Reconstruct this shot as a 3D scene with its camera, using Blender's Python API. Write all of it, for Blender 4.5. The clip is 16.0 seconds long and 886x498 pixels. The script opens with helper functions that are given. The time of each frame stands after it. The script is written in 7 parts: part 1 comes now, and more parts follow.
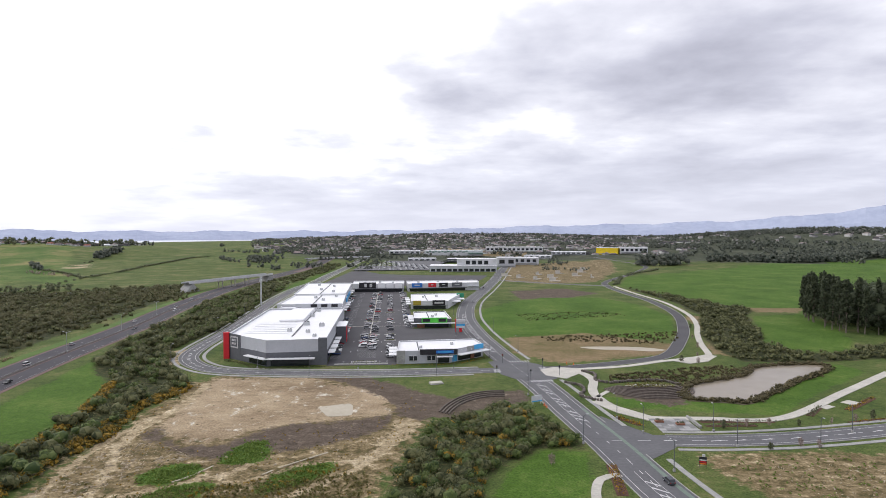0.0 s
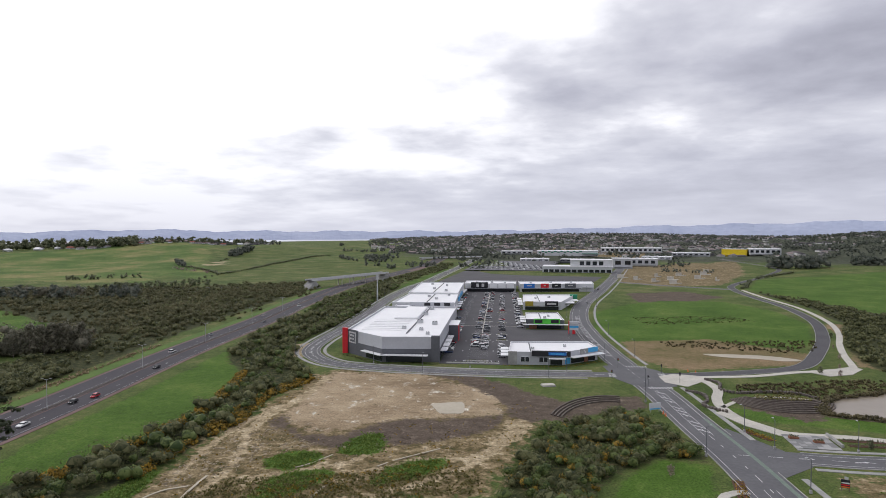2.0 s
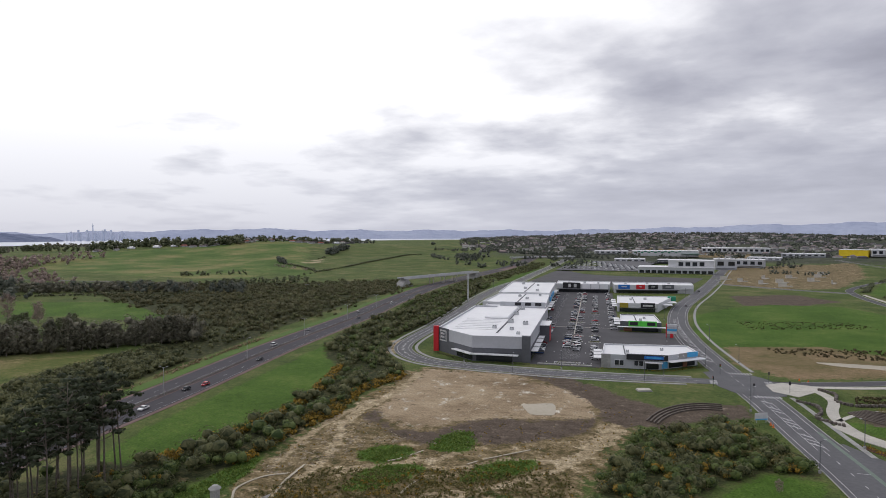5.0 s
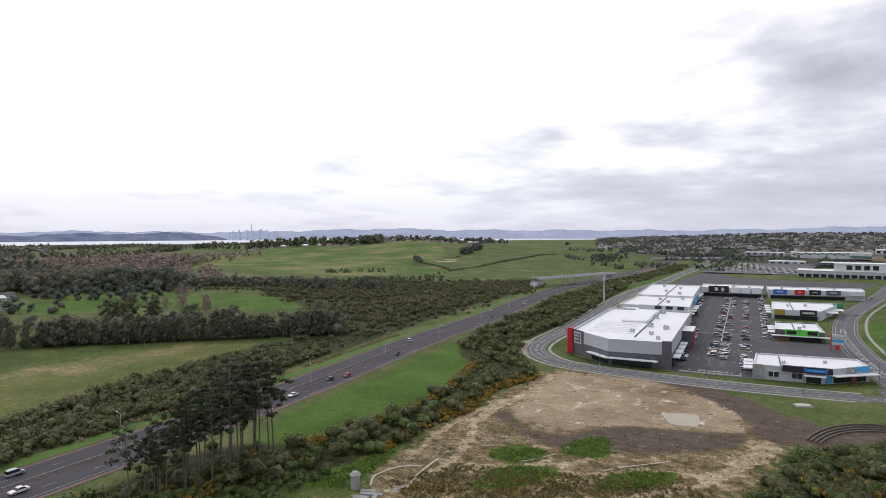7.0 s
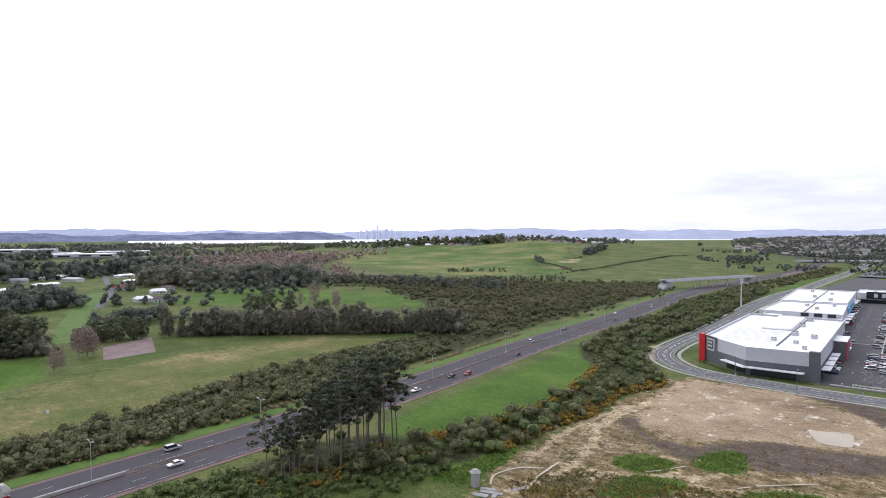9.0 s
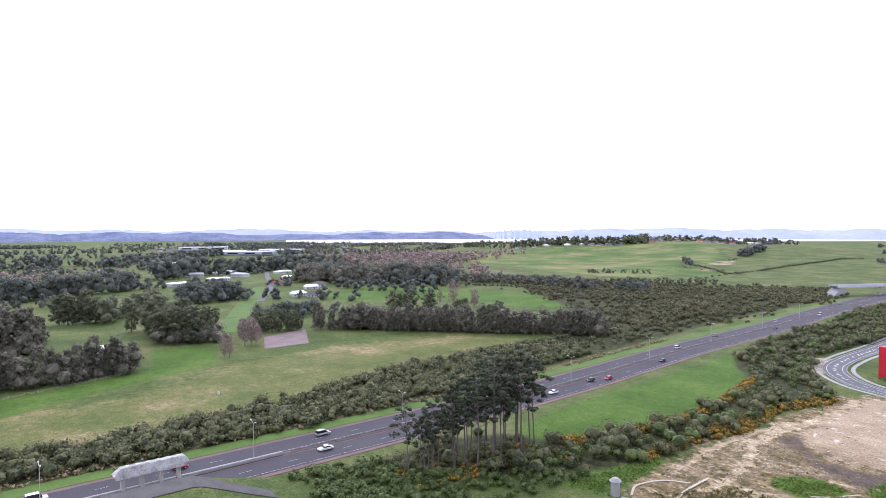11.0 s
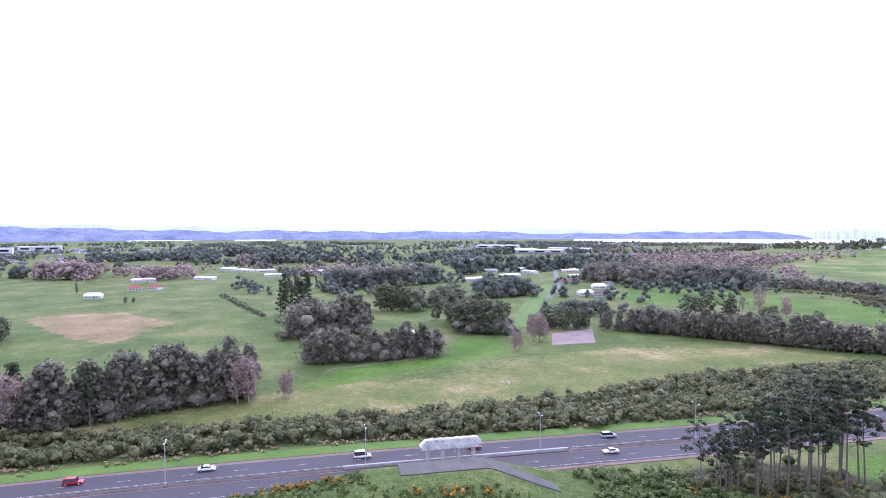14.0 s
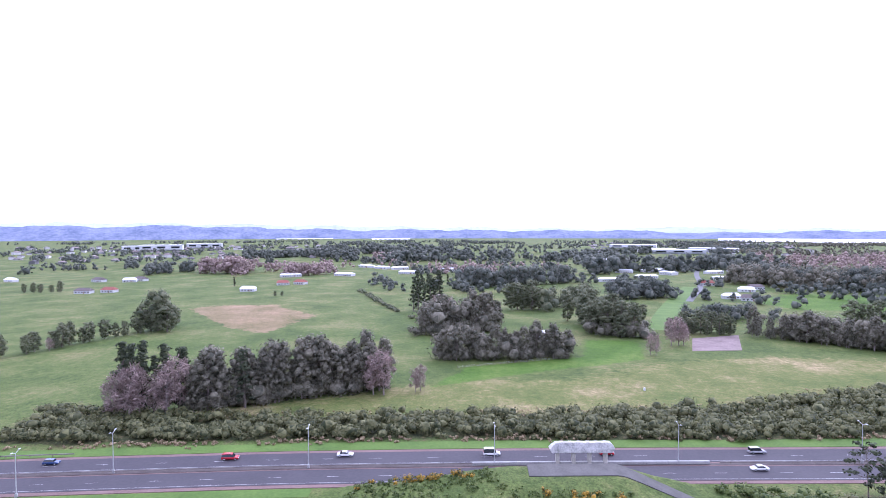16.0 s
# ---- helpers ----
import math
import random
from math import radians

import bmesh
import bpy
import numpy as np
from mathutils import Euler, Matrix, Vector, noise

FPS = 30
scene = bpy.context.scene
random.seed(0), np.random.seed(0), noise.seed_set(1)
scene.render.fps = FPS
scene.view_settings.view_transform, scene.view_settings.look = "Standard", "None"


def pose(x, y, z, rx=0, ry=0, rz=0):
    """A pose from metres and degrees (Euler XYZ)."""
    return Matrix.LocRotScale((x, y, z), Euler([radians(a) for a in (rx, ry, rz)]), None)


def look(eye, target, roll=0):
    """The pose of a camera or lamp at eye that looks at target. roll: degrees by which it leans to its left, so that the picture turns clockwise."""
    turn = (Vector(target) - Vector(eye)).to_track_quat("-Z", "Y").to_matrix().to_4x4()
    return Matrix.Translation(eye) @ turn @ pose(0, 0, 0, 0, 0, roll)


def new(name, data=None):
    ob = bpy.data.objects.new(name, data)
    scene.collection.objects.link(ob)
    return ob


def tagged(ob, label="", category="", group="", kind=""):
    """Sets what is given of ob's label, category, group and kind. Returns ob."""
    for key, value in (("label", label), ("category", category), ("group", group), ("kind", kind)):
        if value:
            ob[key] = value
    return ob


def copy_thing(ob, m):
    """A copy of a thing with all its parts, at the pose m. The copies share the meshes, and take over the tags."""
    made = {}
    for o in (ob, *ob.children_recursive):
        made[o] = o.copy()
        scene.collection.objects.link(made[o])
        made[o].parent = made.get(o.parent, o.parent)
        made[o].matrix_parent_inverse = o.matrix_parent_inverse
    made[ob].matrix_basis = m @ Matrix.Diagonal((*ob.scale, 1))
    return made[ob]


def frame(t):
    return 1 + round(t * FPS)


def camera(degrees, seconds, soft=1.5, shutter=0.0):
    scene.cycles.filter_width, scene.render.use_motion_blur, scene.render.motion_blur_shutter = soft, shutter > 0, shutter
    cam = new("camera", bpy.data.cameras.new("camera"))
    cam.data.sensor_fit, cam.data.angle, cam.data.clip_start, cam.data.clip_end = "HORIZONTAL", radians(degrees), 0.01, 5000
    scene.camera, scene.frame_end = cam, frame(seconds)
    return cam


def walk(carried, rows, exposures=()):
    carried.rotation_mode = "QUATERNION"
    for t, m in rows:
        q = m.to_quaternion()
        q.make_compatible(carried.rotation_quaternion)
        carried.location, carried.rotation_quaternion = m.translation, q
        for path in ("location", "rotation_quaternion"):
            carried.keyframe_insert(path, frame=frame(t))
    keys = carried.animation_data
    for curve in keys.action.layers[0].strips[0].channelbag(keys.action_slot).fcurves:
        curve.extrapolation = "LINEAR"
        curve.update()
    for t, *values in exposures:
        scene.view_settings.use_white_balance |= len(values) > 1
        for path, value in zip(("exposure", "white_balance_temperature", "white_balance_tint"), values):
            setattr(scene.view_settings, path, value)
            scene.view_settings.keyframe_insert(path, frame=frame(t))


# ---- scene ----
import itertools

# ---- camera and walk ----
cam = camera(71.04, 16.0, soft=0.85)
EYE_HEIGHT = 65.0
TURNS = [(0.0, 0.0, -1.70), (0.5, 3.81, -1.69), (1.0, 7.42, -1.67), (1.5, 9.59, -1.67), (2.0, 10.33, -1.68), (2.5, 10.62, -1.68),
         (3.0, 11.57, -1.68), (5.5, 22.07, -1.74), (6.0, 25.95, -1.73), (6.5, 28.72, -1.73), (7.0, 30.96, -1.74),
         (7.5, 32.90, -1.73), (8.0, 36.48, -1.74), (8.5, 39.30, -1.74), (9.0, 42.11, -1.74)]
TURNS += [(11.5, 58.85, -1.75), (12.0, 63.08, -1.77), (12.5, 66.49, -1.78), (13.0, 70.35, -1.77), (13.5, 74.58, -1.77),
          (14.0, 80.94, -1.78), (14.5, 86.59, -1.79), (15.0, 89.19, -1.82), (15.5, 90.89, -1.85), (16.0, 92.94, -1.87)]
EXPOSURES = [(0.0, -0.24, 6400, 12), (1.0, -0.38, 6400, 12), (3.0, -0.68, 6400, 12), (5.5, -0.80, 6400, 12), (6.5, -0.64, 6400, 12), (9.0, -0.08, 6150, 15), (12.5, 0.72, 5450, 28), (16.0, 0.86, 5280, 32)]
walk(cam, [(t, pose(0, 0, EYE_HEIGHT, 90 + p, 0.1, yaw)) for t, yaw, p in TURNS], EXPOSURES)

# ---- world: overcast sky with broken cloud, and a weak, wide sun behind it ----
SUN_TURN, SUN_UP = 70.0, 42.0        # degrees to the left of north (+y), and above the horizon
SUN_DIR = Vector((-math.sin(radians(SUN_TURN)) * math.cos(radians(SUN_UP)), math.cos(radians(SUN_TURN)) * math.cos(radians(SUN_UP)),
                  math.sin(radians(SUN_UP))))
world = bpy.data.worlds.new("overcast_sky")
scene.world = world
world.use_nodes = True


def build_sky():
    nt = world.node_tree
    n, ln = nt.nodes, nt.links
    n.clear()
    out, bg = n.new("ShaderNodeOutputWorld"), n.new("ShaderNodeBackground")
    ln.new(bg.outputs[0], out.inputs[0])
    sky = n.new("ShaderNodeTexSky")
    sky.sky_type, sky.sun_disc = "NISHITA", False
    sky.sun_elevation, sky.sun_rotation = radians(SUN_UP), radians(-SUN_TURN)
    sky_dim = n.new("ShaderNodeVectorMath")
    sky_dim.operation = "SCALE"
    sky_dim.inputs[3].default_value = 0.1
    ln.new(sky.outputs[0], sky_dim.inputs[0])
    tc = n.new("ShaderNodeTexCoord")
    sep = n.new("ShaderNodeSeparateXYZ")
    ln.new(tc.outputs["Generated"], sep.inputs[0])

    def calc(op, a, b=None, clamp=False):
        m = n.new("ShaderNodeMath")
        m.operation, m.use_clamp = op, clamp
        for i, v in enumerate((a, b)):
            if v is None:
                continue
            if isinstance(v, (int, float)):
                m.inputs[i].default_value = v
            else:
                ln.new(v, m.inputs[i])
        return m.outputs[0]

    up = calc("ADD", calc("MAXIMUM", sep.outputs[2], 0.0), 0.15)
    comb = n.new("ShaderNodeCombineXYZ")
    ln.new(calc("DIVIDE", sep.outputs[0], up), comb.inputs[0])
    ln.new(calc("DIVIDE", sep.outputs[1], up), comb.inputs[1])
    comb.inputs[2].default_value = 3.7

    def cloud(scale, detail, rough, off):
        mp = n.new("ShaderNodeMapping")
        mp.inputs["Location"].default_value = off
        mp.inputs["Rotation"].default_value = (0, 0, 0.2)
        ln.new(comb.outputs[0], mp.inputs[0])
        t = n.new("ShaderNodeTexNoise")
        t.inputs["Scale"].default_value, t.inputs["Detail"].default_value = scale, detail
        t.inputs["Roughness"].default_value, t.inputs["Distortion"].default_value = rough, 0.12
        ln.new(mp.outputs[0], t.inputs["Vector"])
        return t.outputs["Fac"]

    big, mid, wisps = cloud(0.45, 3, 0.5, (1.7, 0.4, 0)), cloud(1.35, 9, 0.5, (4.0, 2.2, 0)), cloud(4.2, 6, 0.55, (0.6, 7.1, 0))
    # brighter round the veiled sun
    dot = n.new("ShaderNodeVectorMath")
    dot.operation = "DOT_PRODUCT"
    ln.new(tc.outputs["Generated"], dot.inputs[0])
    dot.inputs[1].default_value = (-math.sin(radians(SUN_TURN)), math.cos(radians(SUN_TURN)), 0.25)
    glow = calc("MAXIMUM", calc("MULTIPLY", calc("SUBTRACT", dot.outputs["Value"], 0.36), 0.72), -0.24)
    dens = calc("ADD", calc("ADD", calc("MULTIPLY", big, 0.6), calc("MULTIPLY", mid, 1.15)), calc("MULTIPLY", wisps, 0.35))
    low_sky = calc("MULTIPLY", calc("SUBTRACT", 1.0, calc("DIVIDE", sep.outputs[2], 0.22), True), 0.27)
    light = calc("ADD", calc("SUBTRACT", calc("SUBTRACT", 1.68, dens), low_sky), glow)
    ramp = n.new("ShaderNodeValToRGB")
    el = ramp.color_ramp.elements
    el[0].position, el[0].color = 0.02, (0.54, 0.545, 0.64, 1)
    el[1].position, el[1].color = 0.82, (1.95, 1.95, 1.97, 1)
    el.new(0.30).color = (0.80, 0.81, 0.92, 1)
    el.new(0.52).color = (1.1, 1.11, 1.2, 1)
    ln.new(light, ramp.inputs[0])
    haze = n.new("ShaderNodeMix")
    haze.data_type = "RGBA"
    ln.new(calc("MULTIPLY", calc("SUBTRACT", 1.0, calc("DIVIDE", sep.outputs[2], 0.17), True), 0.8), haze.inputs["Factor"])
    ln.new(ramp.outputs[0], haze.inputs["A"])
    haze.inputs["B"].default_value = (1.02, 1.05, 1.19, 1)
    mix = n.new("ShaderNodeMix")
    mix.data_type = "RGBA"
    mix.inputs["Factor"].default_value = 0.94
    ln.new(sky_dim.outputs[0], mix.inputs["A"])
    ln.new(haze.outputs["Result"], mix.inputs["B"])
    ln.new(mix.outputs["Result"], bg.inputs["Color"])
    bg.inputs["Strength"].default_value = 1.0


build_sky()
sun = bpy.data.lights.new("sun", "SUN")
sun.energy, sun.angle, sun.color = 0.7, radians(20), (1.0, 0.96, 0.9)
new("sun", sun).matrix_world = look(SUN_DIR * 500, (0, 0, 0))


# ---- materials ----
def material(name, dark, light, scale=1.0, rough=0.8, bump=0.0, metal=0.0, fine=0.0, spec=0.3, per="", spread=0.0, leaf=False):
    """Two-scale noise between two base colours; per: OBJECT or ISLAND shifts each piece by spread."""
    m = bpy.data.materials.new(name)
    m.use_nodes = True
    n, ln = m.node_tree.nodes, m.node_tree.links
    b = n["Principled BSDF"]
    b.inputs["Roughness"].default_value, b.inputs["Metallic"].default_value = rough, metal
    b.inputs["Specular IOR Level"].default_value = spec
    tc = n.new("ShaderNodeTexCoord")
    geo = n.new("ShaderNodeNewGeometry")
    t1, t2 = n.new("ShaderNodeTexNoise"), n.new("ShaderNodeTexNoise")
    for t, s in ((t1, scale), (t2, fine or scale * 7)):
        t.inputs["Scale"].default_value, t.inputs["Detail"].default_value = s, 5
        ln.new(geo.outputs["Position"], t.inputs["Vector"])
    add = n.new("ShaderNodeMath")
    add.operation = "MULTIPLY_ADD"
    add.inputs[1].default_value = 0.55
    ln.new(t1.outputs["Fac"], add.inputs[0])
    half = n.new("ShaderNodeMath")
    half.operation = "MULTIPLY"
    half.inputs[1].default_value = 0.45
    ln.new(t2.outputs["Fac"], half.inputs[0])
    ln.new(half.outputs[0], add.inputs[2])
    fac = add.outputs[0]
    if per:
        if per == "OBJECT":
            r = n.new("ShaderNodeObjectInfo").outputs["Random"]
        else:
            r = geo.outputs["Random Per Island"]
        ma = n.new("ShaderNodeMath")
        ma.operation = "MULTIPLY_ADD"
        ma.inputs[1].default_value = spread
        ln.new(r, ma.inputs[0])
        sb = n.new("ShaderNodeMath")
        sb.operation = "SUBTRACT"
        ln.new(fac, sb.inputs[0])
        sb.inputs[1].default_value = spread / 2
        ln.new(sb.outputs[0], ma.inputs[2])
        fac = ma.outputs[0]
    ramp = n.new("ShaderNodeValToRGB")
    el = ramp.color_ramp.elements
    el[0].position, el[0].color = 0.32, (*dark, 1)
    el[1].position, el[1].color = 0.68, (*light, 1)
    ln.new(fac, ramp.inputs[0])
    ln.new(ramp.outputs[0], b.inputs["Base Color"])
    if leaf:
        tr, mx = n.new("ShaderNodeBsdfTranslucent"), n.new("ShaderNodeMixShader")
        ln.new(ramp.outputs[0], tr.inputs["Color"])
        mx.inputs[0].default_value = 0.28
        ln.new(b.outputs[0], mx.inputs[1])
        ln.new(tr.outputs[0], mx.inputs[2])
        ln.new(mx.outputs[0], n["Material Output"].inputs["Surface"])
    if bump:
        bp = n.new("ShaderNodeBump")
        bp.inputs["Strength"].default_value, bp.inputs["Distance"].default_value = bump, 0.1
        ln.new(t2.outputs["Fac"], bp.inputs["Height"])
        ln.new(bp.outputs[0], b.inputs["Normal"])
    return m


ASPHALT = material("asphalt_motorway", (0.042, 0.039, 0.047), (0.066, 0.061, 0.070), 0.05, 0.85, 0.2, fine=1.2)
ASPHALT_GREY = material("asphalt_street", (0.095, 0.095, 0.102), (0.145, 0.143, 0.150), 0.08, 0.85, 0.2, fine=0.9)
ASPHALT_PARK = material("asphalt_car_park", (0.062, 0.060, 0.066), (0.098, 0.094, 0.100), 0.06, 0.85, 0.2, fine=0.8)
CHIP_RED = material("red_chip_shoulder", (0.12, 0.075, 0.07), (0.20, 0.135, 0.125), 0.1, 0.9, 0.3, fine=1.5)
CONCRETE = material("pale_concrete", (0.40, 0.38, 0.34), (0.58, 0.55, 0.49), 0.15, 0.85, 0.1, fine=1.5)
CONCRETE_GREY = material("weathered_concrete", (0.22, 0.22, 0.215), (0.40, 0.395, 0.38), 0.3, 0.85, 0.2, fine=3)
KERB = material("kerb_concrete", (0.28, 0.28, 0.27), (0.42, 0.41, 0.39), 0.5, 0.85)
PAINT = material("road_paint_white", (0.34, 0.34, 0.34), (0.70, 0.70, 0.70), 0.6, 0.7, fine=4)
PAINT_GREEN = material("green_cycle_surface", (0.13, 0.17, 0.14), (0.19, 0.24, 0.20), 0.5, 0.8)
ROOF_WHITE = material("white_metal_roof", (0.74, 0.74, 0.76), (0.85, 0.85, 0.86), 0.05, 0.45, 0.1, fine=0.6)
WALL_LIGHT = material("light_grey_panel", (0.42, 0.43, 0.46), (0.50, 0.51, 0.54), 0.1, 0.7, fine=1)
WALL_DARK = material("dark_grey_panel", (0.095, 0.098, 0.11), (0.13, 0.135, 0.15), 0.1, 0.7, fine=1)
WALL_WHITE = material("off_white_panel", (0.50, 0.51, 0.53), (0.64, 0.64, 0.66), 0.1, 0.7, fine=1)
STEEL_PALE = material("galvanised_steel", (0.40, 0.41, 0.42), (0.58, 0.59, 0.60), 0.5, 0.45, metal=0.4, fine=4)
RED = material("red_panel", (0.52, 0.02, 0.03), (0.66, 0.03, 0.04), 0.3, 0.5)
BLUE = material("blue_panel", (0.02, 0.12, 0.45), (0.04, 0.20, 0.60), 0.3, 0.5)
CYAN = material("light_blue_panel", (0.05, 0.30, 0.60), (0.09, 0.42, 0.72), 0.3, 0.5)
GREEN_SIGN = material("bright_green_panel", (0.08, 0.50, 0.05), (0.12, 0.62, 0.08), 0.3, 0.5)
BLACK = material("black_panel", (0.018, 0.018, 0.022), (0.035, 0.035, 0.04), 0.3, 0.5)
YELLOW = material("yellow_panel", (0.72, 0.52, 0.02), (0.85, 0.63, 0.03), 0.2, 0.5)
ORANGE = material("orange_panel", (0.62, 0.12, 0.02), (0.72, 0.18, 0.03), 0.2, 0.5)
BROWN = material("brown_timber_panel", (0.16, 0.07, 0.04), (0.28, 0.13, 0.08), 0.5, 0.7)
TILE_ROOF = material("brown_roof", (0.055, 0.052, 0.056), (0.25, 0.205, 0.195), 0.02, 0.8, per="ISLAND", spread=0.8)
HOUSE_WALL = material("painted_house_wall", (0.13, 0.13, 0.13), (0.60, 0.59, 0.58), 0.02, 0.8, per="ISLAND", spread=0.8)
GLASS = material("dark_window_glass", (0.015, 0.018, 0.022), (0.03, 0.035, 0.04), 0.2, 0.08, spec=0.6)
RUBBER = material("black_rubber", (0.012, 0.012, 0.013), (0.022, 0.022, 0.023), 2, 0.8)
TRUNK = material("grey_brown_bark", (0.09, 0.073, 0.060), (0.22, 0.185, 0.155), 1.5, 0.9, 0.5, fine=8)
TRUNK_PALE = material("pale_bark", (0.17, 0.14, 0.12), (0.33, 0.28, 0.25), 1.0, 0.9, 0.4, fine=6)
LEAF_PINE = material("pine_needles", (0.026, 0.037, 0.019), (0.085, 0.100, 0.054), 0.25, 0.75, per="ISLAND", spread=0.4, leaf=True)
LEAF_DARK = material("dark_evergreen_leaves", (0.056, 0.072, 0.036), (0.190, 0.200, 0.112), 0.16, 0.75, fine=1.2, per="ISLAND", spread=0.35, leaf=True)
LEAF_GREY = material("grey_green_leaves", (0.074, 0.077, 0.053), (0.240, 0.222, 0.158), 0.16, 0.75, fine=1.2, per="ISLAND", spread=0.35, leaf=True)
LEAF_GREEN = material("fresh_green_leaves", (0.038, 0.066, 0.015), (0.140, 0.180, 0.050), 0.2, 0.7, fine=0.9, per="ISLAND", spread=0.5, leaf=True)
LEAF_SCRUB = material("scrub_leaves", (0.034, 0.045, 0.017), (0.185, 0.186, 0.080), 0.24, 0.75, fine=0.9, per="ISLAND", spread=0.35, leaf=True)
LEAF_GORSE = material("gorse_in_flower", (0.060, 0.060, 0.014), (0.400, 0.245, 0.030), 0.4, 0.75, fine=0.09, per="ISLAND", spread=0.5, leaf=True)
TWIG = material("bare_twigs", (0.190, 0.140, 0.122), (0.430, 0.335, 0.295), 0.2, 0.85, per="ISLAND", spread=0.4, leaf=True)
REED = material("brown_reeds", (0.035, 0.034, 0.016), (0.170, 0.140, 0.070), 0.3, 0.8, per="ISLAND", spread=0.4, leaf=True)
WATER = material("muddy_pond_water", (0.25, 0.21, 0.155), (0.30, 0.255, 0.195), 0.02, 0.2, spec=0.3)
PUDDLE = material("pale_puddle", (0.33, 0.285, 0.205), (0.44, 0.385, 0.29), 0.1, 0.4, spec=0.25)
SEA = material("pale_estuary_water", (0.46, 0.49, 0.56), (0.56, 0.60, 0.67), 0.002, 0.35, spec=0.5)
# far hills: pale blue haze is painted into both base colours
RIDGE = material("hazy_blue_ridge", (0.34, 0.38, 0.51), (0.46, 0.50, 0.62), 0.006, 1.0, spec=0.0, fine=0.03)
# wooded headland, its blue being distance haze mixed into the base colour
HEADLAND = material("hazed_blue_headland", (0.10, 0.125, 0.20), (0.25, 0.275, 0.37), 0.010, 1.0, spec=0.0, fine=0.05)


# ---- terrain ----
HILLS = ((36, 1750, 35, 540, 440), (-3, 2900, 44, 1100, 800), (-33, 2500, 60, 500, 700))


def terrain(x, y):
    """Ground height: level near the shops, low hills beyond."""
    x, y = np.asarray(x, float), np.asarray(y, float)
    z = np.zeros_like(x)
    for a, r, h, su, sv in HILLS:
        c, s = math.cos(radians(a)), math.sin(radians(a))
        dx, dy = x + s * r, y - c * r
        z = z + h * np.exp(-((dx * c + dy * s) / su) ** 2 - ((dy * c - dx * s) / sv) ** 2)
    d = np.hypot(x, y)
    soft = np.clip((d - 900) / 500, 0, 1)
    roll = (np.sin(x / 97 + 1.3) * np.sin(y / 121 + 0.4) + 0.6 * np.sin(x / 53 + y / 71)) * 3.6
    z = z * np.clip((d - 700) / 500, 0, 1) + (roll * np.clip((3000 - d) / 800, 0, 1) + 1.0) * soft
    # embankment of the unfinished bridge, steep towards the motorway
    inland = x + 156.2 + 0.066 * y
    along_road = np.clip((y + 34) / 42, 0, 1) * np.clip((56 - y) / 20, 0, 1)
    z = z + 5.7 * np.clip(inland / 2.2, 0, 1) * np.clip((46 - inland) / 34, 0, 1) * along_road * (np.abs(x + 140) < 60) * (np.abs(y) < 90)
    return z


def height(x, y):
    return float(terrain(x, y))


def signed_distance(px, py, poly):
    """Distance to a polygon's outline, positive inside, for arrays of points."""
    best = np.full(px.shape, 1e18)
    inside = np.zeros(px.shape, bool)
    for (x0, y0), (x1, y1) in zip(poly, poly[1:] + poly[:1]):
        ex, ey = x1 - x0, y1 - y0
        t = np.clip(((px - x0) * ex + (py - y0) * ey) / (ex * ex + ey * ey + 1e-9), 0, 1)
        best = np.minimum(best, (px - x0 - t * ex) ** 2 + (py - y0 - t * ey) ** 2)
        cross = (y0 > py) != (y1 > py)
        with np.errstate(divide="ignore", invalid="ignore"):
            inside ^= cross & (px < (x1 - x0) * (py - y0) / (y1 - y0 + 1e-12) + x0)
    return np.where(inside, 1, -1) * np.sqrt(best)


def smooth_line(pts, step=6.0, closed=False):
    """A Catmull-Rom curve through plan points."""
    P = [np.array(p, float) for p in pts]
    out = []
    n = len(P)
    for i in range(n if closed else n - 1):
        if closed:
            a, b, c, d = P[i - 1], P[i], P[(i + 1) % n], P[(i + 2) % n]
        else:
            b, c = P[i], P[i + 1]
            a = P[i - 1] if i else 2 * b - c
            d = P[i + 2] if i + 2 < n else 2 * c - b
        k = max(2, int(np.linalg.norm(c - b) / step))
        for j in range(k):
            t = j / k
            out.append(0.5 * (2 * b + (c - a) * t + (2 * a - 5 * b + 4 * c - d) * t * t + (3 * b - a - 3 * c + d) * t ** 3))
    if not closed:
        out.append(P[-1])
    return out


def offset_line(line, dist):
    """The line moved sideways, positive to its left."""
    L = np.array(line)
    tan = np.gradient(L, axis=0)
    tan /= np.linalg.norm(tan, axis=1)[:, None] + 1e-9
    return [p for p in L + np.stack([-tan[:, 1], tan[:, 0]], 1) * dist]


# zones of the ground, in plan metres
DIRT = [(-100, 276), (-36, 274), (-19, 252), (-2, 222), (-5, 197), (-10, 181), (-15, 164), (-16, 150), (-39, 143), (-58, 134), (-78, 120), (-94, 116),
        (-104, 135), (-106, 150), (-106, 176), (-107, 200), (-106, 231), (-107, 253)]
PAD = [(-100, 270), (-79, 274), (-60, 272), (-44, 263), (-29, 252), (-21, 239), (-19, 217), (-32, 213), (-50, 208), (-61, 200), (-67, 190), (-78, 187), (-88, 195), (-94, 204), (-96, 236)]
PAD_RIM = [(-96, 195), (-94, 203), (-88, 194), (-78, 186), (-67, 188), (-60, 200), (-50, 206), (-32, 211), (-19, 216), (-16, 213), (-19, 201), (-26, 195), (-34, 188), (-44, 182), (-57, 181), (-65, 174), (-77, 179)]
GRAVEL = [(-61, 278), (-31, 273), (-12, 250), (4, 238), (8, 226), (-7, 209), (-16, 215), (-21, 240), (-31, 252), (-45, 264)]
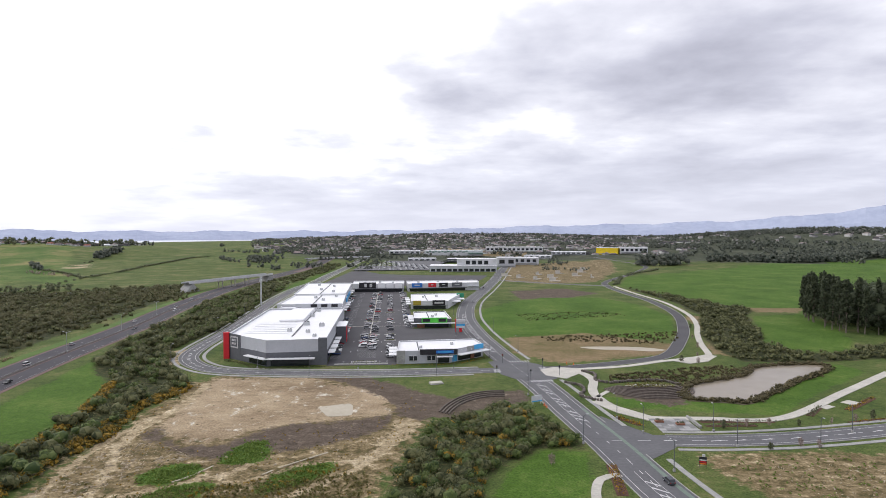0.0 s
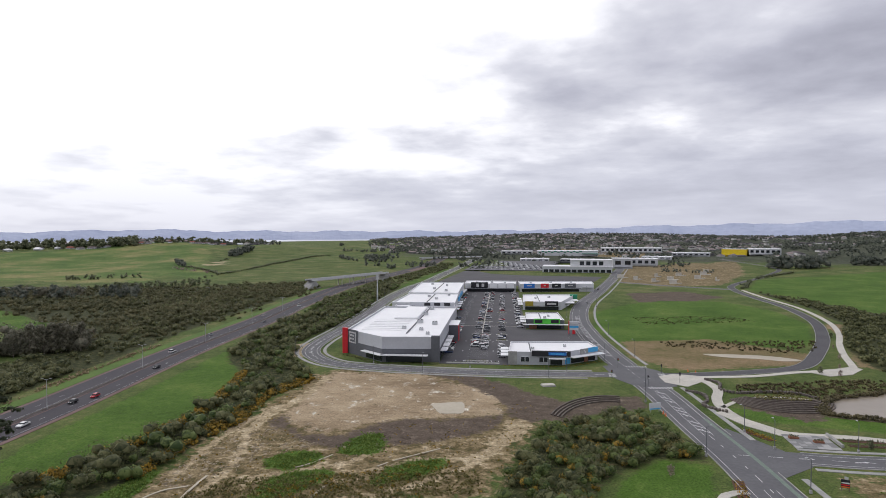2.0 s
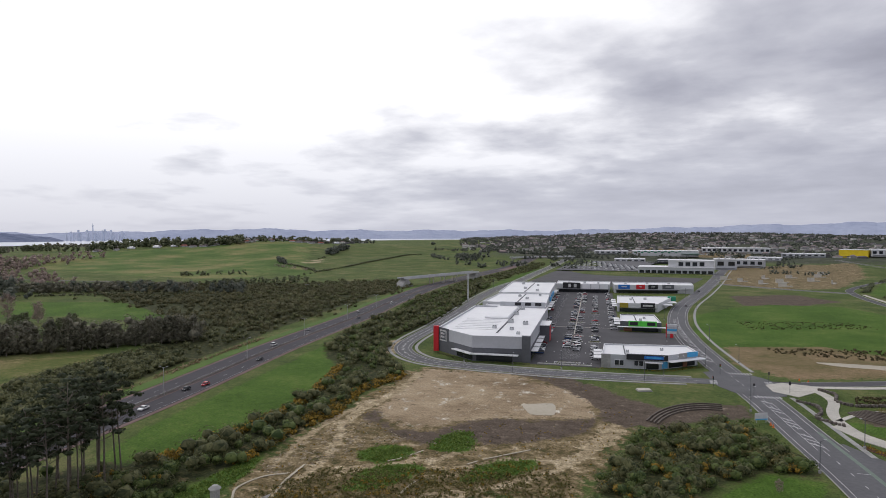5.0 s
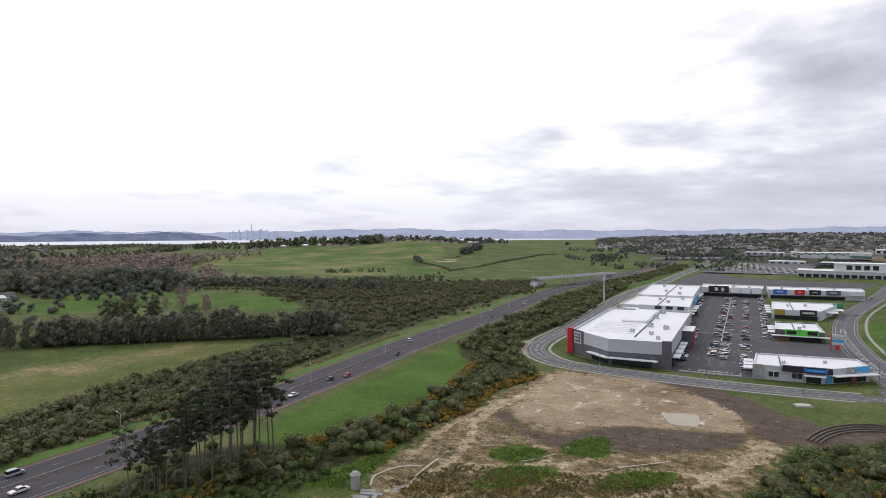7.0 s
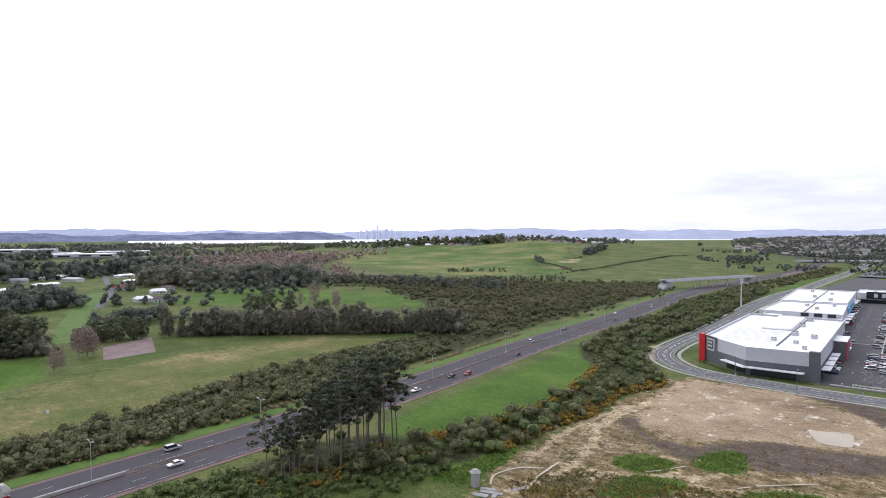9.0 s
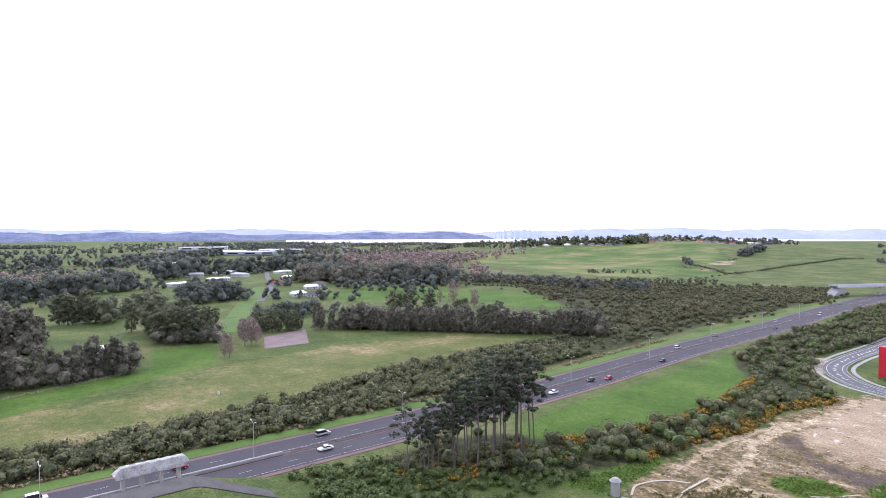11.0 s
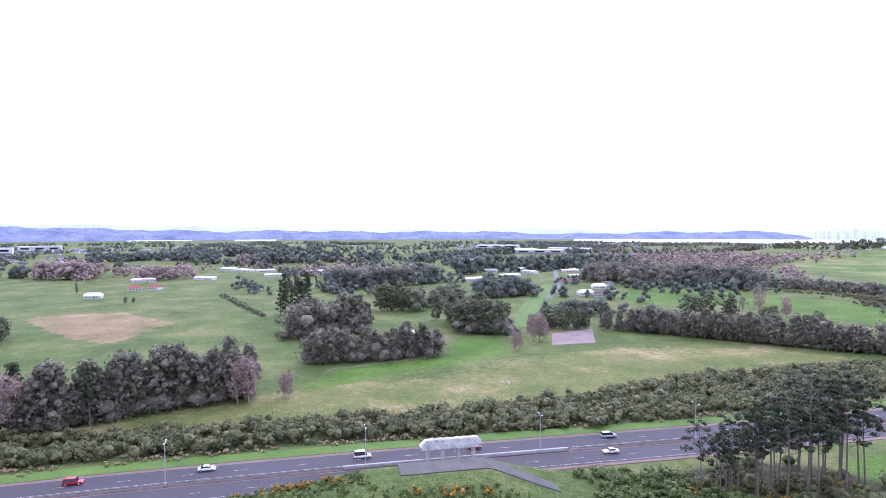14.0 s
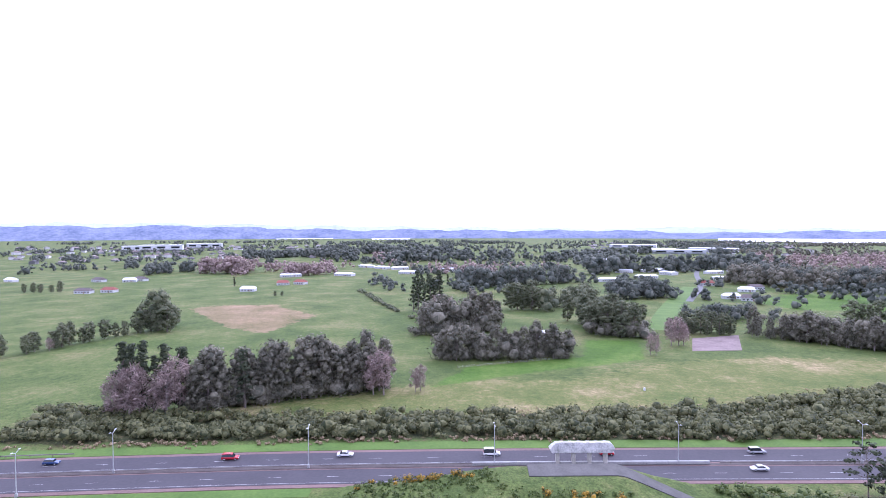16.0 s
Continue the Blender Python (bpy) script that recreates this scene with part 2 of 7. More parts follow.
PADDOCK_MUD = [(40, 377), (91, 391), (133, 352), (118, 325), (88, 312), (57, 303), (36, 330)]
BUILD_SITE = [(75, 790), (120, 755), (195, 778), (274, 983), (345, 1278), (121, 1146)]
BROWN_FIELD = [(-502, -239), (-523, -175), (-456, -118), (-380, -131), (-401, -165)]
RIGHT_EARTH = [(75, 176), (110, 180), (150, 172), (170, 140), (120, 110), (80, 135)]
FAR_EARTH = [(-60, 1500), (200, 1480), (260, 1900), (-40, 2000)]
SCRUB_NEAR = [(-136, 92), (-150, 80), (-156, 105), (-148, 128), (-132, 140), (-126, 175), (-124, 196), (-130, 225), (-138, 256), (-165, 292),
              (-186, 345), (-190, 420), (-215, 600), (-205, 760), (-178, 700), (-165, 560), (-146, 440), (-148, 340), (-128, 290), (-106, 262),
              (-110, 225), (-106, 176), (-108, 140), (-120, 110)]
SCRUB_FAR = [(-178, -150), (-183, -91), (-189, -10), (-190, 85), (-203, 152), (-218, 250), (-232, 340), (-250, 450), (-262, 620), (-300, 740),
             (-380, 700), (-420, 560), (-383, 500), (-310, 440), (-278, 335), (-262, 250), (-250, 150), (-228, 98), (-216, 20), (-210, -50),
             (-208, -90), (-212, -120), (-214, -150)]
SCRUB_MOOR = [(-262, 300), (-300, 345), (-420, 420), (-560, 500), (-640, 590), (-456, 628), (-380, 676), (-300, 720), (-262, 620), (-250, 450), (-240, 345)]
BUSH = [(-13, 140), (-13, 160), (-6, 190), (-3, 209), (9, 214), (28, 228), (34, 214), (41, 195), (41, 184), (29, 184), (16, 168), (9, 150), (6, 138)]
GULLY = [(160, 385), (196, 470), (208, 560), (206, 690), (232, 600), (252, 500), (230, 470), (199, 389), (184, 350), (190, 326), (216, 326), (250, 352), (270, 350), (224, 311), (183, 303), (146, 303), (150, 340)]
PADDOCK_DARK = [(71, 670), (136, 688), (161, 638), (117, 596), (73, 587)]
TAN_STRIP = [(253, 517), (302, 516), (287, 491), (243, 488)]
TAN_PATH = [(187, 480), (160, 380), (147, 340), (142, 325), (150, 312), (158, 350), (172, 400), (196, 470)]
DRY = [(-207, -105), (-218, -86), (-248, -32), (-262, -8), (-268, 42), (-292, 76), (-312, 110), (-318, 170), (-300, 225), (-268, 256), (-262, 200), (-246, 140), (-226, 92), (-211, 20), (-205, -55)]
WEED_PATCHES = ([(-81, 162), (-79, 168), (-72, 172), (-66, 170), (-65, 162), (-71, 157), (-78, 157)], [(-63, 171), (-64, 181), (-60, 190), (-54, 191), (-51, 181), (-50, 174), (-55, 170)],
                [(-47, 156), (-46, 163), (-40, 170), (-31, 172), (-29, 167), (-33, 160), (-39, 156), (-44, 151), (-47, 150)], [(-74, 150), (-71, 156), (-62, 159), (-58, 157), (-60, 150), (-66, 139), (-74, 136)],
                [(-111, 126), (-109, 144), (-106, 154), (-102, 138), (-101, 119), (-111, 115)])
# worn tracks over the earthworks
TRACKS = ([(-9, 208), (-12, 193), (-18, 183), (-23, 175), (-31, 171), (-38, 171), (-43, 166), (-50, 160)], [(-27, 162), (-32, 157), (-37, 151), (-44, 143)], [(-54, 171), (-58, 164), (-64, 161), (-69, 156), (-80, 149)],
          [(-100, 262), (-98, 236), (-98, 217), (-99, 206), (-99, 193), (-97, 181), (-90, 164), (-87, 140), (-90, 124)], [(-16, 186), (-21, 174), (-25, 166), (-36, 153), (-52, 140)], [(-101, 215), (-104, 190), (-102, 165), (-98, 145)])
SAND_HEAP = [(-18, 213), (-10, 214), (-8, 204), (-11, 191), (-18, 182), (-21, 187), (-17, 199)]
HILL_TAN = [(-600, 975), (-616, 1042), (-622, 1098), (-583, 1020), (-568, 943)]
KNOLL = [(12, 130), (12, 149), (18, 167), (29, 182), (42, 180), (40, 163), (34, 148), (30, 130)]
VERGE = [(-150, 135), (-158, 160), (-163, 205), (-175, 303), (-181, 320), (-163, 290), (-143, 263), (-128, 212), (-127, 177), (-134, 140), (-140, 128)]
LOOP_VERGE = [(-168, 640), (-168, 778), (-174, 1026), (-184, 1026), (-184, 800), (-180, 700)]
PADDOCK_GREEN = [(25, 428), (30, 503), (60, 563), (96, 596), (150, 596), (171, 541), (172, 470), (149, 392), (130, 368), (91, 376), (59, 368), (33, 372)]
POND_LAWN = [(62, 240), (66, 226), (118, 216), (195, 284), (190, 300), (178, 286), (147, 260), (116, 230), (96, 236)]
RIGHT_GREEN = [(205, 720), (260, 870), (547, 1099), (856, 1198), (640, 700), (420, 480), (300, 470), (250, 520)]
RIGHT_LAWN = [(234, 466), (284, 481), (244, 368), (216, 330), (192, 331), (183, 354)]
PADDOCK_LAWN = [(-252, -18), (-271, 10), (-292, 49), (-311, 83), (-363, 96), (-362, 65), (-316, 54), (-299, 19), (-289, -5)]
ROW_FIELD = [(-563, 246), (-635, 321), (-590, 399), (-463, 436), (-357, 426), (-277, 373), (-266, 329), (-295, 343), (-423, 356), (-507, 308), (-506, 256)]
HILL_FIELD = [(-1104, 815), (-1100, 1038), (-948, 1131), (-640, 958), (-506, 701), (-596, 685), (-719, 695), (-918, 741)]
CREST_FIELD = [(-1020, 1106), (-1200, 1600), (-1000, 1700), (-785, 1320), (-438, 736), (-520, 778), (-788, 1064)]
TERRACE_A = [(0, 214), (2, 228), (9, 240), (19, 248), (32, 252), (35, 238), (24, 228), (12, 222), (6, 212)]
TERRACE_B = [(66, 252), (70, 239), (84, 228), (99, 238), (100, 252), (84, 256)]
PALE_SAND = [(-131, 350), (-150, 330), (-142, 300), (-128, 300), (-136, 320)]


def make_ground():
    def lines(lo, hi, fine, reach_lo, reach_hi):
        mid = list(np.arange(lo, hi, fine))
        left, right, s = [lo], [hi], fine
        while left[-1] > -reach_lo:
            s *= 1.055
            left.append(left[-1] - s)
        s = fine
        while right[-1] < reach_hi:
            s *= 1.055
            right.append(right[-1] + s)
        return np.array(left[::-1][:-1] + mid + right)

    xs, ys = lines(-215, 205, 1.8, 5000, 5000), lines(-110, 330, 1.8, 5000, 5000)
    X, Y = np.meshgrid(xs, ys)
    px, py = X.ravel(), Y.ravel()
    rnd = np.random.RandomState(3)
    z = terrain(px, py)
    # churned earth on the building site
    rough = np.clip(signed_distance(px, py, DIRT) / 6, 0, 1) * np.clip(-signed_distance(px, py, PAD) / 4, 0.12, 1)
    z = z + rough * rnd.normal(0, 0.16, px.shape)
    verts = np.stack([px, py, z], 1)
    nx, ny = len(xs), len(ys)
    i = np.arange((nx - 1) * (ny - 1))
    a = i // (nx - 1) * nx + i % (nx - 1)
    faces = np.stack([a, a + 1, a + nx + 1, a + nx], 1)
    me = bpy.data.meshes.new("ground")
    me.from_pydata(verts.tolist(), [], faces.tolist())

    def zone(polys, soft):
        v = np.zeros(px.shape)
        for p in polys:
            v = np.maximum(v, np.clip(signed_distance(px, py, p) / soft * 0.5 + 0.5, 0, 1))
        return v

    def worn(line_sets, half):
        v = np.zeros(px.shape)
        near = (np.abs(px + 55) < 70) & (np.abs(py - 190) < 100)
        for pts in line_sets:
            for q in smooth_line(pts, 1.5):
                d2 = (px[near] - q[0]) ** 2 + (py[near] - q[1]) ** 2
                v[near] = np.maximum(v[near], np.clip(1.0 - np.sqrt(d2) / half * 0.5, 0, 1))
        return v

    ones = np.ones(px.shape)
    far_town = np.clip((np.hypot(px, py) - 1150) / 300, 0, 1) * np.clip((px + 420 + (py - 1200) * 0.12) / 200, 0, 1)
    layers = {"zone_a": (zone([DIRT, RIGHT_EARTH, BUILD_SITE, FAR_EARTH], 10), zone([PAD], 9), zone([SCRUB_NEAR, SCRUB_FAR, BUSH, GULLY, SCRUB_MOOR], 6), ones),
              "zone_b": (zone([GRAVEL, PAD_RIM, PADDOCK_DARK, TERRACE_A, TERRACE_B], 6), zone([BROWN_FIELD, PADDOCK_MUD, TAN_STRIP, TAN_PATH], 7), zone([KNOLL, VERGE, LOOP_VERGE, PADDOCK_GREEN, POND_LAWN, RIGHT_GREEN, RIGHT_LAWN, PADDOCK_LAWN, ROW_FIELD], 4), ones),
              "zone_e": (zone(list(WEED_PATCHES), 3), ones * 0, ones * 0, ones),
              "zone_d": (zone([HILL_FIELD, CREST_FIELD], 30), worn(TRACKS, 1.7), zone([HILL_TAN], 8), ones),
              "zone_c": (zone([PALE_SAND, SAND_HEAP], 4), far_town, zone([DRY], 14), ones)}
    for name, chans in layers.items():
        at = me.color_attributes.new(name, "FLOAT_COLOR", "POINT")
        at.data.foreach_set("color", np.stack(chans, 1).astype(np.float32).ravel())
    me.polygons.foreach_set("use_smooth", [True] * len(faces))
    ob = new("ground", me)
    me.materials.append(ground_material())
    return tagged(ob, "green pasture, bare earth and scrubby ground reaching the horizon", "ground", kind="structure")


def ground_material():
    m = bpy.data.materials.new("pasture_and_earth")
    m.use_nodes = True
    n, ln = m.node_tree.nodes, m.node_tree.links
    b = n["Principled BSDF"]
    b.inputs["Roughness"].default_value, b.inputs["Specular IOR Level"].default_value = 0.95, 0.15
    geo = n.new("ShaderNodeNewGeometry")

    def noise_of(scale, detail=6, rough=0.6, squash=None, turn=0.0):
        t = n.new("ShaderNodeTexNoise")
        t.inputs["Scale"].default_value, t.inputs["Detail"].default_value, t.inputs["Roughness"].default_value = scale, detail, rough
        src = geo.outputs["Position"]
        if squash:
            mp = n.new("ShaderNodeMapping")
            mp.inputs["Scale"].default_value = squash
            mp.inputs["Rotation"].default_value = (0, 0, turn)
            ln.new(src, mp.inputs[0])
            src = mp.outputs[0]
        ln.new(src, t.inputs["Vector"])
        return t.outputs["Fac"]

    def ramp(fac, *stops):
        r = n.new("ShaderNodeValToRGB")
        el = r.color_ramp.elements
        el[0].position, el[0].color = stops[0][0], (*stops[0][1], 1)
        el[1].position, el[1].color = stops[-1][0], (*stops[-1][1], 1)
        for pos, col in stops[1:-1]:
            el.new(pos).color = (*col, 1)
        ln.new(fac, r.inputs[0])
        return r.outputs[0]

    def mixed(fac, a, c):
        x = n.new("ShaderNodeMix")
        x.data_type = "RGBA"
        ln.new(fac, x.inputs["Factor"])
        ln.new(a, x.inputs["A"])
        ln.new(c, x.inputs["B"])
        return x.outputs["Result"]

    def math_node(op, a, c, clamp=False):
        x = n.new("ShaderNodeMath")
        x.operation, x.use_clamp = op, clamp
        for i, v in enumerate((a, c)):
            if isinstance(v, (int, float)):
                x.inputs[i].default_value = v
            else:
                ln.new(v, x.inputs[i])
        return x.outputs[0]

    fields, patch, fine, grain = noise_of(0.004, 3), noise_of(0.028, 7, 0.65), noise_of(0.35, 6, 0.7), noise_of(1.6, 5, 0.7)
    streak = noise_of(0.06, 7, 0.68, (1.0, 2.4, 1.0), 0.9)
    tex = math_node("ADD", math_node("MULTIPLY", patch, 0.6), math_node("MULTIPLY", fine, 0.4))
    grass = mixed(ramp(fields, (0.40, (0, 0, 0)), (0.62, (1, 1, 1))),
                  ramp(tex, (0.40, (0.050, 0.080, 0.020)), (0.50, (0.082, 0.116, 0.030)), (0.60, (0.148, 0.150, 0.060))),
                  ramp(tex, (0.40, (0.054, 0.082, 0.022)), (0.50, (0.092, 0.120, 0.034)), (0.62, (0.178, 0.165, 0.072))))
    lush = ramp(tex, (0.38, (0.046, 0.092, 0.012)), (0.51, (0.070, 0.132, 0.019)), (0.63, (0.125, 0.170, 0.040)))
    hill = ramp(math_node("ADD", math_node("MULTIPLY", noise_of(0.009, 5, 0.6), 0.55), math_node("MULTIPLY", tex, 0.45)), (0.42, (0.058, 0.108, 0.022)), (0.48, (0.088, 0.140, 0.034)),
                (0.53, (0.145, 0.165, 0.054)), (0.60, (0.235, 0.200, 0.090)))
    dry = ramp(tex, (0.40, (0.076, 0.108, 0.027)), (0.50, (0.125, 0.138, 0.042)), (0.57, (0.190, 0.172, 0.074)), (0.64, (0.31, 0.245, 0.135)))
    scrub = ramp(fine, (0.40, (0.022, 0.028, 0.012)), (0.55, (0.055, 0.062, 0.024)), (0.66, (0.135, 0.105, 0.055)))
    streak_b = noise_of(0.13, 7, 0.7, (1.0, 2.6, 1.0), -0.6)
    dirt_mix = math_node("ADD", math_node("ADD", math_node("MULTIPLY", streak, 0.28), math_node("MULTIPLY", streak_b, 0.27)), math_node("MULTIPLY", fine, 0.45))
    dirt = ramp(dirt_mix, (0.42, (0.068, 0.066, 0.024)), (0.465, (0.130, 0.100, 0.048)), (0.505, (0.188, 0.142, 0.076)), (0.545, (0.270, 0.210, 0.122)),
                (0.585, (0.43, 0.345, 0.225)), (0.62, (0.60, 0.52, 0.39)))
    broad_mix = math_node("ADD", math_node("MULTIPLY", patch, 0.65), math_node("MULTIPLY", streak_b, 0.35))
    pad = ramp(broad_mix, (0.36, (0.165, 0.118, 0.075)), (0.45, (0.265, 0.198, 0.128)), (0.54, (0.365, 0.282, 0.188)), (0.66, (0.47, 0.38, 0.265)))
    wet = noise_of(0.13, 7, 0.68, (1.5, 1.0, 1.0), 0.5)
    pad = mixed(ramp(wet, (0.57, (0, 0, 0)), (0.66, (1, 1, 1))), pad, ramp(fine, (0.3, (0.50, 0.45, 0.36)), (0.7, (0.72, 0.69, 0.62))))
    gravel = ramp(dirt_mix, (0.40, (0.070, 0.054, 0.042)), (0.56, (0.130, 0.100, 0.078)), (0.63, (0.30, 0.25, 0.20)))
    brown = ramp(tex, (0.36, (0.10, 0.10, 0.035)), (0.50, (0.19, 0.145, 0.075)), (0.66, (0.31, 0.215, 0.14)))
    sand = ramp(dirt_mix, (0.42, (0.23, 0.175, 0.105)), (0.52, (0.38, 0.305, 0.195)), (0.60, (0.58, 0.49, 0.35)))
    town = ramp(tex, (0.36, (0.030, 0.042, 0.024)), (0.52, (0.062, 0.070, 0.046)), (0.66, (0.13, 0.125, 0.095)))

    wob = math_node("SUBTRACT", math_node("ADD", math_node("MULTIPLY", patch, 0.7), math_node("MULTIPLY", fine, 0.7)), 0.7)

    def mask(layer, chan):
        at = n.new("ShaderNodeVertexColor")
        at.layer_name = layer
        sp = n.new("ShaderNodeSeparateColor")
        ln.new(at.outputs[0], sp.inputs[0])
        v = math_node("ADD", sp.outputs[chan], math_node("MULTIPLY", wob, 1.9))
        return math_node("MULTIPLY", math_node("SUBTRACT", v, 0.42), 6.0, True)

    col = mixed(mask("zone_c", 1), grass, town)
    for layer, chan, what in (("zone_d", 0, hill), ("zone_c", 2, dry), ("zone_b", 2, lush), ("zone_d", 2, sand), ("zone_b", 1, brown), ("zone_a", 2, scrub), ("zone_a", 0, dirt), ("zone_a", 1, pad),
                              ("zone_b", 0, gravel), ("zone_c", 0, sand), ("zone_d", 1, sand), ("zone_e", 0, lush)):
        col = mixed(mask(layer, chan), col, what)
    var = n.new("ShaderNodeMix")
    var.data_type, var.blend_type = "RGBA", "MULTIPLY"
    var.inputs["Factor"].default_value = 1.0
    ln.new(col, var.inputs["A"])
    ln.new(ramp(grain, (0.32, (0.50, 0.50, 0.50)), (0.68, (1.5, 1.5, 1.46))), var.inputs["B"])
    ln.new(var.outputs["Result"], b.inputs["Base Color"])
    bp = n.new("ShaderNodeBump")
    bp.inputs["Strength"].default_value, bp.inputs["Distance"].default_value = 0.6, 0.35
    ln.new(math_node("ADD", fine, grain), bp.inputs["Height"])
    ln.new(bp.outputs[0], b.inputs["Normal"])
    return m


make_ground()


# ---- mesh helpers ----
def part(name, bm, mat, parent=None, label=""):
    """Links a bmesh (or a mesh) as ONE mesh object under a thing or under a part."""
    if isinstance(bm, bmesh.types.BMesh):
        me = bpy.data.meshes.new(name)
        bm.to_mesh(me)
        bm.free()
        me.materials.append(mat)
    else:
        me = bm
    ob = new(name, me)
    if parent:
        ob.parent = parent
    if label:
        ob["label"] = label
    return ob


def thing(name, x=0.0, y=0.0, turn=0.0, z=None):
    """An empty at a thing's base."""
    ob = new(name)
    ob.empty_display_size = 0.5
    ob.matrix_basis = pose(x, y, height(x, y) if z is None else z, 0, 0, turn)
    return ob


def box(bm, x0, y0, z0, x1, y1, z1, bevel=0.0):
    r = bmesh.ops.create_cube(bm, size=1, matrix=Matrix.Translation(((x0 + x1) / 2, (y0 + y1) / 2, (z0 + z1) / 2)) @ Matrix.Diagonal((abs(x1 - x0), abs(y1 - y0), abs(z1 - z0), 1)))
    if bevel:
        edges = {e for v in r["verts"] for e in v.link_edges}
        bmesh.ops.bevel(bm, geom=list(edges), offset=bevel, segments=1, affect="EDGES")
    return bm


def boxes(*dims, bevel=0.0):
    bm = bmesh.new()
    for d in dims:
        box(bm, *d, bevel=bevel)
    return bm


def tube(bm, a, b, ra, rb, sides=6):
    """A tapered round bar from a to b."""
    a, b = Vector(a), Vector(b)
    q = (b - a).to_track_quat("Z", "Y").to_matrix().to_4x4()
    m = Matrix.Translation((a + b) / 2) @ q
    bmesh.ops.create_cone(bm, cap_ends=True, segments=sides, radius1=ra, radius2=rb, depth=(b - a).length, matrix=m)
    return bm


def prism(bm, poly, z0, z1):
    """An upright prism over a plan polygon."""
    lo = [bm.verts.new((x, y, z0)) for x, y in poly]
    hi = [bm.verts.new((x, y, z1)) for x, y in poly]
    n = len(poly)
    for i in range(n):
        bm.faces.new((lo[i], lo[(i + 1) % n], hi[(i + 1) % n], hi[i]))
    bm.faces.new(hi)
    bm.faces.new(lo[::-1])
    bmesh.ops.recalc_face_normals(bm, faces=bm.faces)
    return bm


def ribbon(line, width, lift, thick=0.0, dashes=None, bm=None):
    """A strip along a plan line that follows the ground; dashes: (length, gap)."""
    bm = bm or bmesh.new()
    L, R = offset_line(line, width / 2), offset_line(line, -width / 2)
    along = np.concatenate([[0], np.cumsum(np.linalg.norm(np.diff(np.array(line), axis=0), axis=1))])
    rows_ = []
    for p, q in zip(L, R):
        z = height((p[0] + q[0]) / 2, (p[1] + q[1]) / 2) + lift
        rows_.append((bm.verts.new((p[0], p[1], z)), bm.verts.new((q[0], q[1], z))))
    for i in range(len(rows_) - 1):
        if dashes and along[i] % (dashes[0] + dashes[1]) > dashes[0]:
            continue
        bm.faces.new((rows_[i][0], rows_[i][1], rows_[i + 1][1], rows_[i + 1][0]))
    bmesh.ops.delete(bm, geom=[v for v in bm.verts if not v.link_faces], context="VERTS")
    if thick:
        r = bmesh.ops.extrude_face_region(bm, geom=bm.faces[:])
        bmesh.ops.translate(bm, verts=[v for v in r["geom"] if isinstance(v, bmesh.types.BMVert)], vec=(0, 0, -thick))
    bmesh.ops.recalc_face_normals(bm, faces=bm.faces)
    return bm


def sheet(poly, lift, thick=0.3):
    """A flat slab over a plan polygon."""
    cx, cy = np.mean([p[0] for p in poly]), np.mean([p[1] for p in poly])
    z = height(cx, cy)
    return prism(bmesh.new(), [tuple(p) for p in poly], z + lift - thick, z + lift)



# ---- distance: sea and hazy ridges ----
def ring_points(r, a0, a1, n):
    return [(-math.sin(radians(a0 + (a1 - a0) * i / n)) * r, math.cos(radians(a0 + (a1 - a0) * i / n)) * r) for i in range(n + 1)]


def make_sea():
    for a0, a1, r0, r1 in ((17, 69, 3120, 4900), (96, 99.5, 3650, 4700), (103, 108, 3900, 4700)):
        lo, hi = ring_points(r0, a0, a1, 30), ring_points(r1, a0, a1, 30)
        bm = bmesh.new()
        k = [bm.verts.new((x * (1 + 0.03 * math.sin(i * 1.7)), y * (1 + 0.03 * math.sin(i * 1.7)), 3.4)) for i, (x, y) in enumerate(lo)]
        m = [bm.verts.new((x, y, 3.4)) for x, y in hi]
        for i in range(30):
            bm.faces.new((k[i], m[i], m[i + 1], k[i + 1]))
        bmesh.ops.recalc_face_normals(bm, faces=bm.faces)
        tagged(part("water", bm, SEA), "pale grey estuary water under cloud", "water", kind="structure")


def make_ridge(name, r, tops, mat, label, jag, seed):
    """A far range of hills; tops: (degrees to the left, metres high)."""
    rs = np.random.RandomState(seed)
    a = np.arange(tops[0][0], tops[-1][0] + 0.01, 0.25)
    h = np.interp(a, [t[0] for t in tops], [t[1] for t in tops])
    for k, amp in ((0.9, 1.0), (2.3, 0.5), (5.1, 0.28), (11.0, 0.14)):
        h = h + jag * amp * np.sin(a * k + rs.uniform(0, 6)) * np.clip(h / 40, 0, 1)
    bm = bmesh.new()
    prev = None
    for ai, hi in zip(a, h):
        s, c = -math.sin(radians(ai)), math.cos(radians(ai))
        row = [bm.verts.new((s * (r + d), c * (r + d), z)) for d, z in ((-260, -2), (-140, hi * 0.55), (0, max(hi, 1)), (90, -2))]
        if prev:
            for i in range(3):
                bm.faces.new((prev[i], row[i], row[i + 1], prev[i + 1]))
        prev = row
    bmesh.ops.recalc_face_normals(bm, faces=bm.faces)
    return tagged(part(name, bm, mat), label, "hills", kind="structure")


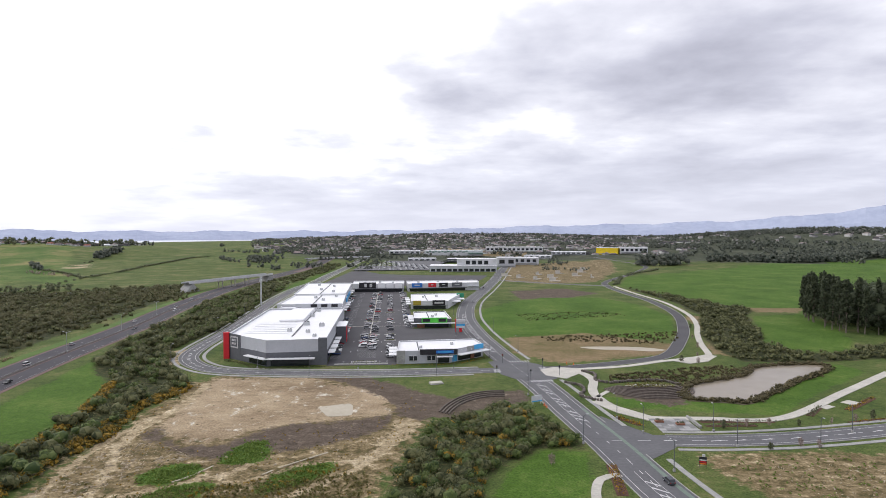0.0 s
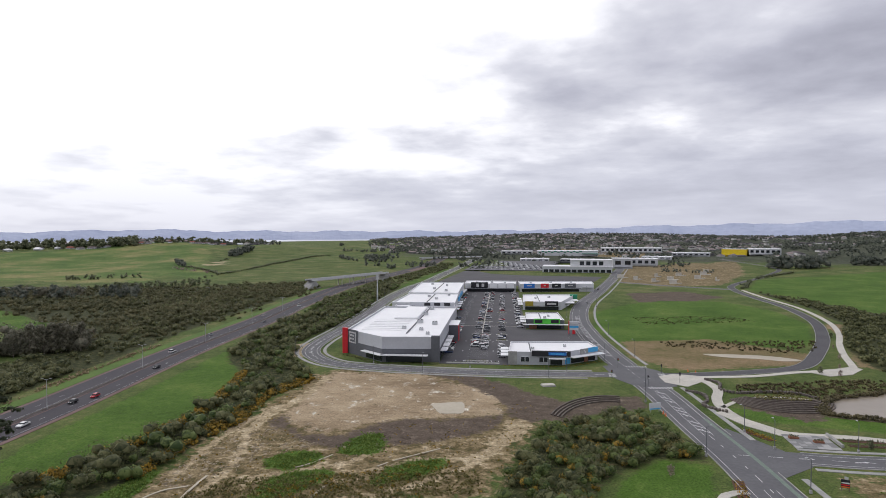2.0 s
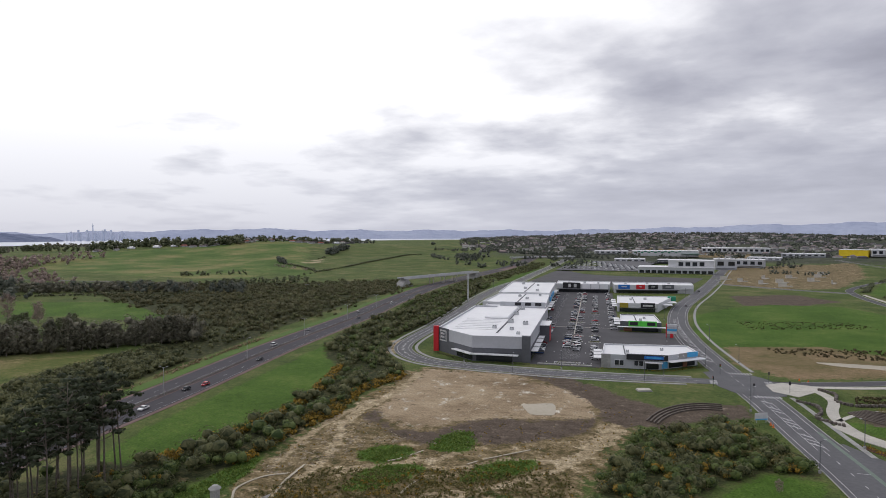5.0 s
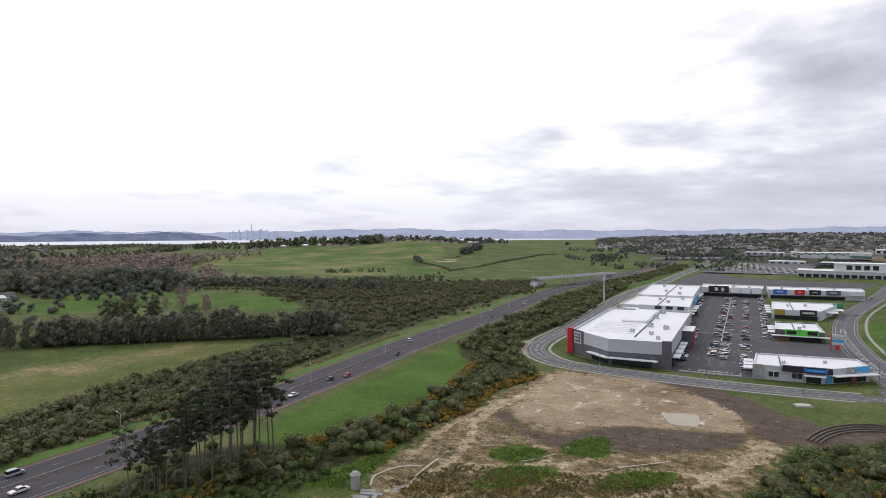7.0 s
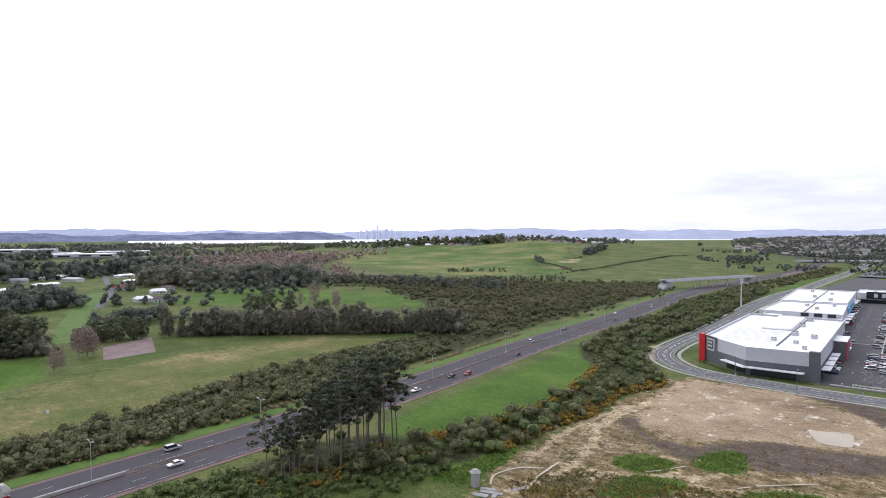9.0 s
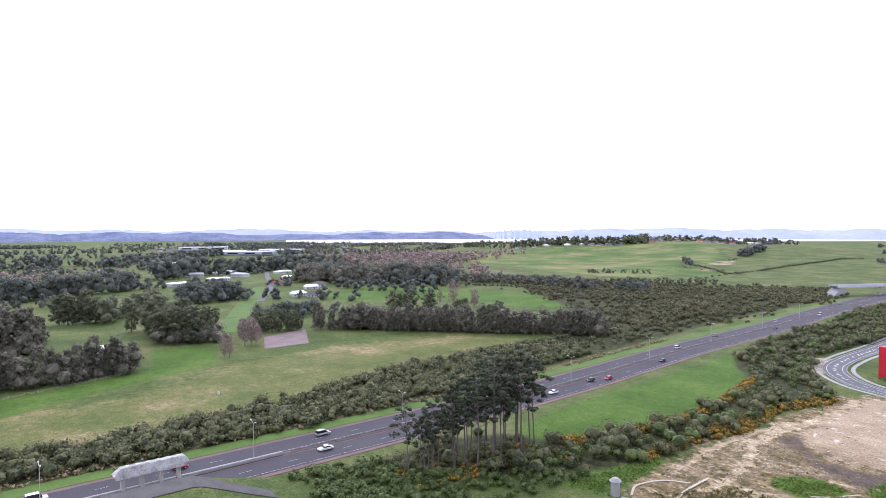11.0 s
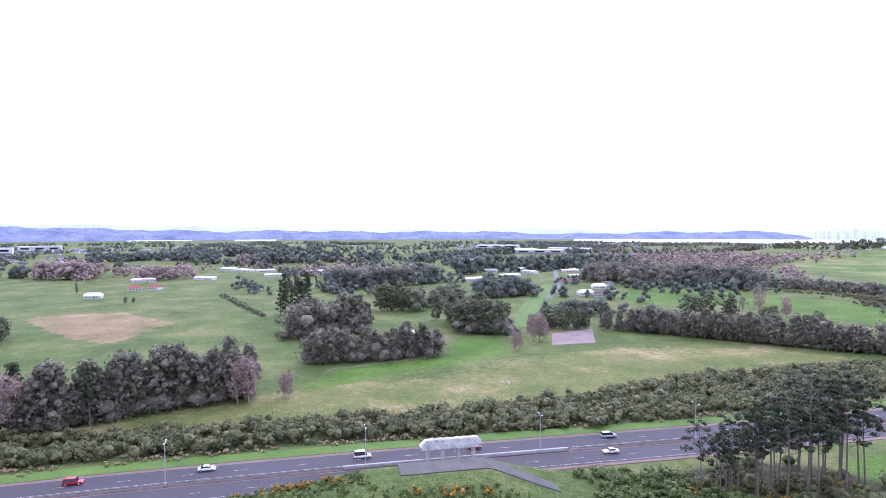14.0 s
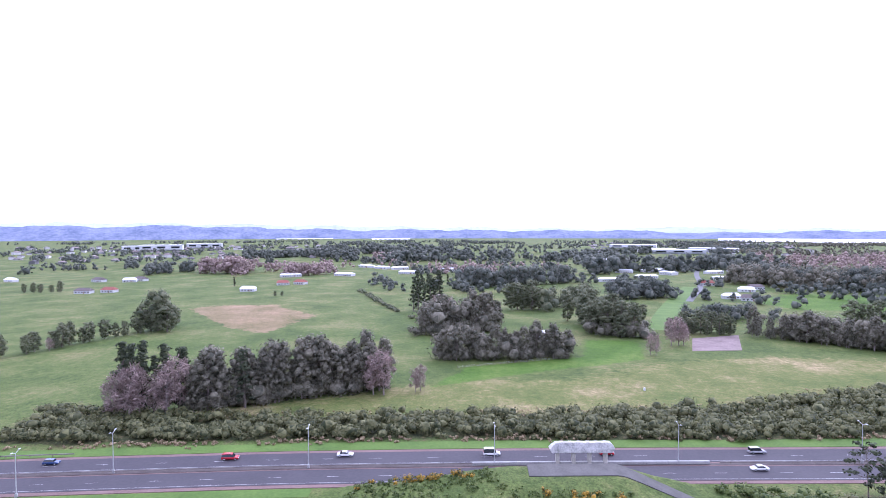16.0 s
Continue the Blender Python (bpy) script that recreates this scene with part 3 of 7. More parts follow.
make_sea()
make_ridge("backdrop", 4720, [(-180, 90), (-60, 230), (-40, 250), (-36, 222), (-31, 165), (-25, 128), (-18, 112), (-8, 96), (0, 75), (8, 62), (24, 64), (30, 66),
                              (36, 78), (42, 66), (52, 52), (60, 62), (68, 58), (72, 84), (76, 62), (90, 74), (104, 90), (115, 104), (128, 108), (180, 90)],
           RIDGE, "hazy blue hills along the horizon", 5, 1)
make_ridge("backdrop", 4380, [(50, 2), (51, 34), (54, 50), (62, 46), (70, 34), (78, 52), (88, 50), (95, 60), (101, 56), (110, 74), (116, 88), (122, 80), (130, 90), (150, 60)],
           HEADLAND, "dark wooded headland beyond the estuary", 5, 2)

# ---- roads ----
MOTORWAY = smooth_line([(-60, -480), (-112, -300), (-147, -165), (-161, -75), (-167.5, -10), (-171.5, 50), (-175, 110), (-182, 190), (-198, 300), (-211, 425),
                        (-224, 510), (-239, 640), (-243, 720), (-243, 810), (-238, 940), (-236, 1150), (-232, 1390), (-205, 1650), (-120, 2100)], 3.0)


def span(line, y0, y1):
    return [p for p in line if y0 <= p[1] <= y1]


def make_motorway():
    road = thing("road", 0, 0, 0, 0)
    tagged(road, "dual carriageway motorway of dark asphalt with reddish chip shoulders", "road", kind="structure")
    part("shoulder", ribbon(MOTORWAY, 26.0, 0.12, 0.3), CHIP_RED, road, "reddish chip-seal shoulder")
    for side in (-6.3, 6.3):
        lane = offset_line(MOTORWAY, side)
        part("carriageway", ribbon(lane, 9.6, 0.17, 0.1), ASPHALT, road)
        for off in ((-3.9,) if side > 0 else (-3.9,)):
            part("edge_line", ribbon(offset_line(lane, off), 0.10, 0.185), PAINT, road)
        part("lane_marking", ribbon(smooth_line(lane[::6], 3.0), 0.10, 0.185, dashes=(3, 12)), PAINT, road)
    rail = offset_line(MOTORWAY, 0)
    part("median", ribbon(rail, 1.6, 0.20, 0.1), MEDIAN, road, "narrow median strip between the carriageways")
    verge = thing("grass_verge", 0, 0, 0, 0)
    tagged(verge, "bright mown grass verge along the motorway", "verge", kind="structure")
    part("far_strip", ribbon(offset_line(span(MOTORWAY, -170, 700), 16.6), 6.4, 0.09, 0.2), VERGE_GRASS, verge)
    part("near_strip", ribbon(offset_line(span(MOTORWAY, -170, -40), -16.0), 4.8, 0.09, 0.2), VERGE_GRASS, verge)


RAIL = material("weathered_rail", (0.15, 0.13, 0.12), (0.26, 0.235, 0.215), 0.5, 0.7, fine=3)


def make_guard_rail(line, name, label, z=0.0, posts=4.0):
    g = thing(name, line[0][0], line[0][1], 0)
    base = Vector((line[0][0], line[0][1], 0))
    bm = ribbon(line, 0.12, 0.85, 0.32)
    bmesh.ops.translate(bm, verts=bm.verts, vec=-Vector((base.x, base.y, g.matrix_basis.translation.z)))
    part("rail", bm, RAIL, g)
    bm = bmesh.new()
    gap = 0
    for p, q in zip(line, line[1:]):
        gap += np.linalg.norm(np.array(q) - np.array(p))
        if gap > posts:
            gap = 0
            box(bm, p[0] - base.x - 0.07, p[1] - base.y - 0.07, 0, p[0] - base.x + 0.07, p[1] - base.y + 0.07, 0.8)
    part("posts", bm, TRUNK, g)["kind"] = "stuff"
    return tagged(g, label, "guard rail")


MEDIAN = material("dark_median_gravel", (0.06, 0.05, 0.048), (0.11, 0.092, 0.088), 0.2, 0.9, 0.3)
VERGE_GRASS = material("mown_verge_grass", (0.050, 0.104, 0.014), (0.105, 0.172, 0.030), 0.08, 0.9, 0.4, fine=1.1)
make_motorway()
make_guard_rail(span(MOTORWAY, -160, 2), "guard_rail", "low wire-and-post barrier in the motorway median")
make_guard_rail(span(MOTORWAY, 66, 600), "guard_rail", "long low barrier in the motorway median")
make_guard_rail(offset_line(span(MOTORWAY, -168, -112), 14.2), "guard_rail", "pale steel guard rail beside the far shoulder")

LOOP = smooth_line([(-182, 1600), (-168, 1274), (-168, 1026), (-165, 900), (-161, 780), (-163, 690), (-158, 585), (-146, 470), (-139, 395), (-136, 345), (-130, 315), (-115, 294), (-96, 284.5), (-57, 281), (-21, 281.5), (26, 287)], 4.0)
MAIN = smooth_line([(72, 60), (63, 110), (55, 149), (51, 185), (46, 220), (41, 258), (35, 290), (27, 340), (20, 400), (17, 470), (24, 562), (45, 678), (69, 822), (95, 1000), (132, 1239), (190, 1500)], 4.0)
CROSS = smooth_line([(52, 190), (66, 190), (84, 189.5), (110, 192), (146, 200), (230, 222)], 4.0)
RING = smooth_line([(40, 290), (61, 293), (88, 303), (115, 319), (137, 358), (160, 412), (181, 483), (190, 568), (188, 640), (191, 719), (210, 790), (300, 960), (360, 1120), (330, 1350)], 4.0)
SITE_ROAD = smooth_line([(64, 815), (130, 760), (191, 722)], 5.0)


def runs(line, keep):
    """The stretches of a line whose points are kept."""
    out, cur = [], []
    for p in line:
        if keep is None or keep(p):
            cur.append(p)
        else:
            if len(cur) > 2:
                out.append(cur)
            cur = []
    return out + ([cur] if len(cur) > 2 else [])


def make_street(line, width, label, centre=True, kerb=True, mat=None, path=0.0, sides=(-1, 1), keep=None, line_width=0.16):
    road = thing("road", 0, 0, 0, 0)
    tagged(road, label, "road", kind="structure")
    part("carriageway", ribbon(line, width, 0.08, 0.3), mat or ASPHALT_GREY, road)
    if kerb:
        for s in (-1, 1):
            for run in runs(offset_line(line, s * (width / 2 + 0.12)), keep):
                part("kerb", ribbon(run, 0.25, 0.22, 0.35), KERB, road)
    if path:
        for s in sides:
            for run in runs(offset_line(line, s * (width / 2 + path)), keep):
                part("footpath", ribbon(run, 1.7, 0.16, 0.3), CONCRETE_GREY, road)
    if centre:
        part("centre_line", ribbon(smooth_line(line[::4], 2.0), line_width, 0.095, dashes=(3, 5)), PAINT, road)
        for s in (-1, 1):
            for run in runs(offset_line(line, s * (width / 2 - 1.6)), keep):
                part("edge_line", ribbon(run, line_width * 0.8, 0.095), PAINT, road)
    return road


make_street(LOOP, 9.5, "grey two-lane street curving round the shops", path=2.6, keep=lambda p: p[0] < 18, line_width=0.28)
make_street(MAIN, 13.5, "wide grey street with painted flush median and cycle lanes", path=5.0, sides=(-1,), keep=lambda p: not (270 < p[1] < 308 or (p[0] > 52.5 and 178 < p[1] < 204)), line_width=0.24)
make_street(CROSS, 10.0, "grey side street with white lane arrows", path=3.0, keep=lambda p: p[0] > 68, line_width=0.24)
make_street(RING, 7.0, "new narrow street round the grass paddock", centre=False, mat=ASPHALT_PARK, keep=lambda p: p[0] > 58)
make_street(SITE_ROAD, 9.0, "grey street beside the building site", centre=False)
junction = tagged(part("road", sheet([(26, 279), (24, 293), (22, 305), (34, 312), (46, 300), (52, 288), (50, 270), (36, 262)], 0.088, 0.05), ASPHALT_GREY),
                  "grey asphalt crossroads with lane markings", "road", kind="structure")
junction = tagged(part("road", sheet([(44, 205), (55, 215), (66, 196), (70, 184), (57, 172), (48, 180)], 0.088, 0.05), ASPHALT_GREY),
                  "grey asphalt junction of the side street", "road", kind="structure")

# ---- retail park, in its own frame: u across, v away along the car park ----
RETAIL = pose(-57, 300, 0, 0, 0, 4.85)


def rp(u, v):
    p = RETAIL @ Vector((u, v, 0))
    return p.x, p.y


car_park = tagged(part("car_park_surface", sheet([rp(*p) for p in ((0.5, -3), (34, -4), (36, 28), (36, 100), (47, 108), (48, 356), (-8, 362), (-4, 170), (0.5, 124))], 0.10, 0.3), ASPHALT_PARK),
                  "dark asphalt car park between the shops", "car park", kind="structure")
tagged(part("car_park_surface", sheet([rp(*p) for p in ((34, 30), (80, 32), (86, 60), (79, 106), (36, 106))], 0.09, 0.3), ASPHALT_PARK), "asphalt yard between two shop blocks", "car park", kind="structure")
tagged(part("car_park_surface", sheet([(-148, 712), (36, 745), (62, 880), (72, 990), (-146, 990)], 0.10, 0.3), ASPHALT_PARK), "empty asphalt lot behind the shops", "car park", kind="structure")


def shop_block(poly, z, label, wall=WALL_LIGHT, parapet=0.9, low=None):
    """A shop shed over a plan polygon given in retail coordinates."""
    b = new("shop_building")
    b.empty_display_size = 1
    b.matrix_basis = RETAIL.copy()
    n = len(poly)
    c = np.mean(np.array(poly), axis=0)
    for i in range(n):
        p, q = np.array(poly[i]), np.array(poly[(i + 1) % n])
        d = (q - p) / np.linalg.norm(q - p)
        inn = np.array([-d[1], d[0]])
        if np.dot(c - p, inn) < 0:
            inn = -inn
        quad = [p, q, q + inn * 0.35, p + inn * 0.35]
        if low and i in low:
            hgt, mat = low[i]
            part("plinth_wall", prism(bmesh.new(), [p - inn * 0.06, q - inn * 0.06, q + inn * 0.35, p + inn * 0.35], 0, hgt), mat, b)
            part("wall", prism(bmesh.new(), quad, hgt, z), wall, b)
        else:
            part("wall", prism(bmesh.new(), quad, 0, z), wall, b)
        cap = [p - inn * 0.05, q - inn * 0.05, q + inn * 0.4, p + inn * 0.4]
        part("parapet_cap", prism(bmesh.new(), cap, z, z + 0.08), ROOF_WHITE, b)
    shrink = [tuple(c + (np.array(p) - c) * 0.992) for p in poly]
    part("roof", prism(bmesh.new(), shrink, z - parapet - 0.3, z - parapet), ROOF_WHITE, b, "white ribbed metal roof")
    return tagged(b, label, "shop building")


def on_block(b, name, mat, *dims, bevel=0.0, label=""):
    return part(name, boxes(*dims, bevel=bevel), mat, b, label)


def roof_units(b, spots, z):
    for u, v, s in spots:
        unit = on_block(b, "roof_unit", STEEL_PALE, (u - s, v - s * 0.8, z, u + s, v + s * 0.8, z + s * 1.1), bevel=0.12, label="pale metal air-conditioning unit")
        for k in (-0.5, 0.5):
            bm = bmesh.new()
            tube(bm, (u + k * s, v, z + s * 1.1), (u + k * s, v, z + s * 1.1 + 0.3), s * 0.35, s * 0.35, 8)
            part("fan_cowl", bm, WALL_DARK, unit)


def roof_ribs(b, u0, u1, v0, v1, z, step, slope=0.0):
    bm = bmesh.new()
    for u in np.arange(u0, u1, step):
        box(bm, u - 0.06, v0, z, u + 0.06, v1, z + 0.04)
    part("roof_seams", bm, ROOF_WHITE, b)


# big store with the grey front
B1 = shop_block([(0, 0), (-28, -2), (-51, 20), (-50, 122), (0, 122)], 12.6, "large grey warehouse store with a white roof and red fin", WALL_LIGHT, 1.0,
                {0: (6.6, WALL_DARK), 1: (6.6, WALL_DARK), 2: (3.0, WALL_DARK), 4: (6.0, WALL_DARK)})
on_block(B1, "red_fin", RED, (-53.4, 18.6, 0, -50.6, 20.6, 13.4), label="tall red corner fin")
on_block(B1, "corner_pier", WALL_DARK, (-3.6, -0.6, 0, 0.5, 1.6, 13.0))
# white framed sign with unreadable writing on the angled face
sign_dir = Vector((23, -22, 0)).normalized()


def on_slant(b, name, mat, d0, d1, z0, z1, out0, out1, label="", parent=None):
    """A box along the slanted front, d metres from its far corner."""
    ob = part(name, boxes((d0, out0, z0, d1, out1, z1)), mat, parent or b, label)
    m = pose(-51, 20, 0, 0, 0, math.degrees(math.atan2(-22, 23)))
    ob.data.transform(m)
    return ob


on_slant(B1, "dark_bay", WALL_DARK, 0.3, 10.5, 3.0, 12.9, -0.14, 0.1)
sign = on_slant(B1, "shop_sign", PAINT, 2.0, 8.4, 6.0, 11.8, -0.34, -0.16, "white framed sign")
on_slant(B1, "sign_field", WALL_DARK, 2.7, 7.7, 6.7, 11.1, -0.40, -0.345, parent=sign)
for k, (a, z) in enumerate(((3.4, 9.4), (3.4, 7.7))):
    for j in range(3):
        on_slant(B1, "lettering_bar", PAINT, a + j * 1.15, a + j * 1.15 + 0.9, z, z + 1.0, -0.44, -0.402, parent=sign)
on_slant(B1, "canopy", ROOF_WHITE, 17, 33.5, 3.7, 4.1, -3.0, -0.2, "white flat canopy over the frontage")
on_slant(B1, "glazing", GLASS, 18, 32, 0.4, 3.3, -0.16, -0.08)
on_block(B1, "canopy", ROOF_WHITE, (-28.5, -5.0, 3.7, -5.0, -1.9, 4.1), label="white flat canopy over the frontage")
on_block(B1, "glazing", GLASS, (-26, -2.2, 0.3, -8, -0.95, 3.2))
for v0, v1 in ((6, 16), (19, 29), (32, 41), (44, 52)):
    on_block(B1, "side_canopy", ROOF_WHITE, (0.3, v0, 4.4, 3.6, v1, 4.75), label="white side canopy")
    on_block(B1, "shopfront_glazing", GLASS, (0.05, v0 + 0.6, 0.3, 0.2, v1 - 0.6, 3.6))
on_block(B1, "entrance_box", WALL_DARK, (0.2, 58, 0, 5.5, 76, 9.6), label="projecting dark entrance block")
on_block(B1, "entrance_cap", ROOF_WHITE, (0.0, 57.6, 9.6, 5.8, 76.4, 9.9))
on_block(B1, "red_panel", RED, (5.5, 60, 0.2, 5.75, 66, 9.2))
roof_ribs(B1, -48, -14, 24, 119, 11.6, 2.4)
on_block(B1, "box_gutter", WALL_DARK, (-18.6, 14, 11.62, -17.9, 120, 11.9))
on_block(B1, "roof_monitor", ROOF_WHITE, (-34, 66, 11.6, -19.5, 119, 12.9), bevel=0.5, label="raised white roof section")
for v in np.arange(24, 64, 6.2):
    on_block(B1, "skylight", ROOF_WHITE, (-44, v, 11.62, -22, v + 1.1, 11.85))
roof_units(B1, ((-22, 30, 1.2), (-16, 52, 1.7), (-7, 47, 1.5), (-12, 26, 1.1), (-17, 86, 1.5), (-16, 112, 1.5), (-7, 13, 1.0)), 11.6)

# middle sheds behind the big store
B2 = shop_block([(-4, 126), (-46, 126), (-49, 164), (-4, 164)], 9.2, "low white-roofed shop block with dark signs", WALL_LIGHT, 0.8)
on_block(B2, "upstand", WALL_LIGHT, (-38, 157, 8.4, -4.5, 158.2, 11.4))
for u in (-27, -19.5, -12):
    on_block(B2, "sign_board", BLACK, (u, 156.7, 8.9, u + 4.6, 156.95, 11.1), label="dark sign board")
roof_units(B2, ((-20, 140, 1.0), (-34, 148, 1.2)), 8.4)
B3 = shop_block([(-4.4, 164.5), (-53, 166), (-50, 236), (-7, 236)], 10.2, "white-roofed shop shed with pale parapets", WALL_WHITE, 0.8)
roof_ribs(B3, -48, -9, 170, 232, 9.4, 3.0)
roof_units(B3, ((-22, 196, 1.3), (-30, 214, 1.3), (-14, 222, 1.1)), 9.4)
on_block(B3, "box_gutter", WALL_DARK, (-27.6, 168, 9.42, -26.8, 234, 9.7))
for v0 in (172, 190, 206, 220):
    on_block(B3, "side_canopy", ROOF_WHITE, (-5.6, v0, 4.2, -2.0, v0 + 10, 4.5), label="white side canopy")
on_block(B3, "blue_fascia", CYAN, (-6.0, 222, 5, -5.2, 235, 8.4))
B4 = shop_block([(-7.5, 240), (-52, 240), (-54, 352), (-9, 352)], 10.4, "long white-roofed shop shed", WALL_WHITE, 0.8)
roof_ribs(B4, -50, -11, 244, 348, 9.6, 3.0)
roof_units(B4, ((-20, 262, 1.4), (-33, 282, 1.4), (-24, 316, 1.2), (-40, 330, 1.4)), 9.6)
on_block(B4, "box_gutter", WALL_DARK, (-30.6, 243, 9.62, -29.8, 350, 9.9))
on_block(B4, "blue_fascia", CYAN, (-8.6, 262, 3.5, -7.2, 300, 6.6), label="light blue fascia")
for v0 in (304, 322):
    on_block(B4, "side_canopy", ROOF_WHITE, (-8.8, v0, 4.2, -5.4, v0 + 12, 4.5), label="white side canopy")

# row of shops across the back of the car park
B5 = shop_block([(-9, 360), (45, 357), (47, 396), (-9, 399)], 8.6, "row of shops with a pale parapet and dark signs", WALL_WHITE, 0.8)
on_block(B5, "sign_board", BLACK, (-2, 358.2, 3.8, 16, 359.2, 10.0), label="black sign board")
for u in (1.5, 7.2):
    on_block(B5, "sign_panel", PAINT, (u + 2.0, 358.0, 5.0, u + 4.8, 358.15, 8.6))
on_block(B5, "canopy", WALL_DARK, (-8, 353.6, 3.3, 45, 357.4, 3.7), label="dark verandah canopy")
on_block(B5, "glazing", GLASS, (-6, 356.6, 0.2, 44, 357.2, 3.2))
for u in (18, 27, 36):
    on_block(B5, "upper_panel", ROOF_WHITE, (u, 356.2, 4.0, u + 7.6, 356.9, 9.4))
roof_units(B5, ((4, 375, 1.2), (20, 380, 1.4), (34, 372, 1.2)), 7.8)
B6 = shop_block([(50, 357), (128, 368), (130, 402), (49, 396)], 8.4, "row of shops with blue, red and dark signs", WALL_WHITE, 0.8)
B6_TURN = math.degrees(math.atan2(11, 78))


def on_b6(name, mat, d0, d1, z0, z1, o0, o1, label="", parent=None):
    ob = part(name, boxes((d0, o0, z0, d1, o1, z1)), mat, parent or B6, label)
    ob.data.transform(pose(50, 357, 0, 0, 0, B6_TURN))
    return ob


for d0, d1, mat, lab in ((4, 15.5, BLUE, "blue sign board"), (22, 30.5, RED, "red sign board"), (34, 43.5, BLACK, "black sign board"), (48, 59.5, WALL_DARK, "dark grey sign board")):
    s_ = on_b6("sign_board", mat, d0, d1, 4.4, 8.8, -0.5, -0.1, lab)
    on_b6("lettering_bar", PAINT, d0 + 3.0, d1 - 3.0, 6.2, 7.2, -0.58, -0.505, parent=s_)
on_b6("canopy", WALL_DARK, 1, 64, 3.3, 3.7, -3.8, -0.2, "dark verandah canopy")
on_b6("glazing", GLASS, 2, 63, 0.2, 3.1, -0.2, -0.06)
on_b6("canopy", WALL_LIGHT, 66, 78, 4.4, 4.9, -3.5, -0.2)
roof_units(B6, ((62, 378, 1.2), (84, 384, 1.3), (106, 386, 1.2)), 7.6)

# three separate blocks on the street side
B7 = shop_block([(48, 208), (79, 209), (97, 270), (50, 267)], 6.6, "white-roofed shop block with a green end sign", WALL_WHITE, 0.7)
on_block(B7, "parapet_panel", WALL_WHITE, (49, 207.2, 3.2, 78, 207.9, 7.0))
s_ = on_block(B7, "sign_board", material("olive_gold_panel", (0.30, 0.24, 0.03), (0.42, 0.33, 0.05), 0.5, 0.6), (50, 206.8, 3.4, 56.5, 207.15, 7.2), label="olive and gold sign board")
s_ = on_block(B7, "sign_board", BLACK, (66, 206.8, 3.2, 76.5, 207.15, 7.4), label="black sign board with pale lettering")
part("lettering_bar", boxes((67.6, 206.7, 4.6, 75, 206.79, 6.0)), PAINT, s_)
on_block(B7, "shopfront_glazing", GLASS, (50, 207.5, 0.2, 77, 207.85, 2.8))
for v0 in (214, 228, 242, 256):
    on_block(B7, "side_canopy", ROOF_WHITE, (44.6, v0, 3.4, 48.4, v0 + 9, 3.75), label="white side canopy")
on_block(B7, "green_sign", material("dark_green_panel", (0.03, 0.25, 0.14), (0.05, 0.33, 0.2), 0.5, 0.6), (92, 262, 3.5, 98.5, 264, 7.4))
for v0 in (226, 244):
    on_block(B7, "street_canopy", ROOF_WHITE, (84 + (v0 - 226) * 0.3, v0, 3.6, 92 + (v0 - 226) * 0.3, v0 + 12, 3.95), label="white street canopy")
on_block(B7, "box_gutter", WALL_DARK, (62, 212, 5.92, 62.7, 264, 6.15))
roof_ribs(B7, 52, 78, 212, 264, 5.9, 2.6)
roof_units(B7, ((60, 240, 1.0), (72, 246, 1.2)), 5.9)
B8 = shop_block([(47, 113), (72, 109), (71, 149), (48, 146)], 6.0, "white-roofed shop with a bright green fascia", WALL_DARK, 0.6)
on_block(B8, "green_fascia", GREEN_SIGN, (52, 107.4, 3.6, 69, 108.4, 6.9), label="bright green fascia board")
for u in (52.6, 63.2):
    on_block(B8, "fascia_logo", BLACK, (u, 107.2, 4.2, u + 5, 107.38, 6.3))
on_block(B8, "canopy", ROOF_WHITE, (45, 105.6, 3.1, 75, 108.6, 3.45), label="white canopy over the door")
on_block(B8, "glazing", GLASS, (49, 109.3, 0.2, 71, 110.2, 2.9))
on_block(B8, "brick_bay", BROWN, (49, 108.8, 0.1, 54, 109.25, 2.9))
for v0 in (116, 128, 138):
    on_block(B8, "side_canopy", ROOF_WHITE, (43.6, v0, 3.3, 47.6, v0 + 8, 3.65), label="white side canopy")
on_block(B8, "box_gutter", WALL_DARK, (57, 113, 5.42, 57.6, 145, 5.65))
roof_ribs(B8, 50, 70, 113, 145, 5.4, 2.4)
roof_units(B8, ((60, 121, 1.0), (63, 130, 0.9)), 5.4)
B9 = shop_block([(34.4, -2), (60, -1.7), (79, 12.7), (76.6, 29), (35.8, 26)], 6.3, "low white-roofed shop with a dark blue fascia on the corner", WALL_LIGHT, 0.6)
on_block(B9, "timber_bay", CONCRETE_GREY, (34.2, -2.6, 0, 38.4, -1.9, 6.5), label="grey stone corner bay")
for u in (40.2, 49):
    w = on_block(B9, "shop_window", WALL_WHITE, (u, -2.35, 1.4, u + 4.4, -2.02, 4.0))
    for k in (0.2, 2.3):
        part("pane", boxes((u + k, -2.42, 1.6, u + k + 1.8, -2.36, 3.8)), GLASS, w)
on_block(B9, "dark_fascia", BLACK, (45.6, -3.4, 4.5, 64, -1.8, 7.0), label="black fascia board")
s_ = on_block(B9, "sign_panel", BLUE, (53.5, -3.6, 5.1, 62, -3.42, 6.5), label="blue lit sign")
part("lettering_bar", boxes((54.5, -3.68, 5.5, 61, -3.61, 6.1)), CYAN, s_)
on_block(B9, "canopy", ROOF_WHITE, (53.5, -5.4, 3.5, 61.5, -3.2, 3.8))
on_block(B9, "glazing", GLASS, (54.5, -2.3, 0.3, 60, -1.95, 3.3))


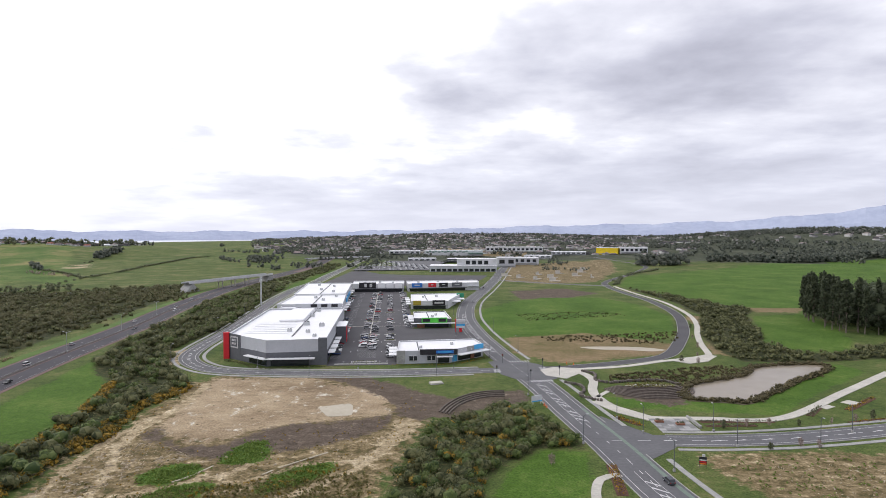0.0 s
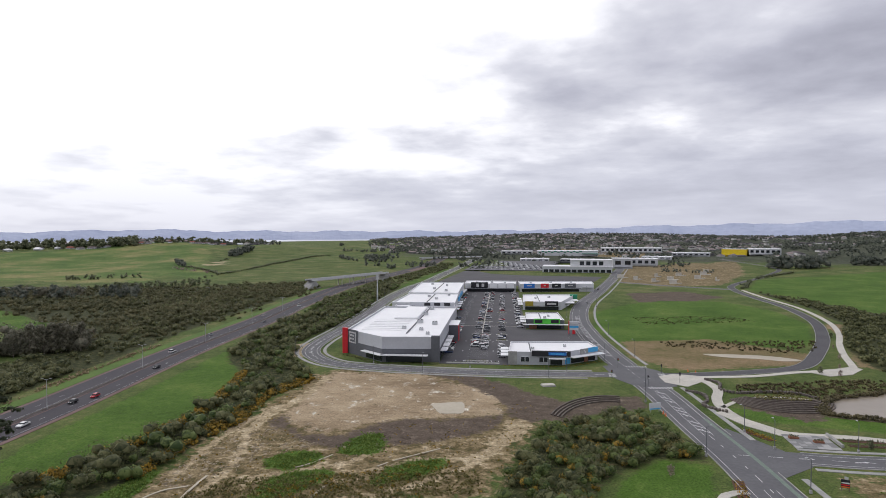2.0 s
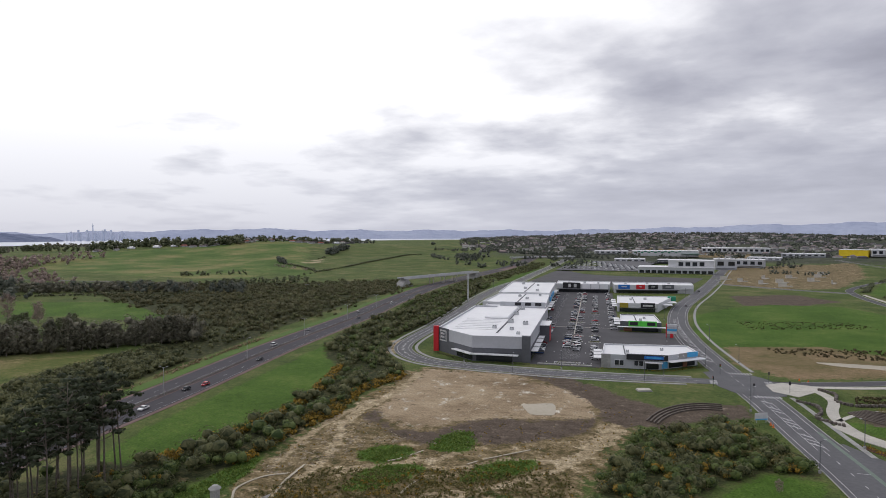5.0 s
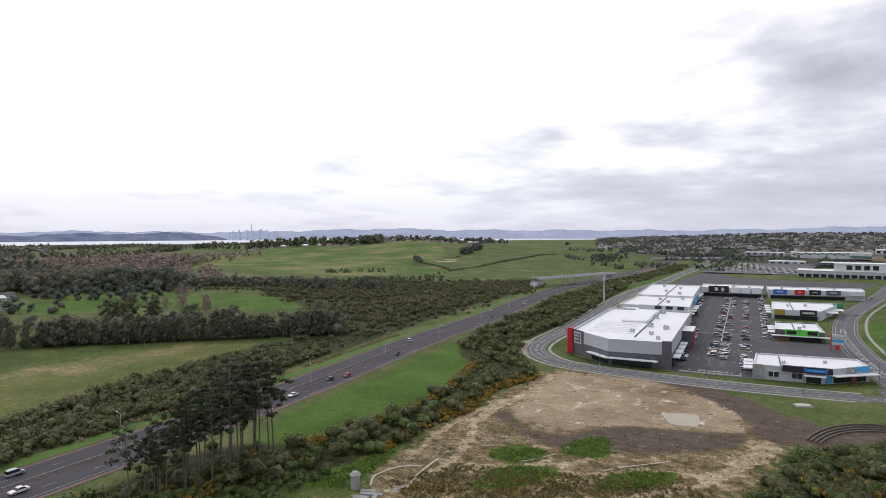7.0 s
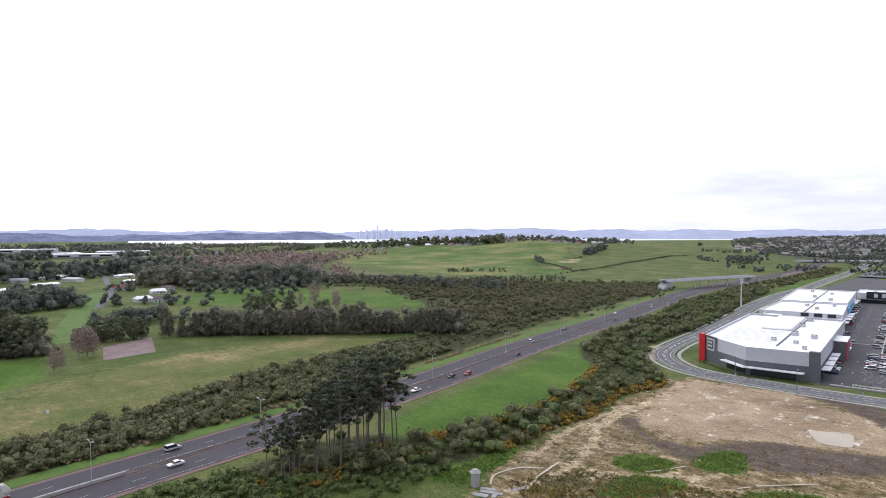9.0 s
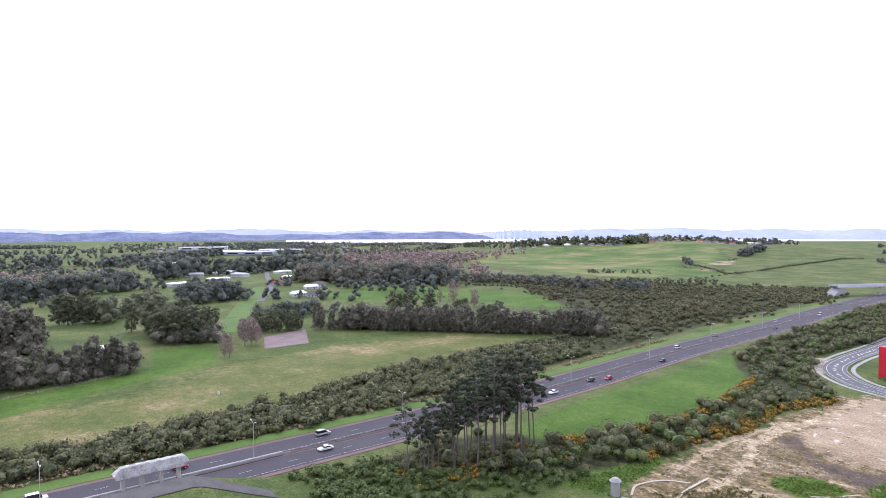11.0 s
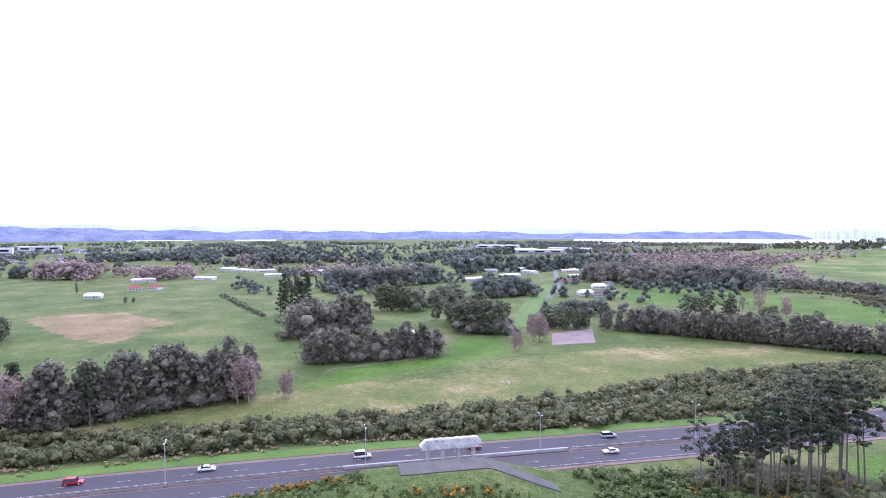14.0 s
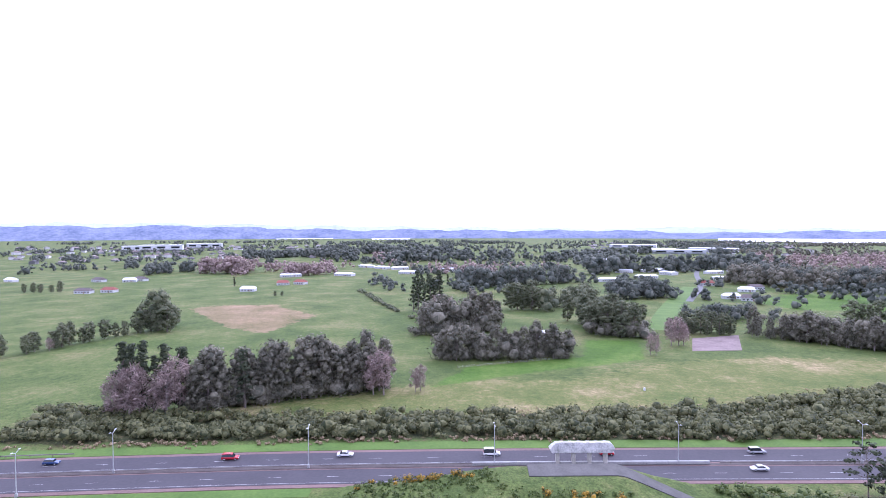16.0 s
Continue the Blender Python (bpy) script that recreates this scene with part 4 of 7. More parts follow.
def on_b9(name, mat, d0, d1, z0, z1, o0, o1, label=""):
    ob = part(name, boxes((d0, o0, z0, d1, o1, z1)), mat, B9, label)
    ob.data.transform(pose(60, -1.7, 0, 0, 0, math.degrees(math.atan2(14.4, 19))))
    return ob


on_b9("corner_canopy", ROOF_WHITE, 4, 25.5, 3.5, 3.85, -3.8, -0.1, "white corner canopy")
on_b9("glazing", GLASS, 6, 22, 0.3, 3.3, -0.12, -0.04)
on_b9("blue_panel", CYAN, 2.0, 5.2, 0.3, 3.3, -0.3, -0.05)
on_b9("brown_pier", BROWN, 14.5, 17, 0.1, 3.4, -0.4, -0.05)
on_b9("corner_sign", CYAN, 17, 23.5, 4.5, 6.8, -0.5, -0.1, "light blue corner sign")
on_b9("stone_panel", CONCRETE_GREY, 12, 17, 4.2, 6.6, -0.4, -0.08)
roof_ribs(B9, 38, 74, 2, 24, 5.7, 2.6)
on_block(B9, "box_gutter", WALL_DARK, (45, 0, 5.72, 45.5, 25, 5.95))
roof_units(B9, ((46.5, 8, 0.8), (63, 16, 0.8)), 5.7)
for v0 in (3, 11, 19):
    on_block(B9, "side_canopy", ROOF_WHITE, (30.6, v0, 3.2, 34.6, v0 + 6, 3.5))
tower = thing("pylon_sign", *rp(76, 90), 5)
part("post", boxes((-0.9, -0.4, 0, 0.9, 0.4, 2.6)), RED, tower)
for k, m_ in enumerate((WALL_WHITE, CYAN, WALL_LIGHT, WALL_WHITE)):
    part("panel", boxes((-2.8, -0.5, 2.6 + k * 1.4, 2.8, 0.5, 3.9 + k * 1.4)), m_, tower)
part("edge", boxes((-3.3, -0.55, 0, -2.82, 0.55, 8.4)), RED, tower)
tagged(tower, "red and white shop pylon sign on a grass island", "sign")


# ---- islands, bays and trees of the car park ----
def planter(u0, v0, u1, v1):
    p = new("planter_island")
    p.matrix_basis = RETAIL @ pose((u0 + u1) / 2, (v0 + v1) / 2, 0)
    a, b = (u1 - u0) / 2, (v1 - v0) / 2
    part("kerb", boxes((-a, -b, 0, a, b, 0.26), bevel=0.05), KERB, p)
    rs = np.random.RandomState(int(u0 * 7 + v0 * 3) % 999)
    part("planting", card_mesh("planting", [(rs.uniform(-a * 0.85, a * 0.85), rs.uniform(-b * 0.8, b * 0.8), rs.uniform(0.25, 0.8)) for _ in range(60)], 0.5, rs, LEAF_SCRUB), None, p)["kind"] = "stuff"
    return tagged(p, "kerbed planting island with low dark shrubs", "planter", "planting islands of the car park")


def rows_of(points):
    return np.array(points, float)


GOLD = (1 + math.sqrt(5)) / 2
ICO = np.array([(a, b, 0) for a in (-1, 1) for b in (-GOLD, GOLD)] + [(0, a, b) for a in (-1, 1) for b in (-GOLD, GOLD)] + [(b, 0, a) for a in (-1, 1) for b in (-GOLD, GOLD)]) / math.hypot(1, GOLD)
ICO_FACES = [f for f in itertools.combinations(range(12), 3) if max(np.linalg.norm(ICO[f[0]] - ICO[f[1]]), np.linalg.norm(ICO[f[1]] - ICO[f[2]]), np.linalg.norm(ICO[f[0]] - ICO[f[2]])) < 1.2]
ICO_FACES = np.array([f if np.dot(np.cross(ICO[f[1]] - ICO[f[0]], ICO[f[2]] - ICO[f[0]]), ICO[f[0]]) > 0 else (f[0], f[2], f[1]) for f in ICO_FACES])


def card_mesh(name, pts, size, rs, mat, aim=None, aspect=0.7, uneven=0.5, cores=None):
    """Small leaf-like pieces at points; aim: the way that each one roughly faces; cores: centres, radii and flatness of the dense inner foliage."""
    P = rows_of(pts)
    n = len(P)
    N = rs.normal(0, 1, (n, 3)) if aim is None else np.array(aim, float) + rs.normal(0, 0.38, (n, 3))
    N /= np.linalg.norm(N, axis=1)[:, None] + 1e-9
    T = np.cross(N, rs.normal(0, 1, (n, 3)))
    T /= np.linalg.norm(T, axis=1)[:, None] + 1e-9
    B = np.cross(N, T)
    s = (size * (1 + uneven * rs.uniform(-1, 1, n)))[:, None]
    V = np.stack([P - T * s * 0.55, P - B * s * aspect * 0.5 + N * s * 0.1, P + T * s * 0.55, P + B * s * aspect * 0.5 - N * s * 0.12], 1).reshape(-1, 3)
    me = bpy.data.meshes.new(name)
    F = np.arange(4 * n).reshape(n, 4).tolist()
    if aim is not None:      # a leaf spray is lit as part of its clump
        A = np.array(aim, float)
        A = A / (np.linalg.norm(A, axis=1)[:, None] + 1e-9) + 0.22 * N
        A = np.repeat(A / (np.linalg.norm(A, axis=1)[:, None] + 1e-9), 4, 0)
    if cores is not None:
        C, R, flat = np.array(cores[0], float), np.array(cores[1], float), cores[2]
        k = len(C)
        lump = rs.uniform(0.72, 1.02, (k, 12, 1)) * R[:, None, None]
        V = np.concatenate([V, (C[:, None, :] + ICO[None] * lump * np.array([1, 1, flat])).reshape(-1, 3)])
        F += (ICO_FACES[None] + (4 * n + 12 * np.arange(k))[:, None, None]).reshape(-1, 3).tolist()
        up = ICO + np.array([0, 0, 0.3])
        A = np.concatenate([A, np.tile(up / np.linalg.norm(up, axis=1)[:, None], (k, 1))])
    me.from_pydata(V.tolist(), [], F)
    me.materials.append(mat)
    if aim is not None:
        me.normals_split_custom_set_from_vertices(A.tolist())
    return me


for v in (3, 62, 82, 138, 196):
    planter(12.5, v, 24.5, v + 2.6)
for v in (62, 82, 132, 186):
    planter(27.5, v, 34.5, v + 2.6)
planter(4.0, -1.5, 30, 0.5)
bm = bmesh.new()
for uc in (2.8, 15.8, 21.2, 31, 43):
    v_hi = 345
    for v in np.arange(14, v_hi, 2.6):
        if uc == 43 and v < 112 or uc == 31 and v < 8:
            continue
        box(bm, uc - 2.4, v - 0.035, 0.10, uc + 2.4, v + 0.035, 0.112)
mk = tagged(part("bay_marking", bm, PAINT), "white painted parking bay lines", "road marking", kind="structure")
mk.matrix_basis = RETAIL
for (u0, v0, u1, v1) in ((18.3, 90, 18.9, 346), (2, 118, 46, 118.7)):
    o = tagged(part("paved_walkway", boxes((u0, v0, 0.10, u1, v1, 0.15)), CONCRETE), "pale paved walkway across the car park", "walkway", kind="structure")
    o.matrix_basis = RETAIL


# ---- vehicles ----
def car_body(kind):
    """Side profiles: (x, z) along the car; the cabin is set in from the sides."""
    L, W, Hh = {"hatchback": (4.1, 1.74, 1.5), "saloon": (4.6, 1.8, 1.45), "suv": (4.7, 1.88, 1.75), "van": (4.9, 1.9, 2.05), "ute": (5.2, 1.85, 1.75)}[kind]
    a = L / 2
    low = [(-a, 0.35), (-a, 0.78), (-a + 0.12, 0.92), (a - 1.15, 0.95), (a - 0.12, 0.78), (a, 0.62), (a, 0.35)]
    if kind == "hatchback":
        cab = [(-a + 0.12, 0.92), (-a + 0.5, Hh - 0.06), (-a + 1.0, Hh), (0.25, Hh), (0.72, Hh - 0.14), (a - 1.1, 0.95)]
    elif kind == "saloon":
        cab = [(-a + 0.75, 0.94), (-a + 1.45, Hh - 0.05), (-a + 1.9, Hh), (0.1, Hh), (0.5, Hh - 0.1), (a - 1.25, 0.95)]
    elif kind == "ute":
        cab = [(-0.5, 0.94), (-0.42, Hh - 0.05), (-0.2, Hh), (0.7, Hh), (1.0, Hh - 0.1), (a - 1.2, 0.95)]
    else:
        cab = [(-a + 0.08, 0.92), (-a + 0.25, Hh - 0.08), (-a + 0.6, Hh), (a - 2.1, Hh), (a - 1.7, Hh - 0.12), (a - 1.1, 0.95)]
    return L, W, Hh, low, cab


def loft(prof, w_lo, w_hi, z_lo, z_hi):
    bm = bmesh.new()
    sides = []
    for s in (-1, 1):
        sides.append([bm.verts.new((x, s * (w_lo + (w_hi - w_lo) * np.clip((z - z_lo) / (z_hi - z_lo), 0, 1)) / 2, z)) for x, z in prof])
    n = len(prof)
    for i in range(n):
        bm.faces.new((sides[0][i], sides[0][(i + 1) % n], sides[1][(i + 1) % n], sides[1][i]))
    bm.faces.new(sides[0][::-1])
    bm.faces.new(sides[1])
    bmesh.ops.recalc_face_normals(bm, faces=bm.faces)
    return bm


LAMP_RED = material("tail_lamp_red", (0.30, 0.01, 0.01), (0.4, 0.015, 0.015), 1, 0.3)
LAMP_CLEAR = material("headlamp_clear", (0.6, 0.6, 0.6), (0.75, 0.75, 0.75), 1, 0.2)


def make_car(kind, paint, full):
    L, W, Hh, low, cab = car_body(kind)
    c = new("van" if kind == "van" else "car")
    bm = loft(low, W, W, 0.3, 1.0)
    bmesh.ops.bevel(bm, geom=[e for e in bm.edges if e.calc_length() > 0.5], offset=0.06, segments=1, affect="EDGES")
    part("body", bm, paint, c)
    part("cabin_glass", loft(cab, W - 0.12, W - 0.42, 0.92, Hh), GLASS, c, "dark glazed cabin")
    roof = [(x, z + 0.025) for x, z in cab if z > Hh - 0.15]
    roof = roof + [(x, z - 0.06) for x, z in roof[::-1]]
    part("roof_panel", loft(roof, W - 0.3, W - 0.36, Hh - 0.15, Hh), paint, c)
    for x in (-L / 2 + 0.85, L / 2 - 0.85):
        for s in (-1, 1):
            bm = bmesh.new()
            tube(bm, (x, s * (W / 2 - 0.22), 0.33), (x, s * (W / 2 + 0.01), 0.33), 0.33, 0.33, 10)
            w = part("wheel", bm, RUBBER, c)
            bm = bmesh.new()
            tube(bm, (x, s * (W / 2 + 0.005), 0.33), (x, s * (W / 2 + 0.025), 0.33), 0.2, 0.18, 8)
            if full:
                part("rim", bm, STEEL_PALE, w)
    for s in (-1, 1) if full else ():
        part("headlight", boxes((L / 2 - 0.10, s * (W / 2 - 0.42) - 0.17, 0.60, L / 2 + 0.02, s * (W / 2 - 0.42) + 0.17, 0.74)), LAMP_CLEAR, c)
        part("tail_light", boxes((-L / 2 - 0.02, s * (W / 2 - 0.3) - 0.13, 0.68, -L / 2 + 0.1, s * (W / 2 - 0.3) + 0.13, 0.86)), LAMP_RED, c)
    return c


def car_paint(name, col):
    return material(name, tuple(x * 0.9 for x in col), col, 0.4, 0.25, metal=0.1, spec=0.5)


PAINTS = {"white": (0.80, 0.80, 0.80), "silver": (0.45, 0.46, 0.48), "dark grey": (0.07, 0.075, 0.085), "black": (0.02, 0.02, 0.024), "red": (0.40, 0.02, 0.03), "dark blue": (0.03, 0.06, 0.16)}
PAINT_OF = {k: car_paint(k.replace(" ", "_") + "_car_paint", v) for k, v in PAINTS.items()}
CAR_PROTO = {}
SHAPE_WORD = {"hatchback": "hatchback", "saloon": "saloon car", "suv": "tall estate car", "van": "van", "ute": "pickup"}


def place_car(kind, colour, x, y, turn, where, group, z=0.0, full=False):
    """The first of each kind is built, the others are copied from it."""
    m = pose(x, y, height(x, y) + z, 0, 0, turn)
    key = (kind, colour, full)
    if key not in CAR_PROTO:
        CAR_PROTO[key] = make_car(kind, PAINT_OF[colour], full)
        ob = CAR_PROTO[key]
        ob.matrix_basis = m
    else:
        ob = copy_thing(CAR_PROTO[key], m)
    return tagged(ob, f"{colour} {SHAPE_WORD[kind]} {where}", "van" if kind == "van" else "car", group)


def fill_car_park():
    rs = random.Random(11)
    kinds = ["hatchback", "saloon", "suv", "hatchback", "suv", "saloon", "van"]
    cols = ["white", "silver", "dark grey", "white", "black", "silver", "red", "dark blue", "silver", "white", "dark grey"]
    for uc, spans in ((2.8, ((22, 52, .85), (54, 118, .6), (124, 345, .34))), (15.8, ((42, 62, .9), (66, 80, .95), (86, 130, .2), (142, 345, .33))),
                      (21.2, ((34, 60, .9), (66, 80, .9), (86, 130, .2), (142, 345, .3))), (31, ((10, 50, .45), (66, 80, 1), (86, 130, .15), (136, 345, .3))), (43, ((112, 345, .42),))):
        for v0, v1, p in spans:
            for v in np.arange(v0 + 1.3, v1, 2.6):
                if rs.random() < p:
                    x, y = rp(uc + rs.uniform(-0.3, 0.3) - (8 if uc < 5 and v > 125 else 0) * min(1, (v - 125) / 200 + 0.4 if v > 125 else 0), v)
                    place_car(rs.choice(kinds), rs.choice(cols), x, y, 4.85 + rs.choice((0, 180)) + rs.uniform(-2, 2), "parked in a marked bay", "cars in the car park", 0.1)


fill_car_park()


def along(line, y, off):
    """Point and heading on a line at plan height y, off metres to its left."""
    L = offset_line(line, off)
    i = min(range(len(L) - 1), key=lambda k: abs(L[k][1] - y))
    d = L[i + 1] - L[i]
    return L[i][0], L[i][1], math.degrees(math.atan2(d[1], d[0]))


for y, off, kind, col, rev in ((-118, 7.8, "hatchback", "dark blue", 0), (-70, 7.6, "suv", "red", 0), (-36, 8.2, "saloon", "white", 0), (4, 7.6, "van", "white", 0), (37, 7.2, "hatchback", "red", 0),
                               (80, 8.2, "suv", "silver", 0), (76, -4.6, "saloon", "white", 1), (150, 4.2, "saloon", "white", 0), (178, -6.0, "saloon", "white", 1), (205, -4.4, "hatchback", "black", 1),
                               (214, -7.8, "hatchback", "red", 1), (262, -6.8, "saloon", "black", 1), (300, 4.2, "suv", "white", 0), (352, 8.0, "hatchback", "silver", 0), (410, -5, "saloon", "dark grey", 1),
                               (440, 7, "hatchback", "white", 0), (505, -4.6, "suv", "white", 1), (590, 6, "saloon", "silver", 0)):
    x, y_, h = along(MOTORWAY, y, off)
    place_car(kind, col, x, y_, h + (180 if rev else 0), "driving on the motorway", "cars on the motorway", 0.17, True)
x, y_, h = along(MAIN, 158, -4.2)
place_car("hatchback", "dark grey", x, y_, h, "driving on the wide street", "cars on the streets", 0.08, True)
for y, off, col in ((440, 3, "white"), (560, -3, "silver"), (700, 3, "dark grey"), (860, -3, "white")):
    x, y_, h = along(MAIN, y, off)
    place_car("saloon", col, x, y_, h, "driving on the wide street", "cars on the streets", 0.08, True)


# ---- lamp posts, mast ----
def lamp_post(h, arm, double, mat, two_tone=False):
    l = new("street_lamp")
    bm = bmesh.new()
    tube(bm, (0, 0, 0), (0, 0, h), 0.13, 0.08, 8)
    part("pole", bm, mat, l)
    part("base", boxes((-0.3, -0.3, 0, 0.3, 0.3, 0.9), bevel=0.06), CONCRETE_GREY, l)
    for s in ((-1, 1) if double else (1,)):
        bm = bmesh.new()
        tube(bm, (0, 0, h - 0.1), (s * arm, 0, h + 0.45), 0.06, 0.05, 6)
        part("arm", bm, mat, l)
        part("lamp_head", boxes((s * arm - 0.35, -0.17, h + 0.38, s * arm + 0.45, 0.17, h + 0.56), bevel=0.05), STEEL_PALE, l)
    return l


lamp = None
for i, y in enumerate((-96, -45.5, 4.6, 55, 105, 150, 196, 262, 330, 400, 470)):
    x, y_, h = along(MOTORWAY, y, 0)
    m = pose(x, y_, 0.2, 0, 0, h + 90)
    if lamp is None:
        lamp = lamp_post(10.8, 1.6, True, STEEL_PALE)
        lamp.matrix_basis = m
        tagged(lamp, "tall galvanised lamp post in the motorway median", "street lamp", "motorway lamp posts")
    else:
        copy_thing(lamp, m)
x, y_, h = along(MOTORWAY, -111, -13.6)
copy_thing(lamp, pose(x, y_, 0.2, 0, 0, h + 90))
lamp2 = None
for x, y_, turn in ((42.6, 187, 20), (59.8, 212, 200), (62, 165, 200), (87, 198, 90), (88, 184, 270), (64, 197, 100), (131, 197, 95), (113, 184, 270), (33.5, 243, 20), (36, 262, 200), (24, 318, 10),
                    (40, 330, 190), (8, 380, 10), (32, 395, 190), (-135, 306, 60), (-147, 400, 0), (-88, 292, 270), (-40, 290, 270), (5, 290, 270), (-60, 276, 90), (-3, 276, 90), (8, 470, 0), (34, 540, 180), (30, 640, 0),
                    (-154, 480, 0), (-166, 590, 0), (-170, 680, 0)):
    m = pose(x, y_, 0.05, 0, 0, turn)
    if lamp2 is None:
        lamp2 = lamp_post(8.6, 1.3, False, WALL_DARK)
        lamp2.matrix_basis = m
        tagged(lamp2, "slim dark street lamp beside the kerb", "street lamp", "street lamps of the new streets")
    else:
        copy_thing(lamp2, m)
mast = thing("lattice_mast", -160, 544, 10)
bm = bmesh.new()
tube(bm, (0, 0, 0), (0, 0, 25), 0.75, 0.45, 10)
part("pole", bm, STEEL_PALE, mast)
for z in (21, 23.4):
    part("antenna_panel", boxes((-1.0, -0.25, z, -0.5, 0.25, z + 1.8), (0.5, -0.25, z, 1.0, 0.25, z + 1.8)), WALL_WHITE, mast)
tagged(mast, "tall pale steel phone mast beside the street", "mast")


# ---- bridges ----
def overbridge(x0, y0, x1, y1, deck_z, width, name_label):
    b = thing("road_bridge", x0, y0, math.degrees(math.atan2(y1 - y0, x1 - x0)), 0)
    L = math.hypot(x1 - x0, y1 - y0)
    part("deck", boxes((0, -width / 2, deck_z - 1.6, L, width / 2, deck_z)), CONCRETE, b)
    for s in (-1, 1):
        part("parapet", boxes((-6, s * width / 2 - 0.2, deck_z - 0.9, L + 6, s * width / 2 + 0.2, deck_z + 1.1)), WALL_WHITE, b, "pale concrete parapet")
    part("road_surface", boxes((-6, -width / 2 + 0.3, deck_z, L + 6, width / 2 - 0.3, deck_z + 0.08)), ASPHALT_GREY, b)
    for f in (0.36, 0.52, 0.70):
        for k in (-0.28, 0.28):
            bm = bmesh.new()
            tube(bm, (L * f, width * k, 0), (L * f, width * k, deck_z - 1.6), 0.55, 0.55, 10)
            part("column", bm, CONCRETE, b)
        part("crosshead", boxes((L * f - 0.7, -width * 0.42, deck_z - 2.5, L * f + 0.7, width * 0.42, deck_z - 1.6)), CONCRETE, b)
    for end, out in ((0, -1), (L, 1)):
        bm = bmesh.new()
        a = [bm.verts.new(v) for v in ((end - out * 9, -width / 2 - 1, 0), (end - out * 9, width / 2 + 1, 0), (end, width / 2, deck_z - 0.2), (end, -width / 2, deck_z - 0.2),
                                       (end + out * 12, -width / 2 - 1, 0), (end + out * 12, width / 2 + 1, 0))]
        bm.faces.new(a[0:4])
        bm.faces.new((a[3], a[2], a[5], a[4]))
        bm.faces.new((a[0], a[3], a[4]))
        bm.faces.new((a[1], a[5], a[2]))
        bm.faces.new((a[0], a[4], a[5], a[1]))
        bmesh.ops.recalc_face_normals(bm, faces=bm.faces)
        part("abutment", bm, CONCRETE_GREY, b, "paved grey abutment slope")
    return tagged(b, name_label, "bridge")


overbridge(-272, 664, -226, 794, 9.6, 10, "concrete road bridge over the motorway on round columns")
overbridge(-268, 1240, -165, 1330, 9.5, 12, "distant concrete road bridge over the motorway")
BRIDGE_ROAD = smooth_line([(-1100, 560), (-800, 590), (-600, 620), (-456, 632), (-369, 655), (-300, 648), (-276, 655)], 8)
make_street(BRIDGE_ROAD, 7.5, "country road leading to the bridge", centre=False, kerb=False)

# unfinished bridge pier in the median, with its paved approach slope
px0, py0, ph0 = along(MOTORWAY, 30, 0)
pier = thing("bridge_pier", px0, py0, ph0, 0.2)
for d in (-6.6, -2.2, 2.2, 6.6):
    part("column", boxes((d - 0.5, -0.55, 0, d + 0.5, 0.55, 3.6), bevel=0.1), CONCRETE, pier)
bm = bmesh.new()
pr = [(-8.3, 3.6), (8.1, 3.6), (9.0, 4.7), (8.6, 5.5), (7.8, 6.3), (-7.2, 6.3), (-8.9, 4.7)]
bm = loft(pr, 3.0, 1.7, 4.4, 6.3)
bmesh.ops.bevel(bm, geom=bm.edges[:], offset=0.12, segments=1, affect="EDGES")
part("crosshead_beam", bm, material("stained_concrete", (0.20, 0.20, 0.19), (0.62, 0.61, 0.58), 0.5, 0.9, 0.4, fine=2.5), pier, "pale stained concrete beam")
for d in (-6, -3.6, -1.2, 1.2, 3.6, 6):
    part("bearing_plinth", boxes((d, -0.6, 5.2, d + 0.9, 0.6, 6.42)), CONCRETE, pier)
tagged(pier, "unfinished concrete bridge pier standing in the median", "bridge pier")
wall_line = span(MOTORWAY, -2, 68)
barrier = thing("concrete_barrier", 0, 0, 0, 0)
for p, q in zip(wall_line[::2], wall_line[2::2]):
    p, q = Vector((*p, 0.2)), Vector((*q, 0.2))
    d = (q - p).normalized()
    bm = bmesh.new()
    box(bm, 0.02, -0.4, 0, (q - p).length - 0.02, 0.4, 0.9, bevel=0.08)
    bm.transform(Matrix.Translation(p) @ pose(0, 0, 0, 0, 0, math.degrees(math.atan2(d.y, d.x))))
    part("barrier_block", bm, CONCRETE_GREY, barrier)
tagged(barrier, "pale concrete median barrier of separate blocks", "barrier")
bm = bmesh.new()
grid = {}
for j in range(0, 27):
    for i in range(0, 9):
        y = 13.0 + j * 1.5
        depth = 8.5 if y < 34 else 8.5 - (y - 34) * 0.22
        x = -156.2 - 0.066 * y + 1.2 + depth * i / 8 + max(0.0, y - 34) * 0.62
        grid[i, j] = bm.verts.new((x, y, height(x, y) + 0.22))
for j in range(26):
    for i in range(8):
        bm.faces.new((grid[i, j], grid[i + 1, j], grid[i + 1, j + 1], grid[i, j + 1]))
r_ = bmesh.ops.extrude_face_region(bm, geom=bm.faces[:])
bmesh.ops.translate(bm, verts=[v for v in r_["geom"] if isinstance(v, bmesh.types.BMVert)], vec=(0, 0, -0.5))
bmesh.ops.recalc_face_normals(bm, faces=bm.faces)
tagged(part("paved_slope", bm, material("grey_paved_slope", (0.062, 0.060, 0.056), (0.112, 0.106, 0.100), 0.3, 0.9, 0.3, fine=2)), "grey paved slope of the unfinished bridge approach", "paved slope", kind="structure")


